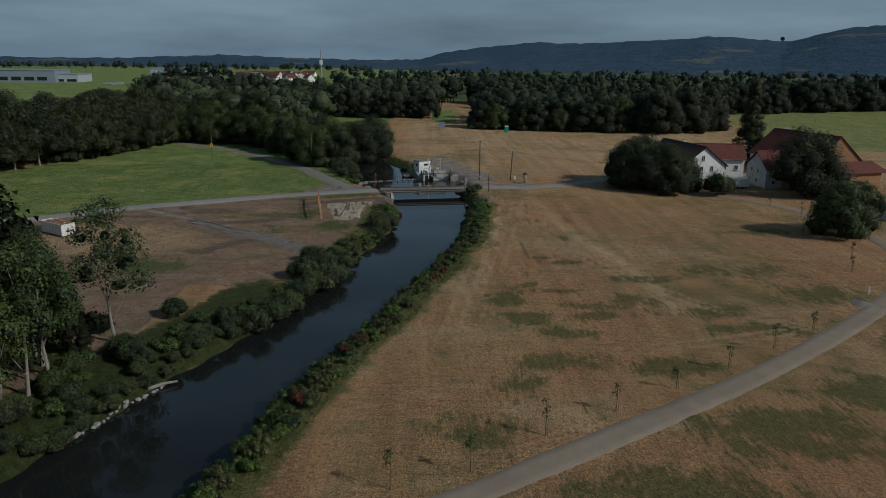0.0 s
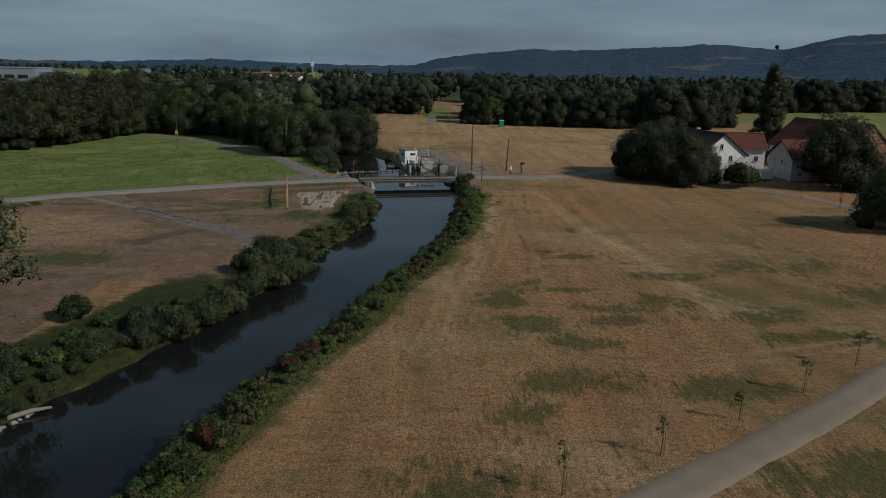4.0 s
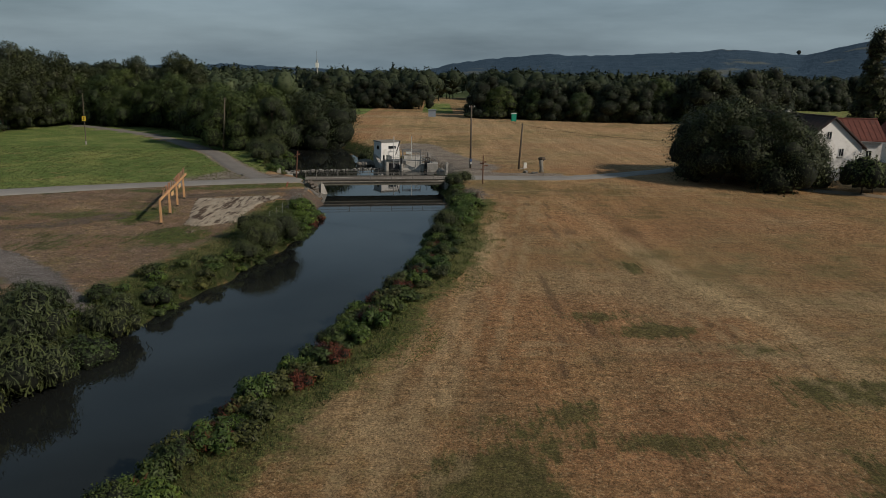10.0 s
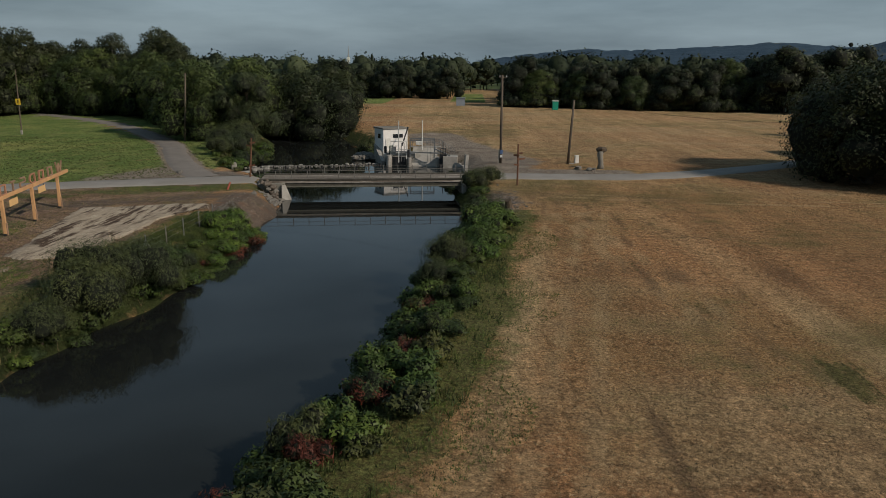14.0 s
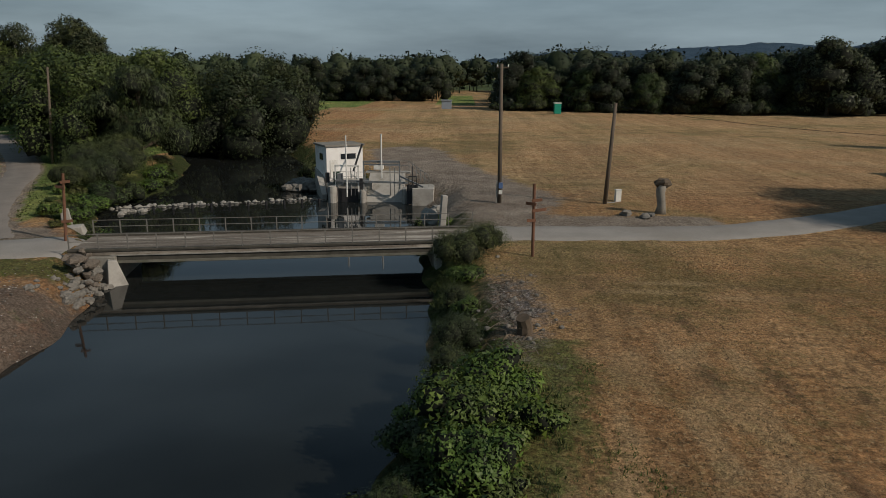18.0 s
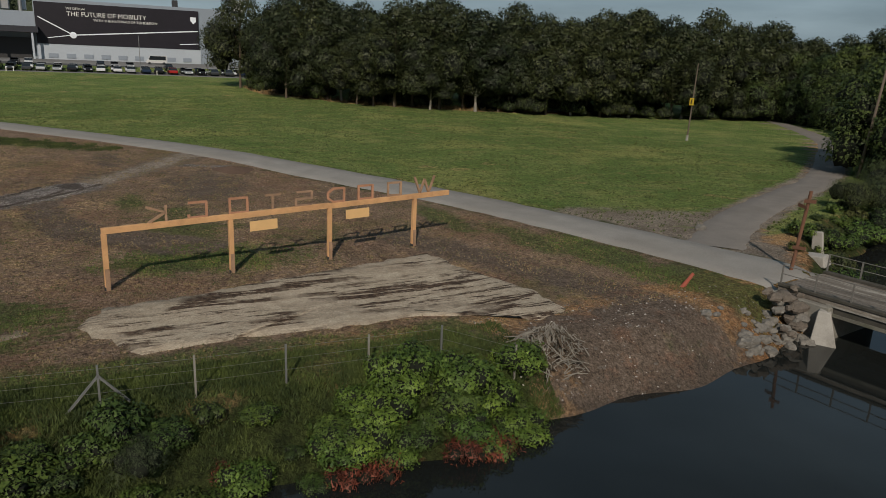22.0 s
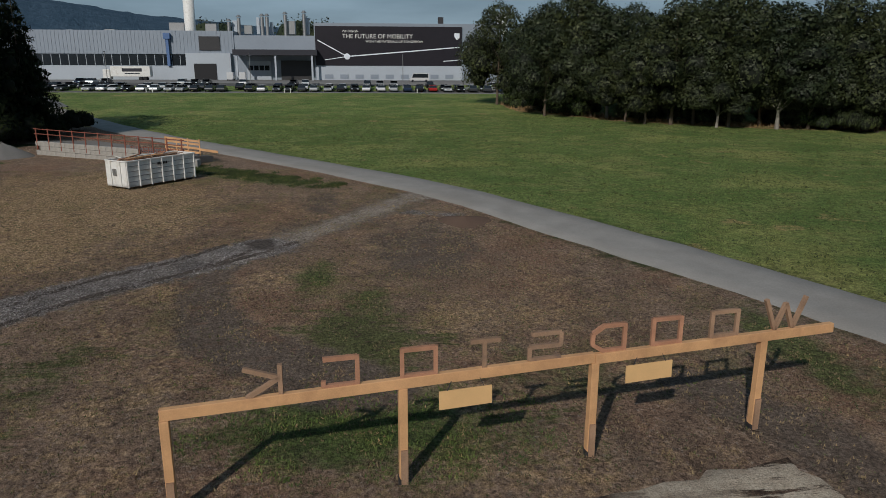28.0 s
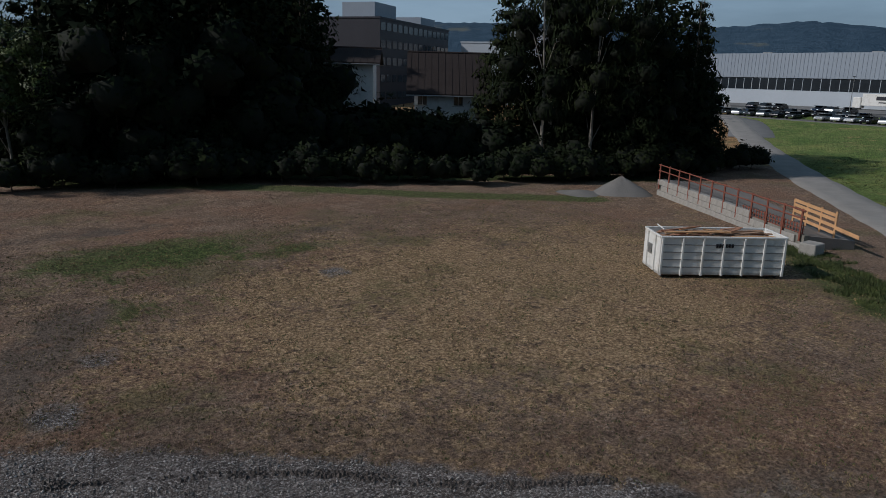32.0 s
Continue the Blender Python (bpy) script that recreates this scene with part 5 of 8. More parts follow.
far_wood("far_trees", "far woodland on the plain, haze tint in its colour", [(-130, 1060, 1500, 1000, 380, 210), (-1500, 1500, -100, 1450, 160, 150), (-330, 940, -250, 950, 8, 12)], 9, 17, 60, 1.6, 5, CANOPY_HAZED)

# ---- bridge ----
BR = pose(0.3, 167.2, 0.0, 0, 0, 9.2)


def bridge():
    ob = thing("bridge", "low concrete road bridge with thin steel railings over the river", "bridge", BR)
    g = Geo().box((0.4, 0, 0.18), (23.0, 4.0, 0.24))
    k = Mat("bridge_deck", 0.9, 0, 0.2)
    a = k.ramp(k.noise(1.0, 6, 0.72, (0.16, 2.6, 1)), (0.40, (0.065, 0.052, 0.042)), (0.5, (0.14, 0.118, 0.096)), (0.56, (0.24, 0.215, 0.18)), (0.64, (0.52, 0.49, 0.43)))
    a = k.mix(k.ramp(k.noise(0.9, 5, 0.7), (0.5, (0,)), (0.62, (0.6,))), a, (0.12, 0.10, 0.08))
    k.color(k.mix(0.3, a, k.ramp(k.noise(9, 4), (0.3, (0.13, 0.115, 0.095)), (0.7, (0.36, 0.335, 0.29)))))
    k.bump(k.noise(8, 4), 0.4, 0.03)
    part("deck", g, k.m, ob, "worn pale streaked deck", 0.02)
    for s in (-1, 1):
        part("kerb", Geo().box((0.4, s * 1.92, 0.36), (23.0, 0.28, 0.16)), EDGE_DARK, ob, bevel=0.03)
        part("drip_edge", Geo().box((0.3, s * 2.03, 0.075), (18.4, 0.06, 0.05)), STONE_PALE, ob, "pale crumbling drip edge")
        part("girder", Geo().box((0.2, s * 1.75, -0.18), (17.6, 0.45, 0.44)), EDGE_DARK, ob, "blackened mossy edge girder", 0.02)
        part("girder", Geo().box((0.2, s * 0.6, -0.18), (17.6, 0.4, 0.42)), CONCRETE_DARK, ob)
        for z in (0.86, 1.24):
            part("rail", Geo().tube((-11, s * 1.98, z), (11.8, s * 1.98, z), 0.022, n=6), METAL_PAINT, ob)
        post = Geo().box((0, 0, 0.45), (0.06, 0.06, 0.9)).mesh("post", METAL_PAINT)
        for i in range(16):
            p = part("post", post, METAL_PAINT, ob)
            p.location = (-11 + i * 1.52, s * 1.98, 0.36)
    for x, w in ((-9.9, 2.6), (9.9, 2.2)):
        part("abutment", Geo().box((x, 0, -1.2), (w, 4.6, 2.5)), CONCRETE_DARK, ob, "stained concrete abutment", 0.05)
    part("wing_wall", Geo().box((9.0, -2.7, -0.9), (0.35, 1.2, 1.7)), CONCRETE, ob, bevel=0.03)
    part("wing_block", Geo().add([(-8.9, -2.9, -1.7), (-7.9, -2.45, -1.7), (-8.2, -2.1, -1.7), (-9.2, -2.2, -1.7), (-8.9, -2.6, -0.1), (-8.5, -2.35, -0.15), (-8.6, -2.1, -0.1), (-9.0, -2.2, -0.05)], [(3, 2, 1, 0), (4, 5, 6, 7), (0, 1, 5, 4), (1, 2, 6, 5), (2, 3, 7, 6), (3, 0, 4, 7)]), CONCRETE, ob, "pale tapered concrete wing block", 0.03)
    part("girder_lip", Geo().box((0.2, -1.99, -0.3), (17.6, 0.06, 0.14)), CONCRETE_MOSS, ob, "mossy pale girder lip")


bridge()


def stones(name, label, spots, smin, smax, mat, seed, lift=0.0):
    """Loose stones as things of their own."""
    rnd = random.Random(seed)
    meshes = [Geo().blob((0, 0, 0), (1, 0.8, 0.6), seed + i, 8, 5, 0.28).mesh("stone", mat) for i in range(4)]
    for x, y in spots:
        s = rnd.uniform(smin, smax)
        o = new(name, rnd.choice(meshes))
        o.matrix_basis = Matrix.Translation((x, y, max(float(lie(x, y)), WATER - 0.1) + s * 0.22 + lift)) @ pose(0, 0, 0, rnd.uniform(-15, 15), rnd.uniform(-15, 15), rnd.uniform(0, 360)) @ Matrix.Diagonal((s, s, s, 1))
        tagged(o, label, "stone", name + "s")


rs = random.Random(8)
stones("weir_stone", "pale boulder in the low stone weir", [(-17.6 + 14.8 * t + rs.uniform(-0.3, 0.3), 184.9 + 5.2 * t + rs.uniform(-0.5, 0.7)) for t in [i / 74 for i in range(90)]], 0.10, 0.30, STONE_PALE, 1, 0.12)
stones("weir_stone", "pale boulder heaped at the end of the weir", [(-17.2 + rs.gauss(0, 1.0), 184.6 + rs.gauss(0, 0.7)) for i in range(30)], 0.12, 0.36, STONE_PALE, 21, 0.05)
stones("weir_stone", "rough boulder beside the concrete post", [(8.9 + rs.gauss(0, 0.35), 181.6 + rs.gauss(0, 0.6)) for i in range(9)], 0.3, 0.6, STONE_PALE, 22, 0.2)
stones("bank_boulder", "grey boulder on the upstream bank", [(-1.8 - rs.random() * 4.2, 194.5 + rs.random() * 4.5) for i in range(46)], 0.3, 0.75, ROCK, 2, 0.3)
stones("riprap_stone", "rough pale stone below the bridge end", [(-8.4 + rs.uniform(-1.2, 1.0), 161.0 + rs.uniform(-3.0, 2.0)) for i in range(44)], 0.12, 0.36, ROCK, 3)
stones("riprap_stone", "pale stone along the water's edge", [(-30.8 + 4.5 * t + rs.uniform(-0.3, 0.3), 55 + 11.5 * t) for t in [i / 22 for i in range(23)]], 0.15, 0.42, STONE_PALE, 4, 0.1)
stones("roadside_stone", "grey boulder beside the lane", [(23.4, 174.3), (22.3, 175.2), (24.0, 175.0), (-20.4, 168.9)], 0.3, 0.5, ROCK, 5)

for lv in range(4):
    stones("abutment_stone", "rough stone stacked against the bridge end", [(-8.5 + rs.uniform(-0.5, 0.45) - lv * 0.25, 161.6 + rs.random() * 2.6) for i in range(11)], 0.2, 0.42, ROCK_BROWN if lv % 2 else ROCK, 30 + lv, 0.1 + lv * 0.3)
# a brush heap of thin dry twigs on the bare bank
ob = thing("brush_pile", "low heap of thin dry grey twigs on the bare bank", "brush pile")
rb = random.Random(77)
for i in range(240):
    a0, r0 = rb.uniform(0, 6.28), 1.35 * rb.random() ** 0.7
    x, y = -8.5 + math.cos(a0) * r0 * 0.8, 150.2 + math.sin(a0) * r0
    a1, ln = rb.uniform(0, 6.28), rb.uniform(0.4, 1.1)
    h = 0.85 * (1 - r0 / 1.6) * rb.random() ** 0.6
    z = float(lie(x, y))
    part("twig", Geo().path([(x - math.cos(a1) * ln / 2, y - math.sin(a1) * ln / 2, z + h * 0.5), (x, y, z + h + 0.12), (x + math.cos(a1) * ln / 2, y + math.sin(a1) * ln / 2, z + h * 0.6 + rb.uniform(0, 0.25))], [0.021, 0.018, 0.010], 4), BIRCH if i % 3 else BARK, ob)
ob = thing("brush_pile", "spread of grey dead brush along the bank top", "brush pile")
for i in range(230):
    x, y = rb.gauss(13.0, 0.75), rb.uniform(150.5, 161.5)
    a1, ln, h = rb.uniform(0, 6.28), rb.uniform(0.25, 0.75), rb.uniform(0.02, 0.3)
    z = float(lie(x, y))
    part("twig", Geo().path([(x - math.cos(a1) * ln / 2, y - math.sin(a1) * ln / 2, z + 0.02), (x, y, z + h), (x + math.cos(a1) * ln / 2, y + math.sin(a1) * ln / 2, z + h * rb.uniform(0.3, 1.6))], [0.016, 0.012, 0.006], 4), TWIG if i % 2 else BARK, ob)
# a felled log at the water's edge and a dark outfall pipe
tagged(part("driftwood", Geo().path([(-27.3, 65.4, -1.3), (-26.0, 66.3, -1.15), (-24.9, 66.9, -1.2)], [0.2, 0.17, 0.1]), BIRCH), "pale bare log lying at the waterline", "log")
tagged(part("outfall_pipe", Geo().tube((6.6, 127.2, -1.25), (8.2, 127.0, -1.1), 0.35, n=14), METAL_DARK, smooth=True), "dark outfall pipe in the river bank", "pipe")
tagged(part("tree_stub", Geo().path([(13.4, 152.9, -0.2), (13.4, 152.8, 0.45), (13.3, 152.7, 0.8)], [0.34, 0.3, 0.27], 9), BARK), "cut dark tree stub on the bank", "stump")


# ---- the weir ----
def weir():
    ob = thing("weir", "concrete weir with a white control hut and sluice gates", "weir")
    hut = Matrix.Translation((-1.75, 193.0, 0)) @ Matrix.Rotation(radians(31), 4, "Z")

    def at(geo):
        geo.v = [tuple(hut @ Vector(p)) for p in geo.v]
        return geo
    w = part("hut_wall", at(Geo().box((1.85, 1.5, 0.75), (3.7, 3.0, 4.5))), PLASTER, ob, "white plastered hut wall", 0.02)
    part("hut_roof", at(Geo().box((1.85, 1.5, 3.09), (4.0, 3.3, 0.18))), CONCRETE_DARK, ob, "flat grey roof slab", 0.02)
    part("window", at(Geo().box((2.2, -0.02, 2.05), (1.5, 0.06, 0.5))), GLASS_DARK, w)
    part("window", at(Geo().box((-0.02, 1.3, 2.0), (0.06, 0.8, 0.6))), GLASS_DARK, w)
    part("door", at(Geo().box((0.75, -0.03, 0.9), (0.8, 0.08, 1.7))), WHITE_PAINT, w)
    part("platform", Geo().box((0.8, 192.0, -0.9), (4.0, 2.6, 1.9)), CONCRETE, ob, "stained concrete platform", 0.04)
    part("side_wall", Geo().add([(-3.4, 195.5, -2), (-1.6, 189.6, -2), (-1.2, 189.8, -2), (-2.8, 195.8, -2), (-3.4, 195.5, 0.8), (-1.6, 189.6, -0.9), (-1.2, 189.8, -0.9), (-2.8, 195.8, 0.8)],
         [(0, 1, 2, 3), (7, 6, 5, 4), (0, 4, 5, 1), (1, 5, 6, 2), (2, 6, 7, 3), (3, 7, 4, 0)]), CONCRETE, ob)
    for x, top, ln in ((-0.55, 0.0, 2.2), (2.15, -0.3, 2.4), (5.9, -0.2, 2.6)):
        p = Geo().box((x, 189.9 + ln / 2 - 1, -1.3 + (top + 0.2) / 2), (0.75 if x < 0 else 0.45, ln, 2.0 + top))
        p.tube((x, 188.95, -2.4), (x, 188.95, top - 0.02), 0.37 if x < 0 else 0.225, n=12)
        part("pier", p, CONCRETE, ob, "round-nosed concrete pier", smooth=False)
    part("spillway", Geo().add([(2.4, 189.2, -1.7), (5.7, 189.2, -1.7), (5.7, 192.6, 0.8), (2.4, 192.6, 0.8), (2.4, 189.2, -2.6), (5.7, 189.2, -2.6), (5.7, 192.6, -2.6), (2.4, 192.6, -2.6)],
         [(0, 1, 2, 3), (7, 6, 5, 4), (0, 4, 5, 1), (1, 5, 6, 2), (2, 6, 7, 3), (3, 7, 4, 0)]), CONCRETE, ob, "sloping pale concrete spillway")
    part("walkway", Geo().box((4.1, 192.9, 0.75), (4.2, 0.9, 0.14)), CONCRETE, ob)

    def gate_frame(x0, x1, z0, z1, y, t, mat):
        f = part("gate_frame", Geo().box(((x0 + x1) / 2, y, z1), (x1 - x0 + t, t, t * 1.3)), mat, ob, "painted steel gate frame")
        for x in (x0, x1):
            part("upright", Geo().box((x, y, (z0 + z1) / 2), (t, t, z1 - z0)), mat, f)
        return f
    gate_frame(-0.3, 1.75, -0.6, 1.75, 189.4, 0.11, WHITE_PAINT)
    f2 = gate_frame(2.25, 5.45, -0.3, 2.15, 189.3, 0.12, METAL)
    part("lifting_beam", Geo().box((3.85, 189.3, 1.9), (3.2, 0.1, 0.12)), METAL, f2)
    gate_frame(6.35, 7.0, -0.8, 1.0, 188.3, 0.07, METAL_DARK)
    part("sluice_gate", Geo().box((0.72, 189.5, -0.9), (1.9, 0.12, 1.2)), METAL_DARK, ob)
    part("sluice_gate", Geo().box((6.65, 188.4, -0.6), (0.95, 0.12, 1.7)), METAL_DARK, ob, "dark steel sluice gate")
    part("gate_motor", Geo().box((0.1, 189.5, 0.5), (0.5, 0.4, 1.1)), METAL, ob, bevel=0.03)
    part("switch_cabinet", Geo().box((-0.35, 190.3, 0.55), (0.55, 0.4, 1.1)), GREEN_PAINT, ob, "dull green switch cabinet", 0.03)
    part("walkway_beam", Geo().beam((-0.3, 189.2, 0.45), (6.2, 189.2, 0.3), 0.14, 0.16), METAL, ob)
    part("walkway_beam", Geo().beam((5.45, 189.3, 0.9), (7.6, 188.2, 0.1), 0.12, 0.14), METAL, ob)
    for gx2 in (1.1, 1.45, 4.6, 5.0):
        part("lifting_rod", Geo().tube((gx2, 189.35, -0.9), (gx2, 189.35, 1.6), 0.04, n=6), METAL, ob)
    part("ladder", Geo().beam((2.05, 189.0, -1.6), (2.05, 189.0, 0.7), 0.3, 0.05), METAL_DARK, ob)
    part("gate_motor", Geo().box((3.2, 192.7, 1.25), (0.9, 0.5, 0.5)), WHITE_PAINT, ob, bevel=0.03)
    part("control_box", Geo().box((-1.1, 189.9, 0.6), (0.35, 0.3, 0.9)), METAL_DARK, ob, bevel=0.02)
    for x, z0, z1 in ((0.75, -1.0, 4.45), (3.87, 0.7, 4.6)):
        part("mast", Geo().tube((x, 189.1, z0), (x, 189.1, z1), 0.07, 0.06, 8), WHITE_PAINT, ob, "white gauge mast")
    part("screw_spindle", Geo().tube((6.65, 188.3, 0.2), (6.65, 188.3, 1.9), 0.05, n=7), METAL_DARK, ob)
    part("brace", Geo().beam((0.9, 192.2, 0.9), (1.6, 193.4, 3.3), 0.16, 0.1), METAL_DARK, ob)
    for a, b, n in (((2.3, 193.3, 0.8), (6.0, 193.3, 0.8), 5), ((6.0, 193.2, 0.8), (8.1, 188.4, 0.1), 6), ((-0.2, 190.9, 0.05), (2.2, 190.9, 0.05), 4)):
        a, b = Vector(a), Vector(b)
        for h in (0.5, 0.95):
            part("handrail", Geo().tube(a + Vector((0, 0, h)), b + Vector((0, 0, h)), 0.024, n=5), METAL, ob)
        for i in range(n):
            p = a.lerp(b, i / (n - 1))
            part("rail_post", Geo().tube(p, p + Vector((0, 0, 0.95)), 0.025, n=5), METAL, ob)
    part("side_platform", Geo().box((7.6, 189.2, -0.95), (1.9, 2.6, 1.9)), CONCRETE, ob, "concrete side platform", 0.04)
    part("apron", Geo().box((5.9, 196.5, -0.9), (3.4, 6.0, 2.2)), CONCRETE_DARK, ob)


weir()
ob = thing("boom_line", "taut cable with small dark floats before the stone weir", "boom")
part("cable", Geo().tube((-17.4, 183.5, WATER + 0.28), (-1.2, 188.9, WATER + 0.3), 0.025, n=5), METAL_DARK, ob)
float_me = Geo().tube((0, 0, -0.2), (0, 0, 0.32), 0.12, 0.1, 8).mesh("float", BLACK)
for i in range(11):
    part("float", float_me, BLACK, ob).location = (-16.2 + i * 1.45, 183.9 + i * 0.483, WATER + 0.08)
ob = thing("concrete_pillar", "broken pale concrete pillar with a rough top beside the bridge", "pillar", pose(9.7, 172.2, 0.1, 0, 4, 12))
part("shaft", Geo().box((0, 0, 1.0), (0.42, 0.5, 2.1), taper=0.85), CONCRETE, ob, bevel=0.04)
part("rubble", Geo().blob((-0.7, 0.9, 0.3), (0.55, 0.5, 0.65), 3, 9, 6, 0.3), STONE_PALE, ob)
for x, y, s, a in ((-16.2, 174.0, (0.7, 0.3, 1.5), 20), (-14.7, 174.9, (1.5, 0.4, 0.7), 25), (-13.9, 175.5, (0.35, 0.5, 1.5), 10), (-14.0, 170.9, (1.3, 0.9, 0.6), 15)):
    tagged(part("concrete_block", Geo().box((0, 0, s[2] / 2 - 0.2), s, taper=0.8), CONCRETE, bevel=0.05), "tilted pale concrete block among weeds", "concrete block", "concrete blocks").matrix_basis = pose(x, y, float(lie(x, y)), 6, -5, a)
tagged(part("bollard", Geo().box((0, 0, 0.3), (0.28, 0.12, 0.7)), BLACK, bevel=0.02), "short dark marker post beside the lane", "marker post").matrix_basis = pose(12.1, 168.2, 0.25, 0, 0, 10)
tagged(part("traffic_marker", Geo().tube((0, 0, 0), (0.1, 0, 0.85), 0.11, 0.07, 10), MARKER_RED), "faded red plastic marker leaning on the bank", "marker post").matrix_basis = pose(-12.2, 159.6, float(lie(-12.2, 159.6)) - 0.08, -28, 8, 0)


# ---- poles and signs ----
def pole(x, y, h, r, label, lean=(0, 0), group="utility poles", arms=0, insul=True):
    ob = thing("utility_pole", label, "utility pole", Matrix.Translation((x, y, float(lie(x, y)))), group)
    top = Vector((lean[0], lean[1], h))
    part("shaft", Geo().tube((0, 0, -0.4), top, r, r * 0.72, 10), POLE_WOOD, ob, smooth=True)
    for i in range(arms):
        z = h - 0.25 - i * 0.5
        part("crossarm", Geo().beam(Vector((-0.45, 0, z)) + top * (z / h) * Vector((1, 1, 0)).length * 0, (0.45, 0, z), 0.08, 0.1), POLE_WOOD, ob)
        for sx in (-0.38, 0.38):
            part("insulator", Geo().tube((sx, 0, z + 0.05), (sx, 0, z + 0.22), 0.045, 0.03, 7), WHITE_PAINT, ob)
    return ob


pA = pole(13.8, 179.3, 10.1, 0.17, "tall dark timber utility pole with a crossarm", (-0.1, 0), arms=1)
part("meter_box", Geo().box((0.05, -0.22, 1.35), (0.3, 0.18, 0.42)), BLUE_PAINT, pA, "small blue box", 0.01)
part("notice", Geo().box((0.05, -0.22, 0.85), (0.26, 0.06, 0.3)), WHITE_PAINT, pA, "white notice plate")
part("stay_post", Geo().box((-0.22, 0, 0.7), (0.12, 0.16, 1.9)), CONCRETE, pA)
pole(21.7, 179.5, 7.4, 0.17, "dark timber pole leaning slightly beside the lane", (0.35, 0))
def cable(a, b, sag):
    a, b = Vector(a), Vector(b)
    pts = [a.lerp(b, i / 14) - Vector((0, 0, sag * 4 * (i / 14) * (1 - i / 14))) for i in range(15)]
    tagged(part("overhead_cable", Geo().path(pts, [0.016] * 15, 4), BLACK), "thin black overhead power cable between poles", "cable")


cable((13.7, 179.3, 10.0), (-31.9, 201.1, 9.9), 1.3)
cable((13.7, 179.3, 10.0), (22.0, 179.5, 7.6), 0.3)
cable((-31.9, 201.1, 9.9), (-62.2, 208.5, 9.9), 0.9)
cable((22.0, 179.5, 7.6), (60, 168, 7.0), 1.3)
pole(60, 168, 7.2, 0.16, "dark timber pole beside the farm trees")
pole(-32.8, 201.3, 10, 0.15, "weathered timber pole at the edge of the lane", (0.9, -0.2))
ob = thing("electric_cabinet", "small white service cabinet beside a pole", "cabinet", pose(22.9, 180.6, 0.35, 0, 0, 12))
part("body", Geo().box((0, 0, 0.45), (0.45, 0.3, 0.9)), WHITE_PAINT, ob, bevel=0.02)
part("lid", Geo().box((0, 0, 0.93), (0.5, 0.36, 0.06)), WHITE_PAINT, ob, bevel=0.01)
part("plinth", Geo().box((-0.9, -0.5, 0.03), (0.9, 0.25, 0.1)), CONCRETE, ob)


def fingerpost(x, y, h, lean, label, blades):
    ob = thing("fingerpost", label, "signpost", Matrix.Translation((x, y, float(lie(x, y)))), "wooden fingerposts")
    part("post", Geo().tube((0, 0, -0.3), (lean, 0, h), 0.09, 0.08, 8), POST_BROWN, ob)
    for i, (z, a, s) in enumerate(blades):
        c, q = math.cos(a), math.sin(a)
        lx = lean * z / h
        part("blade", Geo().beam((lx - c * 0.12, -0.1 - q * 0.12, z), (lx + c * s, -0.1 + q * s, z + 0.05), 0.05, 0.16), POST_BROWN if i % 2 else POST_BROWN, ob, "small wooden direction board")


fingerpost(14.85, 164.5, 4.0, -0.05, "rough timber fingerpost with four small arrow boards", ((3.1, 0.2, 0.45), (2.9, 2.8, 0.45), (2.55, 0.4, 0.75), (2.0, 3.5, 0.4)))
fingerpost(-12.2, 166.6, 4.0, 0.35, "leaning timber fingerpost beside the bridge", ((3.5, 0.3, 0.4), (3.2, 2.9, 0.5), (1.2, 0.2, 0.5)))
ob = thing("yellow_sign_pole", "thin timber pole with a yellow square sign in the meadow", "signpost", pose(-62.5, 208.5, float(lie(-62.5, 208.5))))
part("pole", Geo().tube((0, 0, -0.3), (0.3, 0, 10.2), 0.11, 0.08, 8), POLE_WOOD, ob)
sg = part("sign", Geo().box((0.16, -0.16, 5.2), (0.75, 0.05, 0.95)), YELLOW, ob, "yellow sign with a dark mark")
part("mark", Geo().box((0.2, -0.2, 5.3), (0.16, 0.02, 0.4)).box((0.12, -0.2, 5.02), (0.3, 0.02, 0.1)), BLACK, sg)
part("base", Geo().box((0, 0, 0.3), (0.25, 0.25, 0.8)), CONCRETE, ob)
ob = thing("tree_trunk_post", "pale upright dead tree trunk with a dark cap", "tree trunk", pose(24.9, 176.0, float(lie(24.9, 176)), 0, 0, 20))
part("trunk", Geo().path([(0, 0, -0.2), (0.05, 0, 0.6), (-0.12, 0, 1.5), (-0.05, 0, 2.0)], [0.46, 0.28, 0.32, 0.36], 11), BIRCH, ob, "bleached bare trunk", smooth=True)
part("cap", Geo().blob((0.0, 0, 2.15), (0.62, 0.5, 0.32), 5, 10, 5, 0.2), BARK, ob, "dark ragged cap")


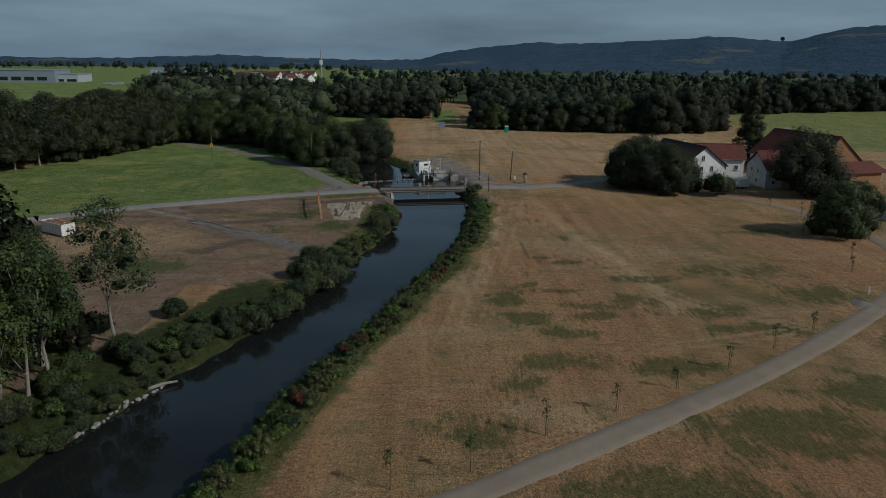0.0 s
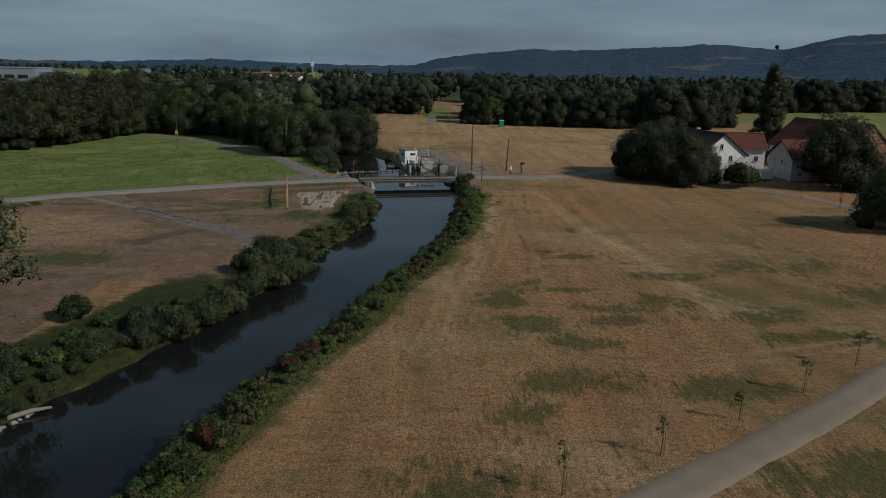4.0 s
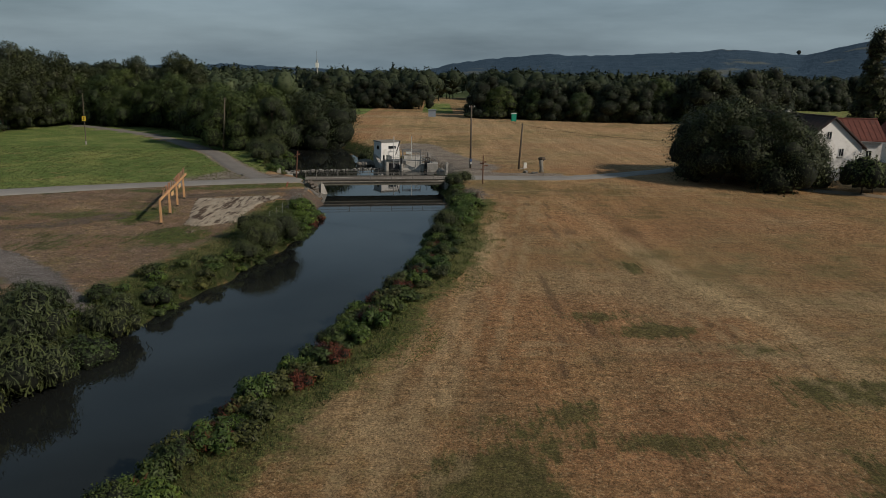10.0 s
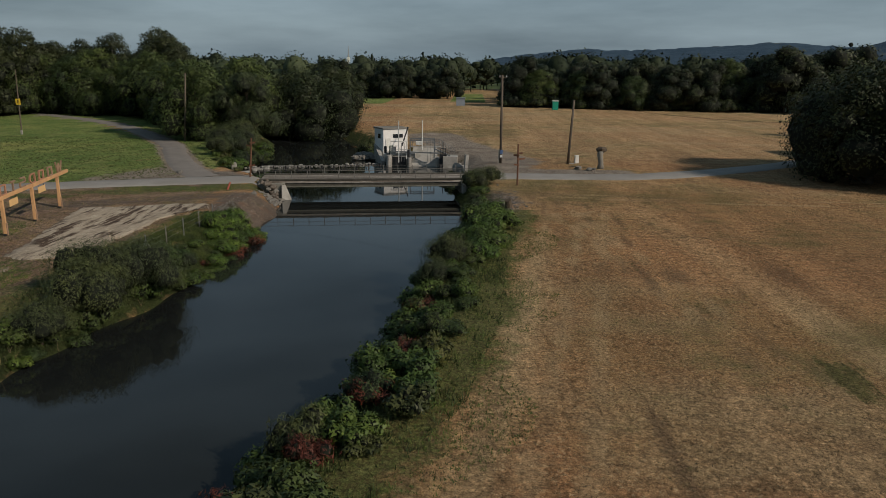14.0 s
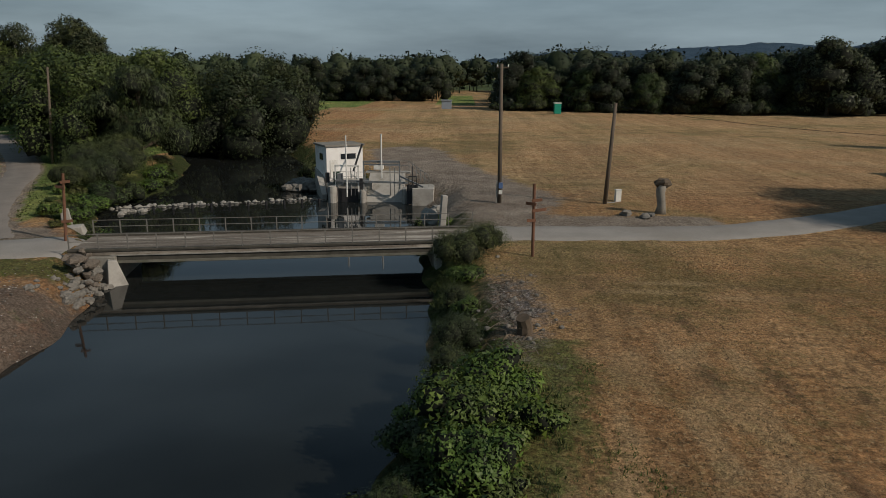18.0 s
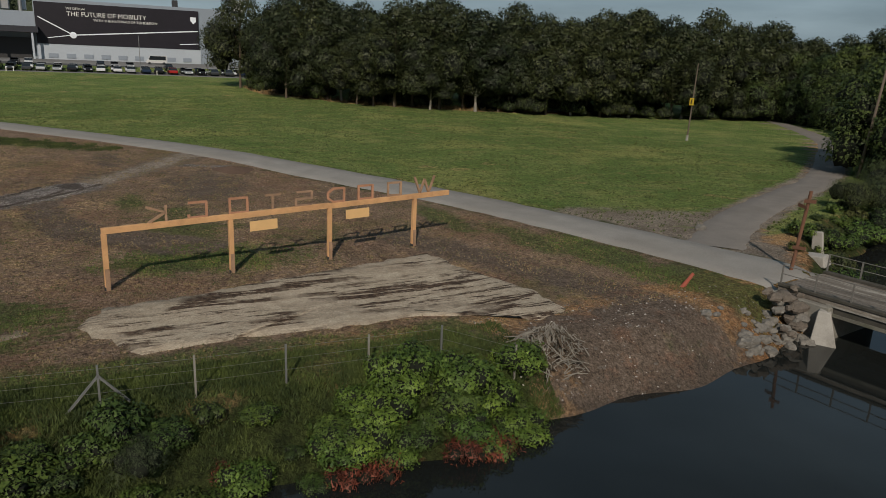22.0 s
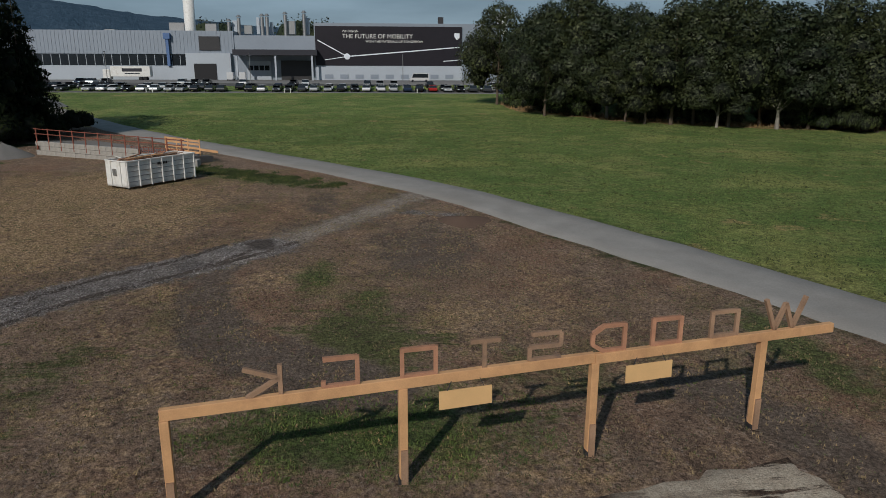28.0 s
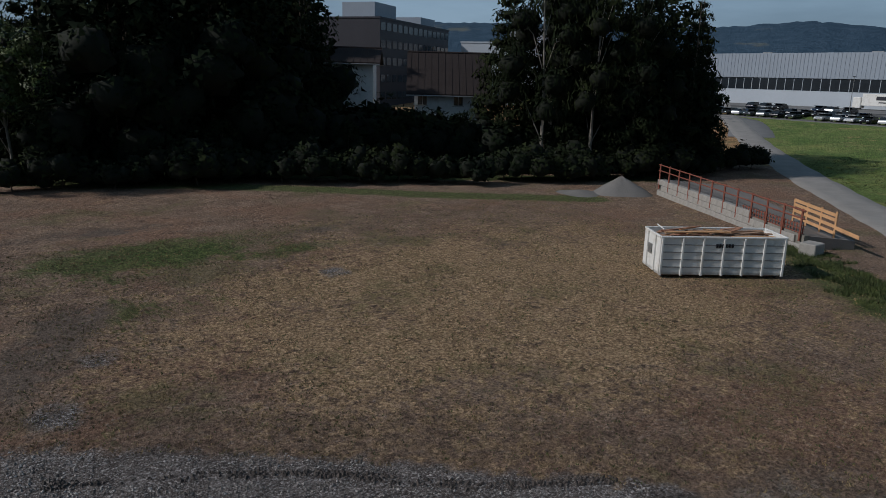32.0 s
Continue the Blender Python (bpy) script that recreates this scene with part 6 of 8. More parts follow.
# ---- timber letter gate ----
def letter_gate():
    ob = thing("letter_gate", "long fresh-timber gate with plank letters on its beam", "timber gate")
    a, b = Vector((-20.4, 136.45, 0)), Vector((-23.5, 153.4, 0))
    d = (b - a).normalized()
    n = Vector((d.y, -d.x, 0))

    def on(s, z, off=0.0):
        p = a + d * s + n * off
        return Vector((p.x, p.y, z))

    def top(s):
        return 2.28 + 0.33 * s / 17.2
    part("beam", Geo().beam(on(0, top(0) - 0.12), on(10.1, top(10.1) - 0.12), 0.16, 0.26), PLANK, ob, "long pale timber beam", 0.01)
    part("beam", Geo().beam(on(10.1, top(10.1) - 0.14, 0.03), on(17.2, top(17.2) - 0.14, 0.03), 0.16, 0.26), PLANK, ob, "long pale timber beam", 0.01)
    for s in (0.08, 5.26, 10.12, 15.03):
        p = on(s, 0)
        z = float(lie(p.x, p.y))
        po = part("post", Geo().box((p.x, p.y, (z + top(s) - 0.25) / 2), (0.2, 0.2, top(s) - 0.25 - z), math.atan2(d.y, d.x)), PLANK, ob, bevel=0.01)
        for o in (-0.13, 0.13):
            q = on(s, 0, o)
            part("batten", Geo().box((q.x, q.y, z + 0.4), (0.16, 0.05, 1.0), math.atan2(d.y, d.x)), PLANK_OLD, po)
        part("post_shoe", Geo().box((p.x, p.y, z + 0.05), (0.26, 0.26, 0.16)), METAL_DARK, po)
    strokes = {
        "K": [((0.9, 0), (0.9, 1)), ((0.9, 0.55), (0.0, 0.95)), ((0.85, 0.55), (0.05, 0.0))],
        "C": [((0.95, 0.05), (0.05, 0.05)), ((0.95, 0), (0.95, 1)), ((0.95, 0.95), (0.05, 0.95)), ((0.05, 0.05), (0.05, 0.25))],
        "O": [((0.05, 0), (0.05, 1)), ((0.95, 0), (0.95, 1)), ((0.05, 0.95), (0.95, 0.95)), ((0.05, 0.05), (0.95, 0.05))],
        "T": [((0.5, 0), (0.5, 0.95)), ((0.05, 0.95), (1.0, 0.95))],
        "S": [((0.05, 0.05), (0.95, 0.05)), ((0.95, 0.95), (0.1, 0.95)), ((0.05, 0.5), (0.95, 0.5)), ((0.05, 0.05), (0.05, 0.5)), ((0.95, 0.5), (0.95, 0.95))],
        "D": [((0.95, 0), (0.95, 1)), ((0.95, 0.95), (0.35, 0.95)), ((0.95, 0.05), (0.35, 0.05)), ((0.35, 0.95), (0.05, 0.7)), ((0.35, 0.05), (0.05, 0.3)), ((0.05, 0.7), (0.05, 0.3))],
        "W": [((0.0, 1.2), (0.28, 0.0)), ((0.28, 0.0), (0.5, 1.0)), ((0.5, 1.0), (0.72, 0.0)), ((0.72, 0.0), (1.0, 1.2))]}
    spans = (("K", 1.75, 2.62), ("C", 3.42, 4.27), ("O", 5.21, 6.09), ("T", 6.85, 7.62), ("S", 8.33, 9.23), ("D", 9.99, 10.95), ("O", 11.66, 12.53), ("O", 13.36, 14.2), ("W", 15.0, 16.25))
    for i, (ch, s0, s1) in enumerate(spans):
        g = Geo()
        for (u0, v0), (u1, v1) in strokes[ch]:
            g.beam(on(s0 + (s1 - s0) * u0, top(s0) + v0 * 0.72), on(s0 + (s1 - s0) * u1, top(s0) + v1 * 0.72), 0.1, 0.1)
        part("letter", g, LETTER_WOOD if i % 4 in (1, 2) else PLANK_OLD, ob, "plank letter " + ch + " seen from behind")
    for s0, s1 in ((6.1, 7.4), (10.95, 12.25)):
        bo = part("hanging_board", Geo().beam(on(s0, top(s0) - 0.65, 0.12), on(s1, top(s1) - 0.65, 0.12), 0.04, 0.46), BOARD, ob, "blank plywood board")
        for s in (s0 + 0.2, s1 - 0.2):
            part("cord", Geo().tube(on(s, top(s) - 0.42, 0.12), on((s0 + s1) / 2 - (0.35 if s < (s0 + s1) / 2 else -0.35), top(s) - 0.2, 0.1), 0.012, n=4), METAL_DARK, bo)


letter_gate()

# gravel apron in front of the gate
PATCH = [(-16.2, 135.4), (-12.9, 137.4), (-13.3, 140.7), (-13.0, 144), (-13.2, 147.2), (-12.2, 150.0), (-10.8, 151.2), (-11.8, 153.2), (-14.8, 153.0), (-18, 152.0), (-21.6, 151.4), (-20.6, 147.2), (-19.6, 143.1), (-18.6, 139.5), (-18.0, 136.3)]
k = Mat("raked_gravel", 0.95, 0, 0.15).world_coords()
a = k.ramp(k.noise(2.5, 5, 0.7), (0.3, (0.36, 0.30, 0.225)), (0.7, (0.56, 0.49, 0.385)))
ruts = k.noise(0.7, 8, 0.75, (1.9, 0.26, 1), radians(-9))
rutted = k.ramp(k.noise(0.28, 4, 0.6), (0.44, (0.2,)), (0.53, (1,)))
a = k.mix(k.math("MULTIPLY", rutted, k.ramp(ruts, (0.488, (0,)), (0.52, (1.0,)))), a, k.ramp(k.noise(4, 4), (0.4, (0.05, 0.034, 0.025)), (0.65, (0.13, 0.09, 0.062))))
k.color(k.mix(0.75, a, k.ramp(k.noise(16, 4, 0.8), (0.34, (0.45, 0.44, 0.42)), (0.66, (1.25, 1.22, 1.18))), "MULTIPLY"))
k.bump(k.math("ADD", k.noise(16, 4), k.math("MULTIPLY", ruts, 2.0)), 0.6, 0.06)
g = Geo()
rp = random.Random(3)
edge = []
for (ax, ay), (bx, by) in zip(PATCH, PATCH[1:] + PATCH[:1]):
    for i in range(6):
        t = i / 6
        edge.append((ax + (bx - ax) * t + rp.uniform(-0.18, 0.18), ay + (by - ay) * t + rp.uniform(-0.18, 0.18)))
cx, cy = -15.8, 144.5
ring = [[(cx + (x - cx) * f, cy + (y - cy) * f) for x, y in edge] for f in (0.0001, 0.4, 0.75, 0.97, 1.02)]
for j, rr in enumerate(ring):
    for x, y in rr:
        g.v.append((x, y, float(lie(x, y)) + (0.06 if j < 4 else -0.06)))
ne = len(edge)
for j in range(4):
    g.f += [(j * ne + i, j * ne + (i + 1) % ne, (j + 1) * ne + (i + 1) % ne, (j + 1) * ne + i) for i in range(ne)]
tagged(part("gravel_patch", g, k.m, smooth=True), "pale raked gravel apron with dark tyre ruts", "gravel", kind="structure")

# a small spill of the same gravel
k2 = k.m
g = Geo()
rp = random.Random(6)
spill = [(-16.3 + math.cos(i * 0.42) * 0.75 * rp.uniform(0.7, 1.25), 133.2 + math.sin(i * 0.42) * 1.15 * rp.uniform(0.7, 1.25)) for i in range(15)]
g.v = [(-16.3, 133.2, float(lie(-16.3, 133.2)) + 0.035)] + [(x, y, float(lie(x, y)) - 0.02) for x, y in spill]
g.f = [(0, i + 1, (i + 1) % 15 + 1) for i in range(15)]
tagged(part("gravel_spill", g, k2), "small pale gravel spill in the grass", "gravel", kind="structure")

# thin fence above the bank
ob = thing("wire_fence", "thin grey wire fence along the river bank", "fence")
fp = [(-9.7, 131.0), (-9.4, 133.6), (-9.1, 136.2), (-8.9, 138.6), (-8.8, 141.1), (-8.7, 143.6), (-8.6, 146.0), (-7.8, 148.3)]
for i, (x, y) in enumerate(fp):
    z = float(lie(x, y))
    part("post", Geo().box((x, y, z + 0.6), (0.055, 0.055, 1.3)), CONCRETE_DARK if i % 2 else METAL, ob)
for s in (-1, 1):
    part("brace", Geo().beam((-9.1, 136.2, 0.95), (-9.1, 136.2 + s * 1.05, -0.3), 0.06, 0.06), METAL, ob)
for h in (0.45, 0.8, 1.15):
    for (ax, ay), (bx, by) in zip(fp[:-1], fp[1:]):
        part("wire", Geo().tube((ax, ay, float(lie(ax, ay)) + h), (bx, by, float(lie(bx, by)) + h), 0.006, n=3, caps=False), METAL, ob)


# ---- the skip container ----
def container():
    ob = thing("skip_container", "open white ribbed steel skip full of scrap timber", "container", pose(-64.4, 122.9, float(lie(-64.4, 122.9)), 0, 0, 146))
    L, W, H = 6.6, 2.35, 1.95
    z0 = 0.2
    part("floor", Geo().box((0, 0, z0 + 0.06), (L, W, 0.12)), WHITE_PAINT, ob)
    for s in (-1, 1):
        sp = part("side_panel", Geo().box((0, s * (W / 2 - 0.03), z0 + H / 2), (L, 0.06, H)), WHITE_PAINT, ob)
        for i in range(7):
            part("rib", Geo().box((-L / 2 + 0.1 + i * (L - 0.2) / 6, s * (W / 2 + 0.03), z0 + H / 2 - 0.05), (0.11, 0.08, H)), WHITE_PAINT, sp, bevel=0.015)
        for j in range(1, 5):
            part("groove", Geo().box((0, s * (W / 2 + 0.012), z0 + H * j / 5), (L - 0.1, 0.03, 0.05)), METAL, sp)
        part("top_rail", Geo().box((0, s * W / 2, z0 + H), (L + 0.05, 0.12, 0.1)), WHITE_PAINT, sp, bevel=0.02)
    for s in (-1, 1):
        ep = part("end_panel", Geo().box((s * (L / 2 - 0.03), 0, z0 + H / 2), (0.06, W - 0.13, H)), WHITE_PAINT, ob)
        part("end_rail", Geo().box((s * L / 2, 0, z0 + H), (0.12, W - 0.14, 0.1)), WHITE_PAINT, ep, bevel=0.02)
        for y in (-0.55, 0.55):
            part("end_rib", Geo().box((s * (L / 2 + 0.04), y, z0 + H / 2), (0.08, 0.1, H - 0.1)), WHITE_PAINT, ep)
        part("latch", Geo().box((s * (L / 2 + 0.08), 0.1, z0 + 1.1), (0.06, 0.35, 0.5)), METAL, ep)
        for y in (-0.8, 0.8):
            part("roller", Geo().tube((s * (L / 2 - 0.3), y - 0.12, 0.11), (s * (L / 2 - 0.3), y + 0.12, 0.11), 0.12, n=10), METAL_DARK, ob)
    for i in range(6):
        part("name_bar", Geo().box((0.42 - 0.16 * i, -(W / 2 + 0.04), z0 + H - 0.42), (0.12, 0.02, 0.19)), BLACK, ob)
    rnd = random.Random(4)
    for i in range(46):
        x, y, ln = rnd.uniform(-2.4, 2.4), rnd.uniform(-0.85, 0.85), rnd.uniform(1.0, 2.8)
        a = rnd.uniform(-0.45, 0.45)
        z = z0 + H - 0.1 + rnd.uniform(-0.2, 0.28)
        c, q = math.cos(a) * ln / 2, math.sin(a) * min(ln / 2, 0.8)
        x = max(-3.0 + abs(c), min(3.0 - abs(c), x))
        y = max(-1.05 + abs(q), min(1.05 - abs(q), y))
        part("scrap_plank", Geo().beam((x - c, y - q, z), (x + c, y + q, z + rnd.uniform(-0.12, 0.16)), rnd.uniform(0.1, 0.25), 0.04), rnd.choice((PLANK_OLD, PLANK, LETTER_WOOD, PLANK_OLD)), ob)
    part("scrap_sheet", Geo().box((-2.7, 0.3, z0 + H + 0.12), (0.45, 0.6, 0.05), m=pose(-2.7, 0.3, z0 + H + 0.12, 20, 35, 30)), WHITE_PAINT, ob, "pale scrap sheet")
    part("filler", Geo().box((0, 0, z0 + H / 2 - 0.2), (L - 0.2, W - 0.2, H - 0.3)), PLANK_OLD, ob)


container()

# ---- ramp with block wall and railings ----
WA, WB = Vector((-84.5, 105.0, 0)), Vector((-74.2, 123.0, 0))
wd = (WB - WA).normalized()
wn2 = Vector((-wd.y, wd.x, 0))
ob = thing("ramp", "gravel ramp held by a grey block wall with rusty railings", "ramp")
g = Geo()
zt = [(0, 1.55), (1, 0.95)]
pl = [WA + wn2 * 0.3, WB + wn2 * 0.3, WB + wn2 * 3.4, WA + wn2 * 7.0]
tz = [1.35, 0.85, 0.55, 0.75]
g.add([(p.x, p.y, -0.3) for p in pl] + [(p.x, p.y, z) for p, z in zip(pl, tz)], [(3, 2, 1, 0), (4, 5, 6, 7), (0, 1, 5, 4), (1, 2, 6, 5), (2, 3, 7, 6), (3, 0, 4, 7)])
part("fill", g, GRAVEL, ob, "pinkish grey gravel fill")
wall_len = (WB - WA).length
blk = [Geo().box((0, 0, 0), (1.46, 0.42, 0.46)).mesh("block", CONCRETE, 0.02)]
wp = part("block_wall", Geo().beam(WA + wn2 * 0.1 + Vector((0, 0, 0.45)), WB + wn2 * 0.1 + Vector((0, 0, 0.3)), 0.3, 1.2), CONCRETE_DARK, ob)
for row in range(3):
    for i in range(14):
        s = (i + 0.5 + (row % 2) * 0.5) * 1.48
        if s > wall_len - 0.5 or (row == 2 and s > wall_len * 0.72):
            continue
        p = WA + wd * s + Vector((0, 0, 0.18 + row * 0.48 - 0.12 * s / wall_len))
        o = part("block", blk[0], CONCRETE, wp)
        o.matrix_basis = Matrix.Translation(p) @ Matrix.Rotation(math.atan2(wd.y, wd.x), 4, "Z")
for i in range(12):
    s = 0.3 + i * (wall_len - 0.6) / 11
    p = WA + wd * s - wn2 * 0.18
    part("railing_post", Geo().beam((p.x, p.y, 0.5), (p.x, p.y, 2.75 - 0.25 * i / 11), 0.1, 0.1), RUST, ob)
for z in (2.15, 2.65):
    a, b = WA - wn2 * 0.18, WB - wn2 * 0.18
    part("railing", Geo().tube((a.x, a.y, z), (b.x, b.y, z - 0.25), 0.045, n=6), RUST, ob)
fa, fb = WB - wd * 5.2 + wn2 * 2.6, WB - wd * 0.4 + wn2 * 2.2
for j, z in enumerate((1.1, 1.5, 1.9, 2.2)):
    part("plank_rail", Geo().beam((fa.x, fa.y, z), (fb.x, fb.y, z - 0.15), 0.05, 0.2), PLANK, ob, "orange timber plank")
for i in range(4):
    p = fa.lerp(fb, i / 3)
    part("plank_post", Geo().beam((p.x, p.y, 0.3), (p.x, p.y, 2.3), 0.1, 0.1), PLANK, ob)
for i in range(22):
    p = WB - wd * (0.3 + i * 0.32) + wn2 * 0.0
    part("mesh_bar", Geo().beam((p.x, p.y, 0.75), (p.x, p.y, 1.55), 0.05, 0.05), RUST, ob)
for z in (0.95, 1.2, 1.45):
    a, b = WB - wd * 7.2, WB - wd * 0.2
    part("mesh_rail", Geo().tube((a.x, a.y, z), (b.x, b.y, z), 0.03, n=5), RUST, ob)
part("end_plank", Geo().beam((fb.x, fb.y, 1.3), (fb.x + 1.4, fb.y + 2.0, 1.2), 0.05, 0.22), PLANK, ob)
part("concrete_foot", Geo().box((WB.x + 0.7, WB.y + 0.8, 0.3), (1.2, 1.0, 0.8)), CONCRETE, ob, bevel=0.05)


def heap(name, label, x, y, r, h, mat, seed):
    rng = np.random.RandomState(seed)
    g = Geo()
    n, m = 30, 9
    for j in range(m):
        f = j / (m - 1)
        for i in range(n):
            a = 2 * math.pi * i / n
            q = r * f * (1 + 0.12 * math.sin(a * 3 + seed) + 0.05 * rng.rand())
            px, py = x + q * math.cos(a), y + q * math.sin(a)
            g.v.append((px, py, float(lie(px, py)) - 0.05 + h * max(0, 1 - f) ** 0.9 * (1 + 0.12 * rng.rand())))
    for j in range(m - 1):
        g.f += [(j * n + i, j * n + (i + 1) % n, (j + 1) * n + (i + 1) % n, (j + 1) * n + i) for i in range(n)]
    return tagged(part(name, g, mat, smooth=True), label, "heap")


GREY_GRIT = paving("grey_grit", (0.19, 0.18, 0.165), (0.14, 0.13, 0.115))
heap("gravel_heap", "pale grey gravel heap at the end of the ramp", -82.2, 102.6, 2.6, 1.5, GREY_GRIT, 2)
heap("gravel_heap", "low spread of pale gravel beside the heap", -78.6, 101.0, 2.2, 0.35, GREY_GRIT, 5)
stones("rubble_stone", "grey rubble stone on the bare bank", [(-8.3 + rs.gauss(0, 1.0), 150.6 + rs.gauss(0, 1.2)) for i in range(40)] + [(-8.0 + rs.gauss(0, 1.2), 156 + rs.gauss(0, 2.2)) for i in range(22)], 0.03, 0.09, ROCK_BROWN, 17)
stones("rubble_stone", "grey rubble stone beside the bank shrubs", [(13.2 + rs.gauss(0, 0.9), 156 + rs.gauss(0, 3.0)) for i in range(70)], 0.05, 0.15, ROCK, 18)
heap("spoil_mound", "brown earth spoil at the edge of the lane", -49.6, 146.4, 1.8, 0.35, paving("brown_earth", (0.13, 0.085, 0.06), (0.10, 0.07, 0.05)), 8)


# saplings along the path
def sapling(x, y, h, seed):
    rnd = random.Random(seed)
    ob = thing("sapling", "young staked sapling beside the footpath", "sapling", pose(x, y, float(lie(x, y))), "saplings along the path")
    part("stem", Geo().path([(0, 0, -0.1), (0.04, 0, h * 0.5), (0, 0.05, h)], [0.035, 0.028, 0.012], 5), BARK, ob)
    part("stake", Geo().tube((0.25, 0.1, -0.1), (0.25, 0.1, 1.5), 0.035, n=6), PLANK_OLD, ob)
    blobs = [(rnd.uniform(-0.25, 0.25), rnd.uniform(-0.25, 0.25), h * rnd.uniform(0.6, 0.98), 0.32, 0.35) for i in range(4)]
    part("crown", leaf_mesh("crown", blobs, 130, 0.09, LEAF, seed, core=0), LEAF, ob)


for i, (x, y) in enumerate(((24.2, 62.7), (17.2, 58.2), (10.1, 53.9), (31.1, 67.1), (38.2, 72.1), (45.1, 77), (3.5, 48.6), (-2.5, 46.4), (75, 150.1), (76, 138.9), (64, 101), (68, 108))):
    sapling(x, y, 2.4 + (i * 7 % 5) * 0.2, 200 + i)
tagged(part("white_post", Geo().tube((60.2, 90.6, 0), (60.2, 90.6, 1.2), 0.1, n=8), WHITE_PAINT), "short white marker post on the field", "marker post")
heap("stone_heap", "low grey stone heap on the field", 57, 86.8, 1.6, 0.4, GREY_GRIT, 9)


# ---- grasses ----
def grass(name, label, n, sample, h, w, mat, seed, blades=3):
    """Many small tufts of bent blades as one mass."""
    rng = np.random.RandomState(seed)
    P = sample(rng, n)
    x, y = P[:, 0], P[:, 1]
    z = lie(x, y) - 0.02
    V, F = [], []
    for b in range(blades):
        a = rng.uniform(0, 6.28, len(x))
        s = rng.uniform(0.5, 1.3, len(x))
        ox, oy = rng.normal(scale=w * 0.6, size=len(x)), rng.normal(scale=w * 0.6, size=len(x))
        bx_, by_ = np.cos(a) * w * s * 0.5, np.sin(a) * w * s * 0.5
        lx, ly = rng.normal(scale=0.45, size=len(x)) * h * s, rng.normal(scale=0.45, size=len(x)) * h * s
        V.append(np.stack([np.stack([x + ox - bx_, y + oy - by_, z], 1), np.stack([x + ox + bx_, y + oy + by_, z], 1), np.stack([x + ox + lx, y + oy + ly, z + h * s], 1)], 1))
    V = np.concatenate(V).reshape(-1, 3)
    me = bpy.data.meshes.new(name)
    me.from_pydata(V.tolist(), [], np.arange(len(V)).reshape(-1, 3).tolist())
    me.materials.append(mat)
    return tagged(new(name, me), label, "grass", kind="stuff")


def on_box(x0, x1, y0, y1, ok=lambda x, y: np.ones(len(x), bool), clump=0.06):
    def sample(rng, n):
        x, y = rng.uniform(x0, x1, n), rng.uniform(y0, y1, n)
        keep = ok(x, y) & (np.sin(x * 1.3 + np.sin(y * 0.7) * 2) * np.sin(y * 1.1 + np.sin(x * 0.5) * 2) > rng.uniform(-1, 0.5, n))
        return np.stack([x, y], 1)[keep]
    return sample


STRAW_G = leafy("straw_blades", (0.14, 0.095, 0.05), (0.36, 0.27, 0.15), 0.8)
GREEN_G = leafy("grass_blades", (0.035, 0.05, 0.015), (0.13, 0.15, 0.045), 0.7)
BRIGHT_G = leafy("bright_blades", (0.05, 0.085, 0.02), (0.14, 0.19, 0.05), 0.7)
WEED_G = leafy("weed_blades", (0.03, 0.045, 0.012), (0.115, 0.145, 0.04), 0.7)
yard = on_box(-72, -11, 100, 160, lambda x, y: (river_gap(x, y) > 3) & (near_line(x, y, ROAD) > 2.6) & (near_line(x, y, GRIT) > 1.6) & (y < np.interp(x, [p[0] for p in ROAD], [p[1] for p in ROAD])) & ~inside(x, y, PATCH))
grass("dry_grass", "short dry grass tufts on the bare yard", 80000, yard, 0.08, 0.055, STRAW_G, 1)
grass("green_grass", "short green weeds in the yard", 40000, yard, 0.075, 0.045, GREEN_G, 2)
def pebbles(name, label, n, sample, smin, smax, mat, seed):
    """Loose small stones lying on the ground as one mass."""
    rng = np.random.RandomState(seed)
    P = sample(rng, n)
    c = np.stack([P[:, 0], P[:, 1], lie(P[:, 0], P[:, 1]) + 0.012], 1)
    r = rng.uniform(smin, smax, (len(c), 1))
    a = rng.uniform(0, 6.28, len(c))
    u, v = np.stack([np.cos(a), np.sin(a), 0 * a], 1), np.stack([-np.sin(a), np.cos(a), 0 * a], 1)
    up = np.array([0, 0, 1.0])
    V = np.stack([c + u * r, c + v * r * 0.8, c - u * r * 1.1, c - v * r * 0.7, c + up * r * 0.8 + u * r * 0.2], 1).reshape(-1, 3)
    k0 = 5 * np.arange(len(c))[:, None, None]
    F = (k0 + np.array([[0, 1, 4], [1, 2, 4], [2, 3, 4], [3, 0, 4]])[None]).reshape(-1, 3)
    me = bpy.data.meshes.new(name)
    me.from_pydata(V.tolist(), [], F.tolist())
    me.materials.append(mat)
    return tagged(new(name, me), label, "gravel", kind="stuff")


k = Mat("loose_gravel", 0.9, 0, 0.2)
k.color(k.ramp(k.island(), (0.0, (0.10, 0.088, 0.078)), (0.6, (0.25, 0.228, 0.205)), (1.0, (0.50, 0.47, 0.43))))
pebbles("track_gravel", "loose grey crushed gravel on the yard track", 45000, on_box(-50, -24, 116, 140, lambda x, y: (near_line(x, y, GRIT) < 1.5 + 0.35 * np.sin(x * 2.1) * np.sin(y * 1.7)) & (np.hypot((x + 44.8) / 1.3, (y - 134.5) / 0.9) > 1) & np.all([near_line(x, y, bend(q)) > 0.24 for q in RUTS], 0)), 0.02, 0.055, k.m, 61)
MUD = Mat("wet_mud", 0.6, 0, 0.3)
MUD.color(MUD.ramp(MUD.island(), (0.0, (0.035, 0.028, 0.023)), (1.0, (0.085, 0.068, 0.055))))
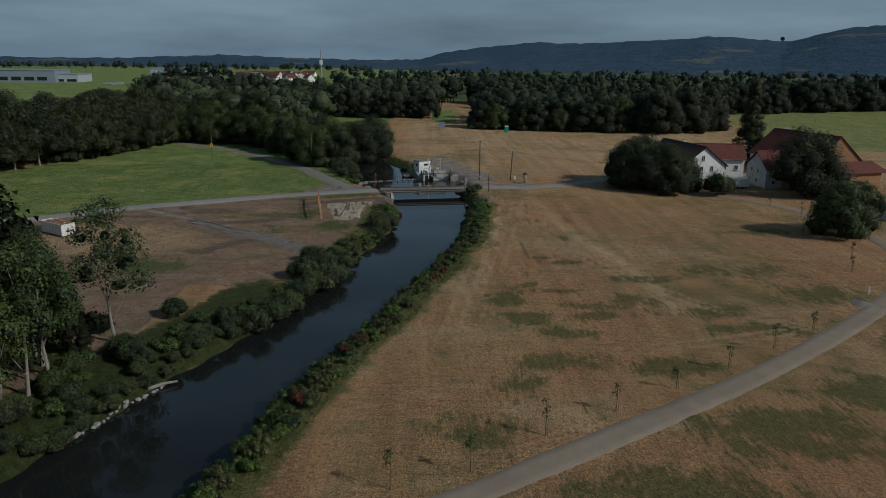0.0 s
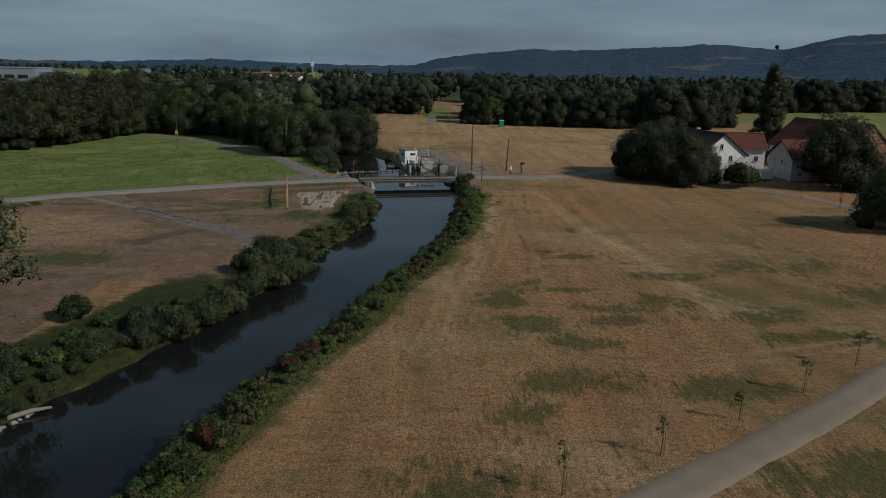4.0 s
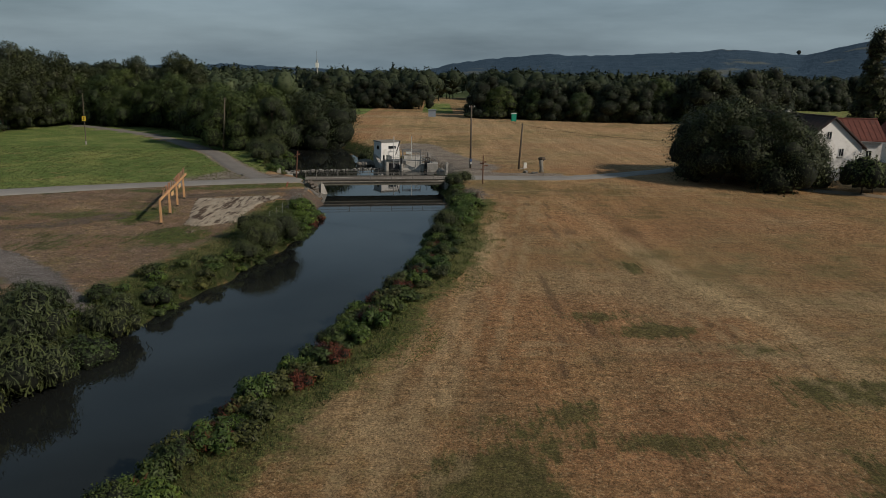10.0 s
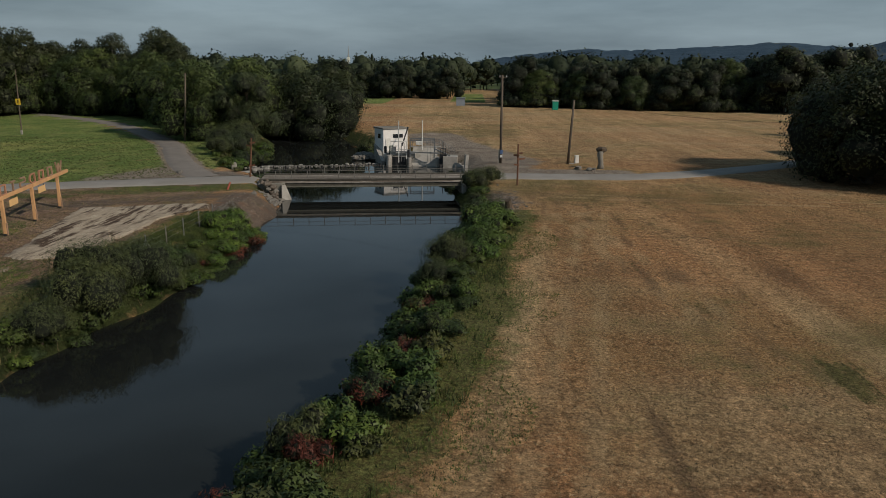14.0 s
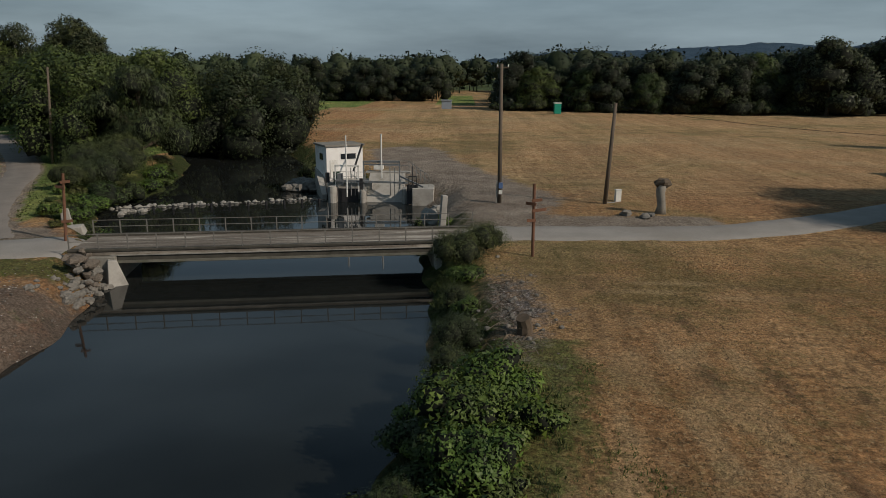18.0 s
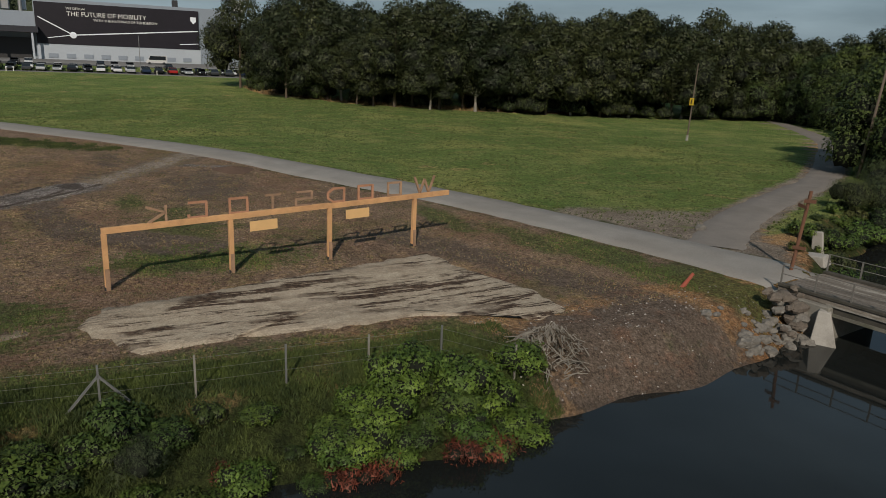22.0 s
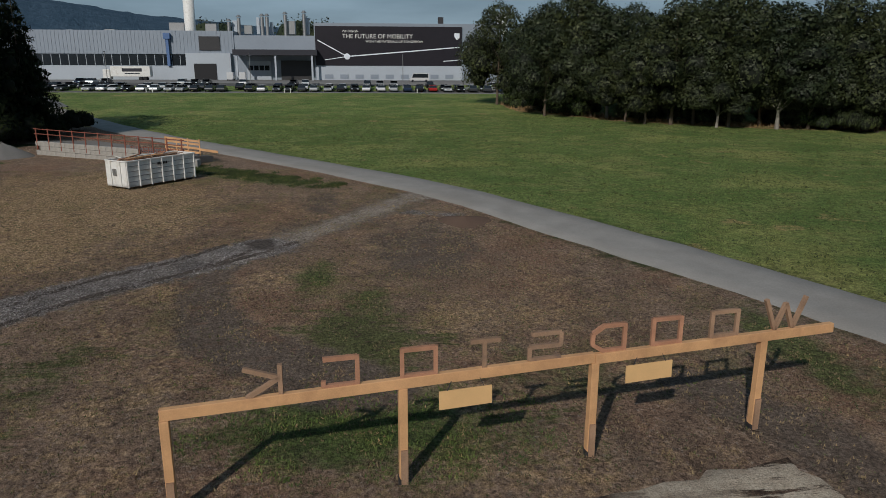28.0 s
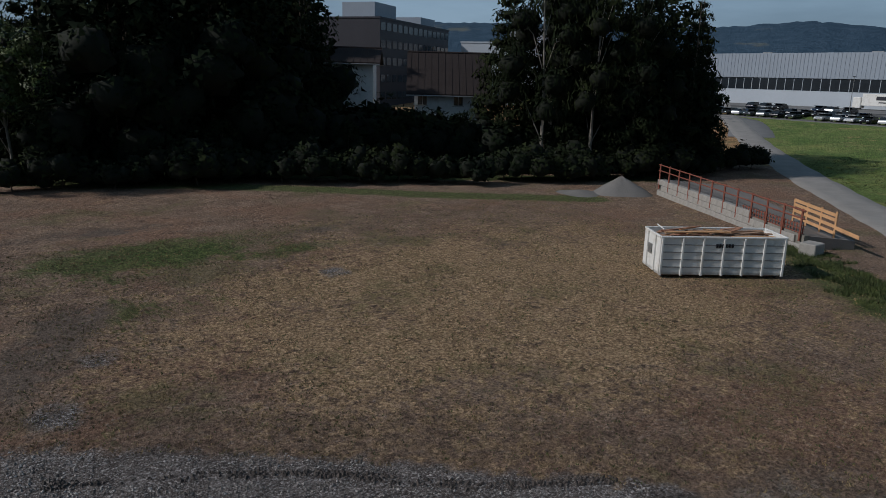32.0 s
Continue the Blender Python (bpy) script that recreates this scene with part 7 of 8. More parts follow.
pebbles("rut_mud", "dark churned mud in the tyre ruts of the track", 60000, on_box(-46, -31, 123, 138, lambda x, y: np.min([near_line(x, y, bend(q)) for q in RUTS], 0) < 0.16 + 0.07 * np.sin(x * 3.1) * np.sin(y * 2.3)), 0.03, 0.08, MUD.m, 63)
pebbles("bank_rubble", "small pale stones on the bare river bank", 900, on_box(-12, -5.5, 148.5, 162, lambda x, y: (river_gap(x, y) > 0.1) & (near_line(x, y, ROAD) > 2.6)), 0.02, 0.06, k.m, 62)
field = on_box(4, 60, 66, 166, lambda x, y: (river_gap(x, y) > 4))
grass("stubble", "dry mown stubble and hay on the field", 170000, field, 0.05, 0.045, STRAW_G, 3)
grass("bank_weeds", "rank green weeds and nettles on the river banks", 200000, on_box(-40, 16, 44, 168, lambda x, y: (river_gap(x, y) > 0.1) & (river_gap(x, y) < 4.6) & ~((x < 0) & (y > 130)) & ~((x > 11) & (y > 148))), 0.24, 0.04, WEED_G, 5)
grass("reeds", "dry reddish weeds along the waterline", 7000, on_box(-32, 14, 50, 168, lambda x, y: (river_gap(x, y) > 0.0) & (river_gap(x, y) < 1.6) & (y < 148)), 0.5, 0.03, STRAW_G, 6)
grass("meadow_grass", "thick green meadow grass", 60000, on_box(-130, -18, 100, 205, lambda x, y: (near_line(x, y, ROAD) > 2.4) & (near_line(x, y, LANE) > 1.9) & (river_gap(x, y) > 3) & (y > np.interp(x, [p[0] for p in ROAD], [p[1] for p in ROAD]))), 0.12, 0.12, GREEN_G, 7)
grass("verge_grass", "dry brown verge under the wood", 9000, on_box(-150, -92, 160, 250, lambda x, y: near_line(x, y, [(-106, 240), (-110, 220), (-113, 200), (-123, 181), (-138, 169), (-150, 168)]) < 3.2), 0.6, 0.2, STRAW_G, 8)
strip_line = [(-75, 121.8), (-68, 129.6), (-62, 137)]
grass("verge_weeds", "tall bright green grass between the skip and the lane", 60000, on_box(-78, -60, 118, 140, lambda x, y: (near_line(x, y, strip_line) < 1.5 + 1.1 * np.sin(x * 1.9 + y * 0.7) * np.sin(y * 1.7 - x)) & (near_line(x, y, ROAD) > 2.4)), 0.2, 0.04, GREEN_G, 11)
grass("bank_verge", "short green grass along the foot of the bank bushes", 60000, on_box(0, 18, 84, 150, lambda x, y: (river_gap(x, y) > 2.5) & (river_gap(x, y) < 6.2 + np.sin(y * 0.5)) & (x > 4)), 0.1, 0.035, BRIGHT_G, 12)
grass("gate_grass", "green grass round the timber gate", 50000, on_box(-32, -9, 128, 162, lambda x, y: (river_gap(x, y) > 3) & ~inside(x, y, PATCH) & (near_line(x, y, ROAD) > 2.3) & (np.minimum(np.minimum(np.hypot((x + 24) / 2.6, (y - 141) / 5), np.hypot((x + 17) / 3, (y - 131) / 4)), np.minimum(np.hypot((x + 17) / 5, (y - 159.6) / 1.6), np.hypot((x + 10.8) / 1.6, (y - 139) / 9))) < 1.1)), 0.1, 0.035, BRIGHT_G, 13)
grass("bank_weeds", "rank weeds on the slope below the wire fence", 60000, on_box(-12.5, -5.8, 131, 149.5, lambda x, y: (river_gap(x, y) > 0.1) & (river_gap(x, y) < 4.5)), 0.14, 0.035, WEED_G, 14)

# ---- farm ----


def window(parent, m, w, h, glass=GLASS_DARK, frame_mat=WHITE_PAINT, bars=1):
    """A window with frame, panes and sill set in a wall; m looks along -Y."""
    g = Geo().box((0, -0.03, h / 2 + 0.04), (w + 0.12, 0.08, 0.09)).box((0, -0.03, -h / 2 - 0.04), (w + 0.12, 0.08, 0.09)).box((-w / 2 - 0.02, -0.03, 0), (0.09, 0.08, h)).box((w / 2 + 0.02, -0.03, 0), (0.09, 0.08, h))
    for b in range(bars):
        g.box((-w / 2 + w * (b + 1) / (bars + 1), -0.03, 0), (0.06, 0.07, h))
    f = part("window", g, frame_mat, parent)
    f.matrix_basis = m
    part("pane", Geo().box((0, -0.01, 0), (w, 0.03, h)), glass, f)
    part("sill", Geo().box((0, -0.1, -h / 2 - 0.1), (w + 0.3, 0.2, 0.06)), CONCRETE, f)
    return f


def gabled(name, label, cat, m, w, d, eave, ridge, wall_mat, roof_mat, wins=(), doors=(), over=0.5, clad=None, chimney=None):
    """A gabled house: gable front towards -Y, ridge along Y. wins: (face, u, z, w, h)."""
    ob = thing(name, label, cat, m)
    wl_ = part("wall", Geo().extrude([(-w / 2, -0.6), (w / 2, -0.6), (w / 2, eave), (0, ridge), (-w / 2, eave)], (0, -d / 2, 0), (0, d / 2, 0)), wall_mat, ob)
    sl = (ridge - eave) / (w / 2)
    for s in (-1, 1):
        x1, z1 = s * (w / 2 + over), eave - over * sl
        g = Geo()
        y0, y1 = -d / 2 - over, d / 2 + over
        vs = [(0, y0, ridge + 0.05), (x1, y0, z1 + 0.05), (x1, y1, z1 + 0.05), (0, y1, ridge + 0.05)]
        g.add(vs + [(x, y, z + 0.2) for x, y, z in vs], [(0, 1, 2, 3) if s < 0 else (3, 2, 1, 0), (7, 6, 5, 4) if s < 0 else (4, 5, 6, 7), (0, 4, 5, 1), (1, 5, 6, 2), (2, 6, 7, 3), (3, 7, 4, 0)])
        rf = part("roof", g, roof_mat, ob)
        n = int((y1 - y0) / 0.9)
        rib = Geo().beam((0, 0, ridge + 0.27), (x1, 0, z1 + 0.27), 0.12, 0.06).mesh("rib", roof_mat)
        for i in range(n):
            part("rib", rib, roof_mat, rf).location = (0, y0 + 0.5 + i * 0.9, 0)
        part("gutter", Geo().tube((x1, y0, z1 + 0.02), (x1, y1, z1 + 0.02), 0.09, n=6), METAL, rf)
    part("ridge_cap", Geo().tube((0, -d / 2 - over, ridge + 0.24), (0, d / 2 + over, ridge + 0.24), 0.16, n=8), roof_mat, ob)
    if clad:
        part("gable_cladding", Geo().extrude([(-w / 2 + 0.1, eave - 0.2), (w / 2 - 0.1, eave - 0.2), (w / 2 - 0.1, eave), (0, ridge - 0.2), (-w / 2 + 0.1, eave)], (0, -d / 2 - 0.08, 0), (0, -d / 2, 0)), clad, ob, "vertical brown timber gable cladding")
        for i in range(int(w / 0.5)):
            x = -w / 2 + 0.3 + i * 0.5
            zt_ = ridge - 0.3 - abs(x) * sl
            if zt_ > eave + 0.2:
                part("batten", Geo().box((x, -d / 2 - 0.1, (eave - 0.2 + zt_) / 2), (0.08, 0.06, zt_ - eave + 0.2)), clad, ob)
    faces = {"f": (0, lambda u: (u, -d / 2)), "l": (-90, lambda u: (-w / 2, u)), "r": (90, lambda u: (w / 2, u)), "b": (180, lambda u: (u, d / 2))}
    for fc, u, z, ww, hh in wins:
        a, fn = faces[fc]
        x, y = fn(u)
        window(wl_, pose(x, y, z, 0, 0, a), ww, hh)
    for fc, u, ww, hh, mat in doors:
        a, fn = faces[fc]
        x, y = fn(u)
        dr = part("door", Geo().box((0, -0.04, hh / 2), (ww, 0.1, hh)), mat, wl_)
        dr.matrix_basis = pose(x, y, 0, 0, 0, a)
        part("lintel", Geo().box((0, -0.05, hh + 0.08), (ww + 0.3, 0.14, 0.16)), mat, dr)
    if chimney:
        cxx, cyy = chimney
        zc = ridge - abs(cxx) * sl
        ch = part("chimney", Geo().box((cxx, cyy, zc + 0.5), (0.7, 0.7, 1.8)), PLASTER_OLD, ob)
        part("chimney_cap", Geo().box((cxx, cyy, zc + 1.43), (0.85, 0.85, 0.1)), CONCRETE_DARK, ch)
    return ob


gabled("farmhouse", "white plastered farmhouse with a dark tiled gable roof", "house", pose(66.7, 182.2, 0.2, 0, 0, 12.5), 12, 19, 5.2, 9.6, PLASTER, ROOF_DARK,
       [("f", u, z, 0.85, 1.15) for u, z in ((-3.6, 1.6), (-0.6, 1.6), (2.8, 1.6), (-3.4, 4.4), (-0.6, 4.4), (2.2, 4.4), (-0.4, 7.0))] + [("r", u, 2.2, 0.85, 1.1) for u in (-6, -2, 2, 6)], [("f", 4.4, 1.0, 2.1, PLANK_OLD)], chimney=(1.0, 2))
gabled("farm_wing", "low white farm wing with a red tiled roof", "house", pose(78, 188, 0.2, 0, 0, 84), 8.0, 12, 5.6, 8.6, PLASTER, ROOF_TILE, [("l", u, 3.2, 0.9, 1.1) for u in (-4, -1, 2, 5)])
gabled("old_stable", "long old stable with flaking white plaster and a red roof", "barn", pose(91.2, 175.6, 0.2, 0, 0, -86), 9.4, 16.4, 5.0, 8.4, PLASTER_OLD, ROOF_TILE,
       [("f", u, z, 0.7, 0.9) for u, z in ((-2.8, 1.5), (0.4, 1.5), (-2.2, 3.9), (0.8, 3.9))] + [("r", u, z, 0.75, 0.9) for u, z in ((-6.2, 1.5), (-5.6, 3.9), (1.4, 1.6), (4.8, 1.6), (3.2, 3.9), (6.6, 3.8))], [("r", -3.2, 1.7, 2.2, PLANK), ("r", -1.2, 0.9, 2.0, PLANK_OLD)])
BROWN_BOARD = worn("brown_boards", (0.36, 0.20, 0.10), 0.3, 1.5, 0.85, bump=0.3)
gabled("barn", "large barn with a broad red tiled roof and boarded gable", "barn", pose(103.8, 192.4, 0.2, 0, 0, 16), 15.5, 23, 5.2, 11.4, PLASTER, ROOF_TILE,
       [("l", u, 2.0, 0.9, 1.0) for u in (-7, -3, 2, 7)] + [("b", u, 2, 0.9, 1.0) for u in (-4, 0, 4)], [("l", -9, 2.6, 3.0, PLANK_OLD), ("f", -4, 2.0, 2.4, PLANK)], clad=BROWN_BOARD)
ob = thing("lean_to", "timber lean-to shed under a low red roof", "shed", pose(109.4, 177.6, 0.2, 0, 0, 16))
part("wall", Geo().box((0, 0, 1.6), (13, 5, 3.6)), BROWN_BOARD, ob)
for i in range(24):
    part("board", Geo().box((-6.2 + i * 0.53, -2.53, 1.6), (0.44, 0.05, 3.4)), BROWN_BOARD, ob)
part("roof", Geo().add([(-8, -3.4, 3.2), (8, -3.4, 3.2), (8, 2.4, 5.2), (-8, 2.4, 5.2), (-8, -3.4, 3.4), (8, -3.4, 3.4), (8, 2.4, 5.4), (-8, 2.4, 5.4)], [(3, 2, 1, 0), (4, 5, 6, 7), (0, 1, 5, 4), (1, 2, 6, 5), (2, 3, 7, 6), (3, 0, 4, 7)]), ROOF_TILE, ob)
ob = thing("white_trailer", "small white box trailer beside the farmhouse", "trailer", pose(77.2, 171.4, 0.1, 0, 0, 6))
part("box", Geo().box((0, 0, 1.4), (4.6, 2.2, 2.0)), WHITE_PAINT, ob, bevel=0.05)
part("chassis", Geo().box((0, 0, 0.4), (4.8, 1.8, 0.16)), METAL_DARK, ob)
for x in (-0.6, 0.6):
    for y in (-0.95, 0.95):
        part("wheel", Geo().tube((x, y - 0.1, 0.32), (x, y + 0.1, 0.32), 0.32, n=12), BLACK, ob)
ob = thing("site_cabin", "grey and white site cabin at the field edge", "cabin", pose(90.5, 137.0, 0.1, 0, 0, -25))
part("body", Geo().box((0, 0, 1.4), (6, 2.5, 2.6)), CLAD_GREY, ob, bevel=0.05)
part("roof", Geo().box((0, 0, 2.78), (6.2, 2.7, 0.14)), WHITE_PAINT, ob)
for x in (-1.8, 0.2, 2.0):
    part("window", Geo().box((x, -1.27, 1.7), (1.0, 0.05, 0.9)), GLASS_DARK, ob)

# ---- factory ----
fac = thing("factory", "long light grey factory hall with ribbed cladding and window bands", "factory")
FX, FZ = -229.0, 4.0


def facade(name, y0, y1, z0, z1, mat, depth=30, x=FX, label="", parent=None):
    return part(name, Geo().box((x - depth / 2, (y0 + y1) / 2, (z0 + z1) / 2), (depth, y1 - y0, z1 - z0)), mat, parent or fac, label)


facade("hall_wall", -62, 86.5, FZ - 2, 11.6, CLAD_LIGHT)
up = facade("hall_cladding", -62, 98, 11.9, 18.6, CLAD_GREY, 30.5, FX + 0.3, "ribbed grey upper cladding")
rib = Geo().box((0, 0, 0), (0.04, 0.4, 6.6)).mesh("rib", CLAD_GREY)
for i in range(148):
    o = part("rib", rib, CLAD_GREY, up)
    o.location = (FX + 0.36, -60 + i * 1.07, 15.25)
band = part("window_band", Geo().box((FX + 0.02, 12, 10.2), (0.12, 147, 3.1)), GLASS_DARK, fac, "dark strip window band")
for i in range(60):
    part("mullion", Geo().box((FX + 0.12, -60 + i * 2.45, 10.2), (0.14, 0.14, 3.1)), CLAD_LIGHT, band)
part("plinth", Geo().box((FX + 0.35, 12, 6.2), (0.5, 148, 4.6)), CLAD_LIGHT, fac, "white lower wall")
facade("hall_wall", 86.5, 122, FZ - 2, 17.4, CLAD_GREY)
facade("gate_block", 84, 97, FZ - 1, 12.2, CLAD_LIGHT, 32, FX + 1.5, "white gate block")
# solid black panel: the shade inside the gate, given as colour
part("gate_opening", Geo().box((FX + 1.5, 89.5, 6.6), (0.3, 6.5, 5.2)), BLACK, fac)
part("louvre", Geo().box((FX + 0.5, 91, 15.0), (0.3, 6, 4)), METAL_DARK, fac)
cano = part("loading_canopy", Geo().box((FX + 4, 111, 12.4), (9, 24, 1.6)), CLAD_DARK, fac, "dark loading canopy")
for y in (100, 111, 121.5):
    part("canopy_post", Geo().box((FX + 8, y, 8), (0.5, 0.5, 7.6)), CLAD_LIGHT, cano)
part("loading_door", Geo().box((FX + 0.3, 105, 7.2), (0.5, 7, 5.5)), CLAD_LIGHT, fac)
part("loading_door", Geo().box((FX + 0.3, 116, 7.2), (0.5, 9, 6.0)), METAL_DARK, fac)
for i in range(4):
    part("door_window", Geo().box((FX + 0.62, 102.6 + i * 1.6, 8), (0.1, 1.3, 1.4)), GLASS_DARK, fac)
facade("office_block", 122, 178, FZ - 2, 20.9, CLAD_GREY, 34, FX + 4)
facade("office_plinth", 122.3, 166, FZ - 1, 8.8, CLAD_LIGHT, 34, FX + 4.3, "white base wall")
for i in range(9):
    part("base_panel", Geo().box((FX + 4.4, 126 + i * 4.5, 5.6), (0.1, 2.4, 1.2)), CLAD_GREY, fac)
rooft = [(90, 3.4, 3), (97, 1.6, 4), (101, 2.4, 2.6), (104, 1.0, 5), (108, 1.0, 3.6), (114, 2.6, 4), (119, 1.2, 5), (80, 4.5, 3.2), (60, 3, 1.2), (30, 3, 1.2), (48, 2, 1.0), (-5, 3, 1.2)]
for y, w, h in rooft:
    part("roof_unit", Geo().box((FX - 9, y, 18 + h / 2), (w, w, h)), METAL if w > 2 else CLAD_LIGHT, fac, bevel=0.1)
for y, h in ((98.5, 5.2), (105.5, 5.6), (107, 5.6), (112.5, 6.2), (118.2, 6.6), (95.5, 4)):
    part("flue", Geo().tube((FX - 7, y, 17), (FX - 7, y, 17.5 + h), 0.55, n=10), METAL, fac)
    part("flue_cap", Geo().tube((FX - 7, y, 17.7 + h), (FX - 7, y, 18.4 + h), 0.9, 0.3, n=10), METAL, fac)
part("silo", Geo().tube((FX - 5, 84.5, 10), (FX - 5, 84.5, 29), 1.6, n=20), WHITE_PAINT, fac, "tall white cylindrical silo", smooth=True)
part("silo_cap", Geo().tube((FX - 5, 84.5, 29), (FX - 5, 84.5, 29.8), 1.6, 0.5, n=20), WHITE_PAINT, fac)
part("tank", Geo().tube((FX - 16, 181, 18), (FX - 16, 181, 25), 2.0, n=18), WHITE_PAINT, fac, "white roof tank", smooth=True)
part("vent", Geo().box((FX - 4, 160, 22), (1.6, 1.6, 2.4)), METAL_DARK, fac)
part("duct", Geo().box((FX + 1, 79, 13), (0.7, 0.8, 9)).box((FX + 1, 79, 17), (1.4, 1.8, 1.6)), BLUE_PAINT, fac, "blue filter duct")

bbd = thing("billboard", "huge dark wall banner with white lettering and light streaks", "banner")
bx = FX + 4.35
part("banner", Geo().box((bx, 144.0, 14.4), (0.2, 43.4, 11.2)), BILLBOARD, bbd)


def words(body, y, z, size, parent, name="lettering"):
    c = bpy.data.curves.new(name, "FONT")
    c.body, c.size, c.align_x, c.extrude = body, size, "LEFT", 0.02
    tmp = bpy.data.objects.new(name, c)
    scene.collection.objects.link(tmp)
    me = bpy.data.meshes.new_from_object(tmp.evaluated_get(bpy.context.evaluated_depsgraph_get()))
    bpy.data.objects.remove(tmp)
    me.materials.clear()
    me.materials.append(WHITE_PAINT)
    o = part(name, me, WHITE_PAINT, parent)
    o.matrix_basis = pose(bx + 0.14, y, z, 90, 0, 90)
    return o


words("WE DESIGN", 130.2, 18.3, 0.9, bbd)
words("THE FUTURE OF MOBILITY", 130.2, 16.6, 1.75, bbd)
words("WITH THE MATERIALS OF TOMORROW", 137.0, 15.4, 0.95, bbd)
STREAK = worn("pale_print", (0.75, 0.8, 0.85), 0.1, 1, 0.6, bump=0)
part("streak", Geo().beam((bx + 0.13, 123.0, 16.0), (bx + 0.13, 131.5, 11.4), 0.02, 0.28), STREAK, bbd)
part("streak", Geo().beam((bx + 0.13, 125.0, 10.4), (bx + 0.13, 131.5, 11.4), 0.02, 0.2), STREAK, bbd)
part("streak", Geo().beam((bx + 0.13, 131.5, 11.4), (bx + 0.13, 165.4, 14.2), 0.02, 0.3), STREAK, bbd)
part("streak", Geo().beam((bx + 0.13, 160, 10.1), (bx + 0.13, 165.4, 10.5), 0.02, 0.2), STREAK, bbd)
part("star", Geo().tube((bx + 0.12, 131.5, 11.4), (bx + 0.18, 131.5, 11.4), 0.9, 0.5, 12), STREAK, bbd)
part("emblem", Geo().add([(bx + 0.15, y, z) for y, z in ((163.4, 18.2), (165.0, 18.2), (165.0, 16.9), (164.2, 16.2), (163.4, 17.2))], [(0, 1, 2, 3, 4)]), STREAK, bbd)

# parking, kerb and cars
strip("parking", [(-199, -30), (-198, 20), (-197, 60), (-196, 100), (-193, 140), (-188, 178)], 19, TARMAC, 0.06, "dark car park in front of the factory", "car park")
strip("loading_yard", [(-216, -30), (-216, 20), (-216, 60), (-216, 100), (-214, 140), (-210, 178)], 24, TARMAC_PALE, 0.05, "grey asphalt loading yard before the factory", "yard")
strip("road_fork", [(-142, 81), (-160, 70), (-176, 58), (-186, 40), (-189, 10)], 7.0, TARMAC_PALE, 0.045, "grey asphalt road bending to the car park", "road")
strip("street", [(-189.5, -20), (-189, 20), (-188, 60), (-187, 100), (-183.5, 140), (-178, 178)], 4.5, TARMAC_PALE, 0.05, "grey asphalt street along the car park", "street")


def make_car(name, label, paint, L=4.3, H=1.45, van=False):
    ob = thing(name, label, "car")
    if van:
        prof = [(-L / 2, 0.35), (L / 2, 0.35), (L / 2, 0.95), (L / 2 - 0.5, 1.15), (L / 2 - 1.1, H), (-L / 2 + 0.05, H)]
        cab = [(L / 2 - 0.62, 1.15), (L / 2 - 1.05, H - 0.12), (-L / 2 + 0.3, H - 0.12), (-L / 2 + 0.3, 1.15)]
    else:
        prof = [(-L / 2, 0.35), (L / 2, 0.35), (L / 2, 0.7), (L / 2 - 0.3, 0.82), (L / 2 - 1.1, 0.92), (-L / 2 + 0.15, 0.95), (-L / 2, 0.75)]
        cab = [(L / 2 - 1.15, 0.9), (L / 2 - 1.85, H - 0.05), (-L / 2 + 0.9, H - 0.05), (-L / 2 + 0.25, 0.92)]
    part("body", Geo().extrude([(z, h) for z, h in [(0, 0)]] and [(-0.87, 0)] * 0 or [(u, w) for u, w in prof], (0, -0.87, 0), (0, 0.87, 0)), paint, ob, bevel=0.04)
    part("cabin", Geo().extrude([(u, w) for u, w in cab], (0, -0.78 if not van else -0.88, 0), (0, 0.78 if not van else 0.88, 0)), GLASS_DARK, ob)
    if not van:
        part("roof", Geo().box((-0.45, 0, H - 0.02), (L - 2.7, 1.5, 0.07)), paint, ob, bevel=0.02)
    for x in (-L / 2 + 0.8, L / 2 - 0.8):
        for y in (-0.78, 0.78):
            part("wheel", Geo().tube((-x, y - 0.1, 0.31), (-x, y + 0.1, 0.31), 0.31, n=10), BLACK, ob)
    for y in (-0.62, 0.62):
        part("headlight", Geo().box((-L / 2 - 0.01, y, 0.68), (0.04, 0.34, 0.14)), STREAK, ob)
    return Stock(ob)


def paint(name, c):
    return worn(name, c, 0.06, 1, 0.25, 0.3, 0, spec=0.5)


CARS = [make_car("car", "dark grey parked hatchback car", paint("paint_grey", (0.06, 0.065, 0.07))), make_car("car", "shiny black parked saloon car", paint("paint_black", (0.015, 0.015, 0.018)), 4.5),
        make_car("car", "silver parked estate car", paint("paint_silver", (0.42, 0.44, 0.45)), 4.5, 1.5), make_car("car", "dark blue parked family car", paint("paint_blue", (0.025, 0.04, 0.08))),
        make_car("car", "small white parked hatchback car", paint("paint_white", (0.72, 0.73, 0.74)), 4.2, 1.5), make_car("car", "red parked compact car", paint("paint_red", (0.42, 0.03, 0.025)), 3.9)]
VAN = make_car("van", "white parked delivery van", paint("paint_van", (0.75, 0.75, 0.74)), 5.4, 2.3, True)
rc = random.Random(21)
for row, dx in enumerate((-5.6, 1.2, 6.4)):
    for i in range(52):
        y = 8 + i * 3.25 + rc.uniform(-0.3, 0.3)
        if rc.random() < (0.55, 0.2, 0.1)[row]:
            continue
        x = float(np.interp(y, [20, 60, 100, 140, 178], [-198, -197, -196, -193, -188])) + dx
        c = rc.choice([0, 0, 1, 1, 2, 2, 3, 4, 4, 1, 0])
        if row == 2 and i == 45:
            c = 5
        CARS[c].at(x, y, 1.12, rc.choice((0, math.pi)) + rc.uniform(-0.05, 0.05), z=float(lie(x, y)) + 0.06, group="parked cars")
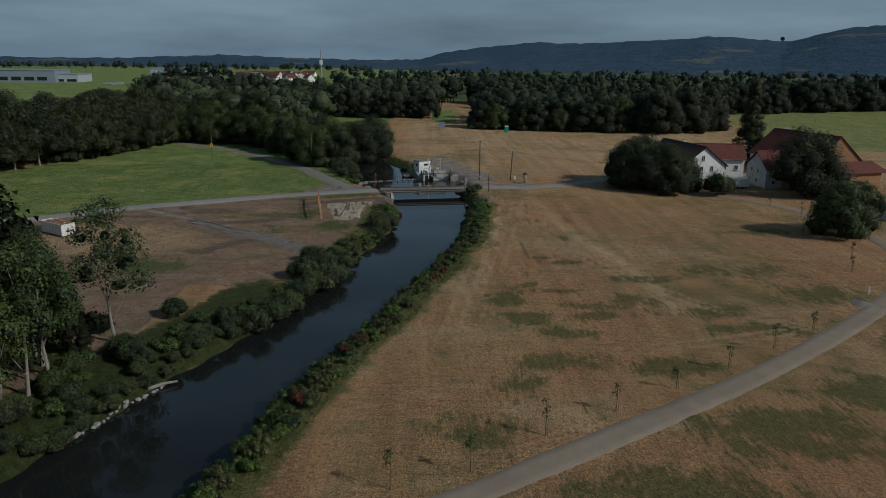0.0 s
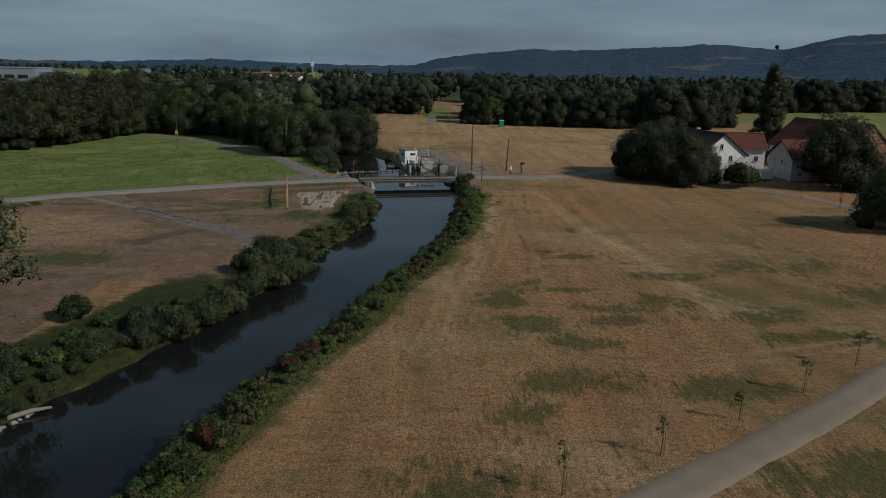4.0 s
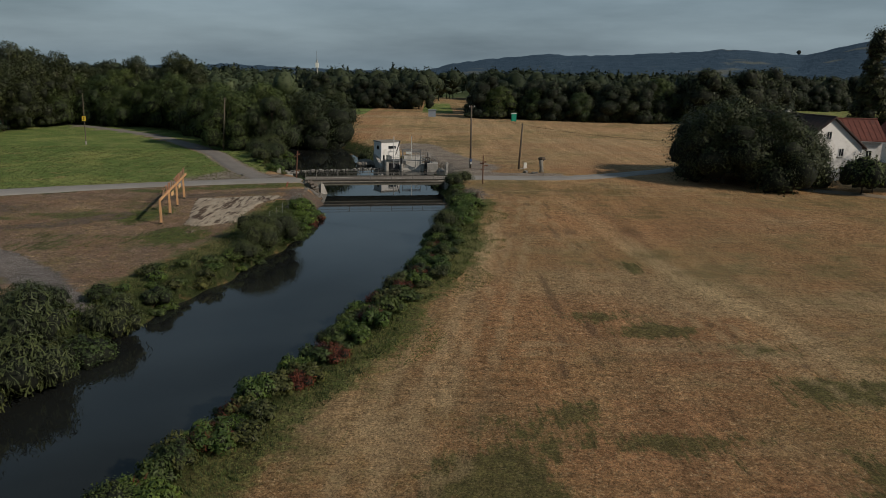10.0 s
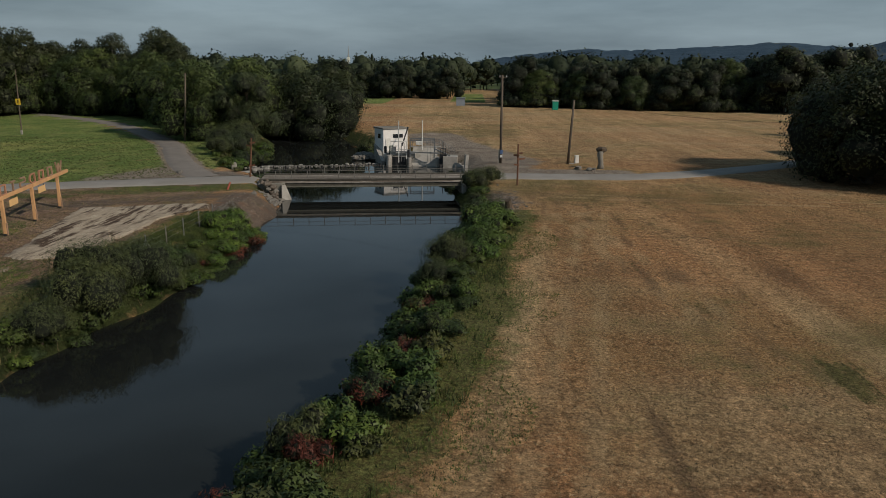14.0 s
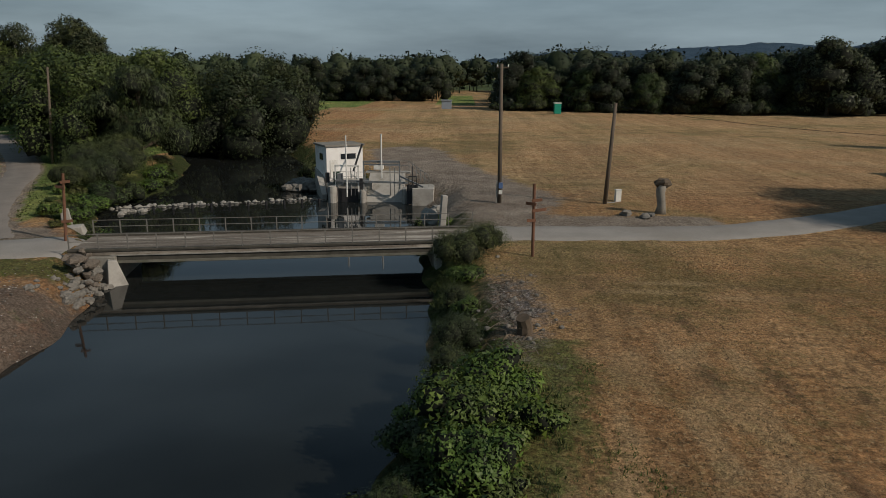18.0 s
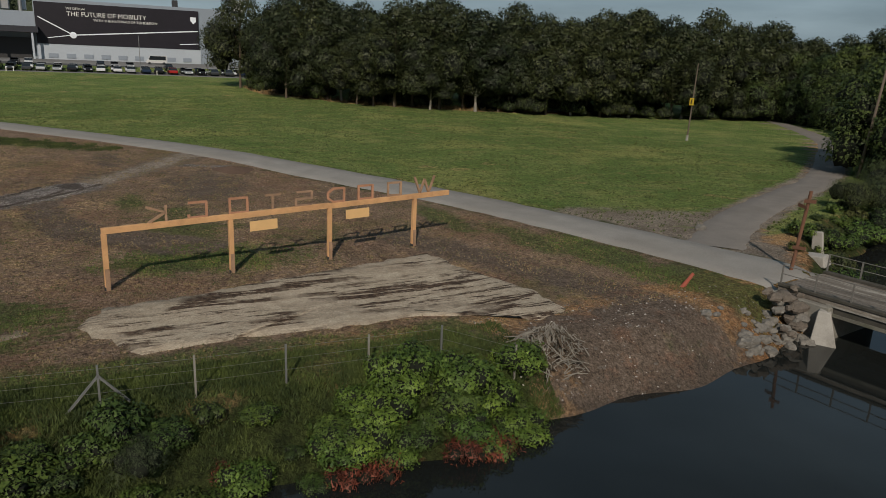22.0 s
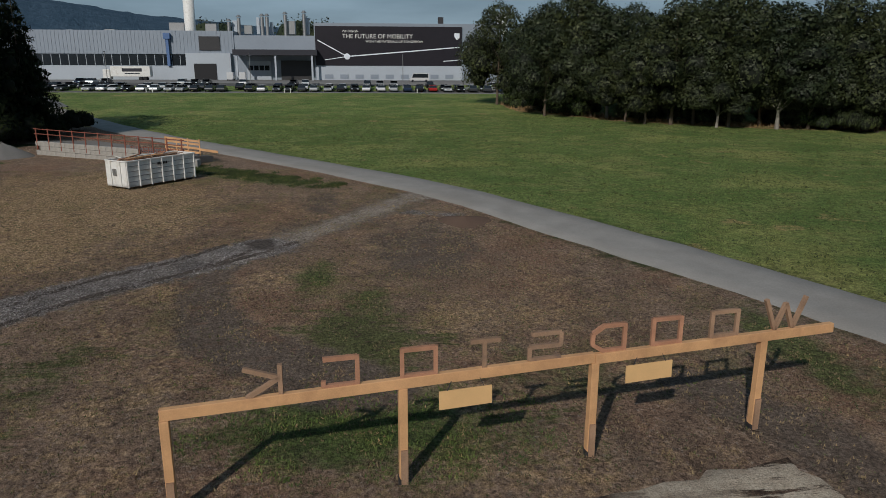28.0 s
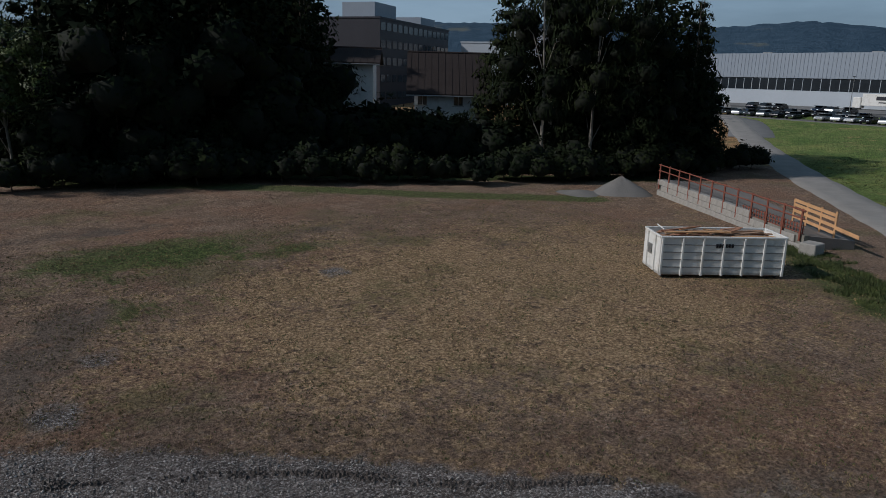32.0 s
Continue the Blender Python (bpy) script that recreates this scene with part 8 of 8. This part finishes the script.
for y in (98, 101.5, 152):
    VAN.at(-221 if y < 120 else -208, y, 1.0, 1.6 if y > 120 else 0.1, z=float(lie(-221 if y < 120 else -208, y)) + 0.05, group="parked vans")
tr = thing("lorry_trailer", "white box lorry trailer with a dark mark on its side", "lorry", pose(-222, 70, float(lie(-222, 70)), 0, 0, 90))
part("box", Geo().box((0, 0, 2.5), (11, 2.5, 2.9)), WHITE_PAINT, tr, bevel=0.05)
part("mark", Geo().box((0.5, -1.27, 2.9), (5.5, 0.04, 0.9)).box((0.5, -1.27, 1.9), (4.2, 0.04, 0.25)), CLAD_DARK, tr)
part("cab", Geo().box((-6.7, 0, 1.7), (2.0, 2.4, 2.7)), WHITE_PAINT, tr, bevel=0.15)
for x in (-6.8, 2.6, 3.9):
    for y in (-1.0, 1.0):
        part("wheel", Geo().tube((x, y - 0.15, 0.5), (x, y + 0.15, 0.5), 0.5, n=12), BLACK, tr)
for y in (36, 72, 108, 147):
    xx = float(np.interp(y, [20, 60, 100, 140, 178], [-198, -197, -196, -193, -188])) - 0.5
    lm = thing("street_lamp", "slim grey car park lamp", "street lamp", pose(xx, y, float(lie(xx, y))), "car park lamps")
    part("mast", Geo().tube((0, 0, 0), (0, 0, 9), 0.1, 0.06, 8), METAL, lm)
    part("head", Geo().box((0.3, 0, 9.0), (0.8, 0.3, 0.12)), METAL_DARK, lm, bevel=0.03)
for y in (85, 86.5, 118, 119.5, 150, 171):
    xx = float(np.interp(y, [60, 100, 140, 178], [-186, -185, -181.5, -176]))
    tagged(part("marker_post", Geo().box((0, 0, 0.5), (0.16, 0.16, 1.1)), WHITE_PAINT), "white marker post beside the verge", "marker post", "verge marker posts").matrix_basis = pose(xx, y, float(lie(xx, y)))

# ---- houses and works beyond the yard ----
gabled("villa", "white house among trees, shallow hipped roof coloured as shaded", "house", pose(-91.6, 64.6, 1.2, 0, 0, 54.5), 10, 9, 7.0, 11.4, PLASTER, ROOF_SHADED, [("r", u, 5.6, 1.2, 1.5) for u in (-3.5, 1.2)] + [("f", u, 5.6, 1.2, 1.5) for u in (-2, 2)], over=1.1)
gabled("villa", "pale house behind spruces, low roof coloured as shaded", "house", pose(-80, 53, 1.2, 0, 0, 54.5), 8, 12, 10.2, 11.8, PLASTER, ROOF_SHADED, [("r", u, 8.9, 1.3, 1.5) for u in (-3.2, -0.2, 2.6)] + [("f", u, 8.9, 1.3, 1.5) for u in (-2, 1.6)], over=1.0)


def block(name, label, x, y, rz, w, d, h, mat, floors, cols, glass=GLASS_DARK, z=None):
    ob = thing(name, label, "office block", pose(x, y, float(lie(x, y)) if z is None else z, 0, 0, rz))
    wl_ = part("wall", Geo().box((0, 0, h / 2 - 1), (w, d, h + 2)), mat, ob)
    part("roof_edge", Geo().box((0, 0, h + 0.1), (w + 0.4, d + 0.4, 0.4)), mat, ob)
    for f in range(floors):
        zz = h * (f + 0.55) / floors
        for c in range(cols):
            for s, dep in ((-1, d), (1, d)):
                part("window", Geo().box((-w / 2 + w * (c + 0.5) / cols, s * dep / 2, zz), (w / cols * 0.72, 0.14, h / floors * 0.45)), glass, wl_)
    return ob


dk = block("office_block", "dark clad office block with a grey roof storey", -152, -44, 32, 52, 20, 22.5, CLAD_DARK, 5, 14)
part("roof_storey", Geo().box((12, 0, 25), (14, 10, 4.5)), CLAD_GREY, dk)
part("roof_storey", Geo().box((-20, 0, 24.4), (12, 10, 3)), CLAD_GREY, dk)
block("office_block", "white office block with strip windows", -180, -10, 45, 16, 14, 20.5, CLAD_LIGHT, 5, 1)
block("warehouse", "low white warehouse roofs beyond the trees", -205, -45, 30, 50, 20, 16.5, CLAD_LIGHT, 1, 1)

# ---- the plain: village, tents and hills ----
rv = random.Random(12)
vil = [(-442, 735, 150, 14, CLAD_GREY), (-362, 752, 24, 10, CLAD_LIGHT), (-322, 972, 74, 12, CLAD_LIGHT), (-236, 985, 30, 7, PLASTER), (-300, 700, 9, 3, WHITE_PAINT)]
for x, y, w, h, mat in vil:
    bo = thing("works_hall", "low pale works hall on the plain", "factory", pose(x, y, 0, 0, 0, 6), "distant works")
    part("wall", Geo().box((0, 0, h / 2), (w, 40, h)), mat, bo)
    part("roof", Geo().box((0, 0, h + 0.4), (w + 1, 41, 0.8)), CLAD_GREY, bo)
    for i in range(int(w / 12)):
        part("window", Geo().box((-w / 2 + 6 + i * 12, -20.05, h * 0.45), (9, 0.2, h * 0.25)), GLASS_DARK, bo)
    if w == 74:
        part("red_panel", Geo().box((-11, -20.3, h * 0.5), (9, 0.4, h * 0.8)), RED_PAINT, bo, "red wall panel")
for i in range(30):
    bg, ds = radians(rv.uniform(-14.5, -8.6)), rv.uniform(880, 1080)
    x, y = ds * math.sin(bg), ds * math.cos(bg)
    w = rv.uniform(10, 20)
    ho = thing("village_house", rv.choice(("pale village house with a red roof", "white village house with a brown roof")), "house", pose(x, y, 0, 0, 0, rv.uniform(0, 180)), "village houses")
    part("wall", Geo().extrude([(-5, 0), (5, 0), (5, 5.5), (0, 9), (-5, 5.5)], (0, -w / 2, 0), (0, w / 2, 0)), PLASTER, ho)
    for s in (-1, 1):
        part("roof", Geo().add([(0, -w / 2 - 0.5, 9.1), (s * 5.6, -w / 2 - 0.5, 5.2), (s * 5.6, w / 2 + 0.5, 5.2), (0, w / 2 + 0.5, 9.1), (0, -w / 2 - 0.5, 9.4), (s * 5.6, -w / 2 - 0.5, 5.5), (s * 5.6, w / 2 + 0.5, 5.5), (0, w / 2 + 0.5, 9.4)],
             [(0, 1, 2, 3), (7, 6, 5, 4), (0, 4, 5, 1), (1, 5, 6, 2), (2, 6, 7, 3), (3, 7, 4, 0)]), rv.choice((ROOF_TILE, ROOF_TILE, ROOF_DARK)), ho)
tw = thing("radio_mast", "slim grey radio mast with a white box and dish platform", "mast", pose(-144, 1003, 0))
part("shaft", Geo().tube((0, 0, 0), (0, 0, 28), 1.2, 0.9, 10), CONCRETE, tw)
part("platform", Geo().box((0, 0, 22), (3.6, 3.6, 6)), WHITE_PAINT, tw, "white antenna box")
part("antenna", Geo().tube((0, 0, 28), (0, 0, 39), 0.5, 0.3, 6), METAL, tw)
ob = thing("toilet_cabin", "green portable toilet cabin at the tree line", "cabin", pose(34, 300, float(lie(34, 300))))
part("body", Geo().box((0, 0, 1.2), (1.6, 1.6, 2.4)), TEAL, ob, bevel=0.05)
part("roof", Geo().box((0, 0, 2.5), (1.75, 1.75, 0.2)), WHITE_PAINT, ob)
ob = thing("field_kiosk", "small dark kiosk on the far field", "kiosk", pose(7, 318, float(lie(7, 318))))
part("body", Geo().box((0, 0, 1.1), (2.6, 2.2, 2.2)), CLAD_GREY, ob)
part("roof", Geo().box((0, 0, 2.3), (3.0, 2.6, 0.2)), CLAD_GREY, ob)


def hills():
    k = Mat("hazed_forest_hill", 0.95, 0, 0.1).world_coords()
    # the blue of distance haze is mixed into the forest colour
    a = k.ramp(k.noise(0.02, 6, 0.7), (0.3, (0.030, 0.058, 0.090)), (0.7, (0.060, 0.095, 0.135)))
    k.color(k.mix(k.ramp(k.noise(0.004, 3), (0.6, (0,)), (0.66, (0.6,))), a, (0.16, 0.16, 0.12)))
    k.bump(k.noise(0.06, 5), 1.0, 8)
    # crest height by bearing (degrees, clockwise from +Y)
    B = [-180, -150, -128, -121, -115, -111, -106, -98, -88, -75, -50, -34, -24, -18.7, -15.8, -12.4, -8.8, -4.8, -0.5, 1.6, 4.4, 8.9, 11.2, 15.6, 19, 22.3, 26, 27.6, 29.5, 31.2, 33.5, 45, 70, 120, 180]
    Hh = [120, 190, 200, 190, 208, 190, 158, 130, 90, 50, 22, 16, 15, 23, 31, 23, 19, 15, 20, 46, 63, 85, 80, 86, 96, 106, 95, 90, 112, 131, 140, 170, 130, 70, 90]
    n = 900
    rng = np.random.RandomState(2)
    g = Geo()
    for i in range(n + 1):
        b = -180 + 360 * i / n
        h = float(np.interp(b, B, Hh))
        t = radians(b)
        wv = 5 * math.sin(b * 0.9) + 2.5 * math.sin(b * 2.7 + 1)
        for f, hh in ((1500, -4), (1800, 0.22), (2100, 0.6), (2450, 0.93), (2600, 1.0), (2900, 0.7)):
            z = -4 if hh < 0 else (h + wv * 0.12) * hh + rng.uniform(0, 5) * hh
            g.v.append((f * math.sin(t), 100 + f * math.cos(t), z))
    for i in range(n):
        g.f += [(6 * i + j, 6 * i + 6 + j, 6 * i + 7 + j, 6 * i + 1 + j) for j in range(5)]
    tagged(part("hills", g, k.m, smooth=True), "long low wooded hills on the horizon, haze blue in their colour", "hills", kind="structure")
    sm = Geo()
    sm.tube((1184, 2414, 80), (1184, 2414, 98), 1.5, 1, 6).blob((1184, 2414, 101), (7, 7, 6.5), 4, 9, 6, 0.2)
    # the inner-shade colour of the crowns serves for this whole tree
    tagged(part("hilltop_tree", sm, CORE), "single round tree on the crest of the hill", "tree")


hills()
far_wood("works_trees", "dark trees behind the factory roofs", [(-306, 72, -306, 82, 6, 3), (-306, 104, -306, 120, 8, 6)], 21, 25, 420, 0.5, 41)
# crest leaves take a haze blue in their colour, like the hill
far_wood("crest_trees", "ragged treetops along the crest of the hill", [(420, 2640, 900, 2480, 60, 10)], 14, 24, 8, 6.0, 9, worn("crest_leaf_hazed", (0.05, 0.075, 0.085), 0.3, 0.05, 0.9, bump=0))
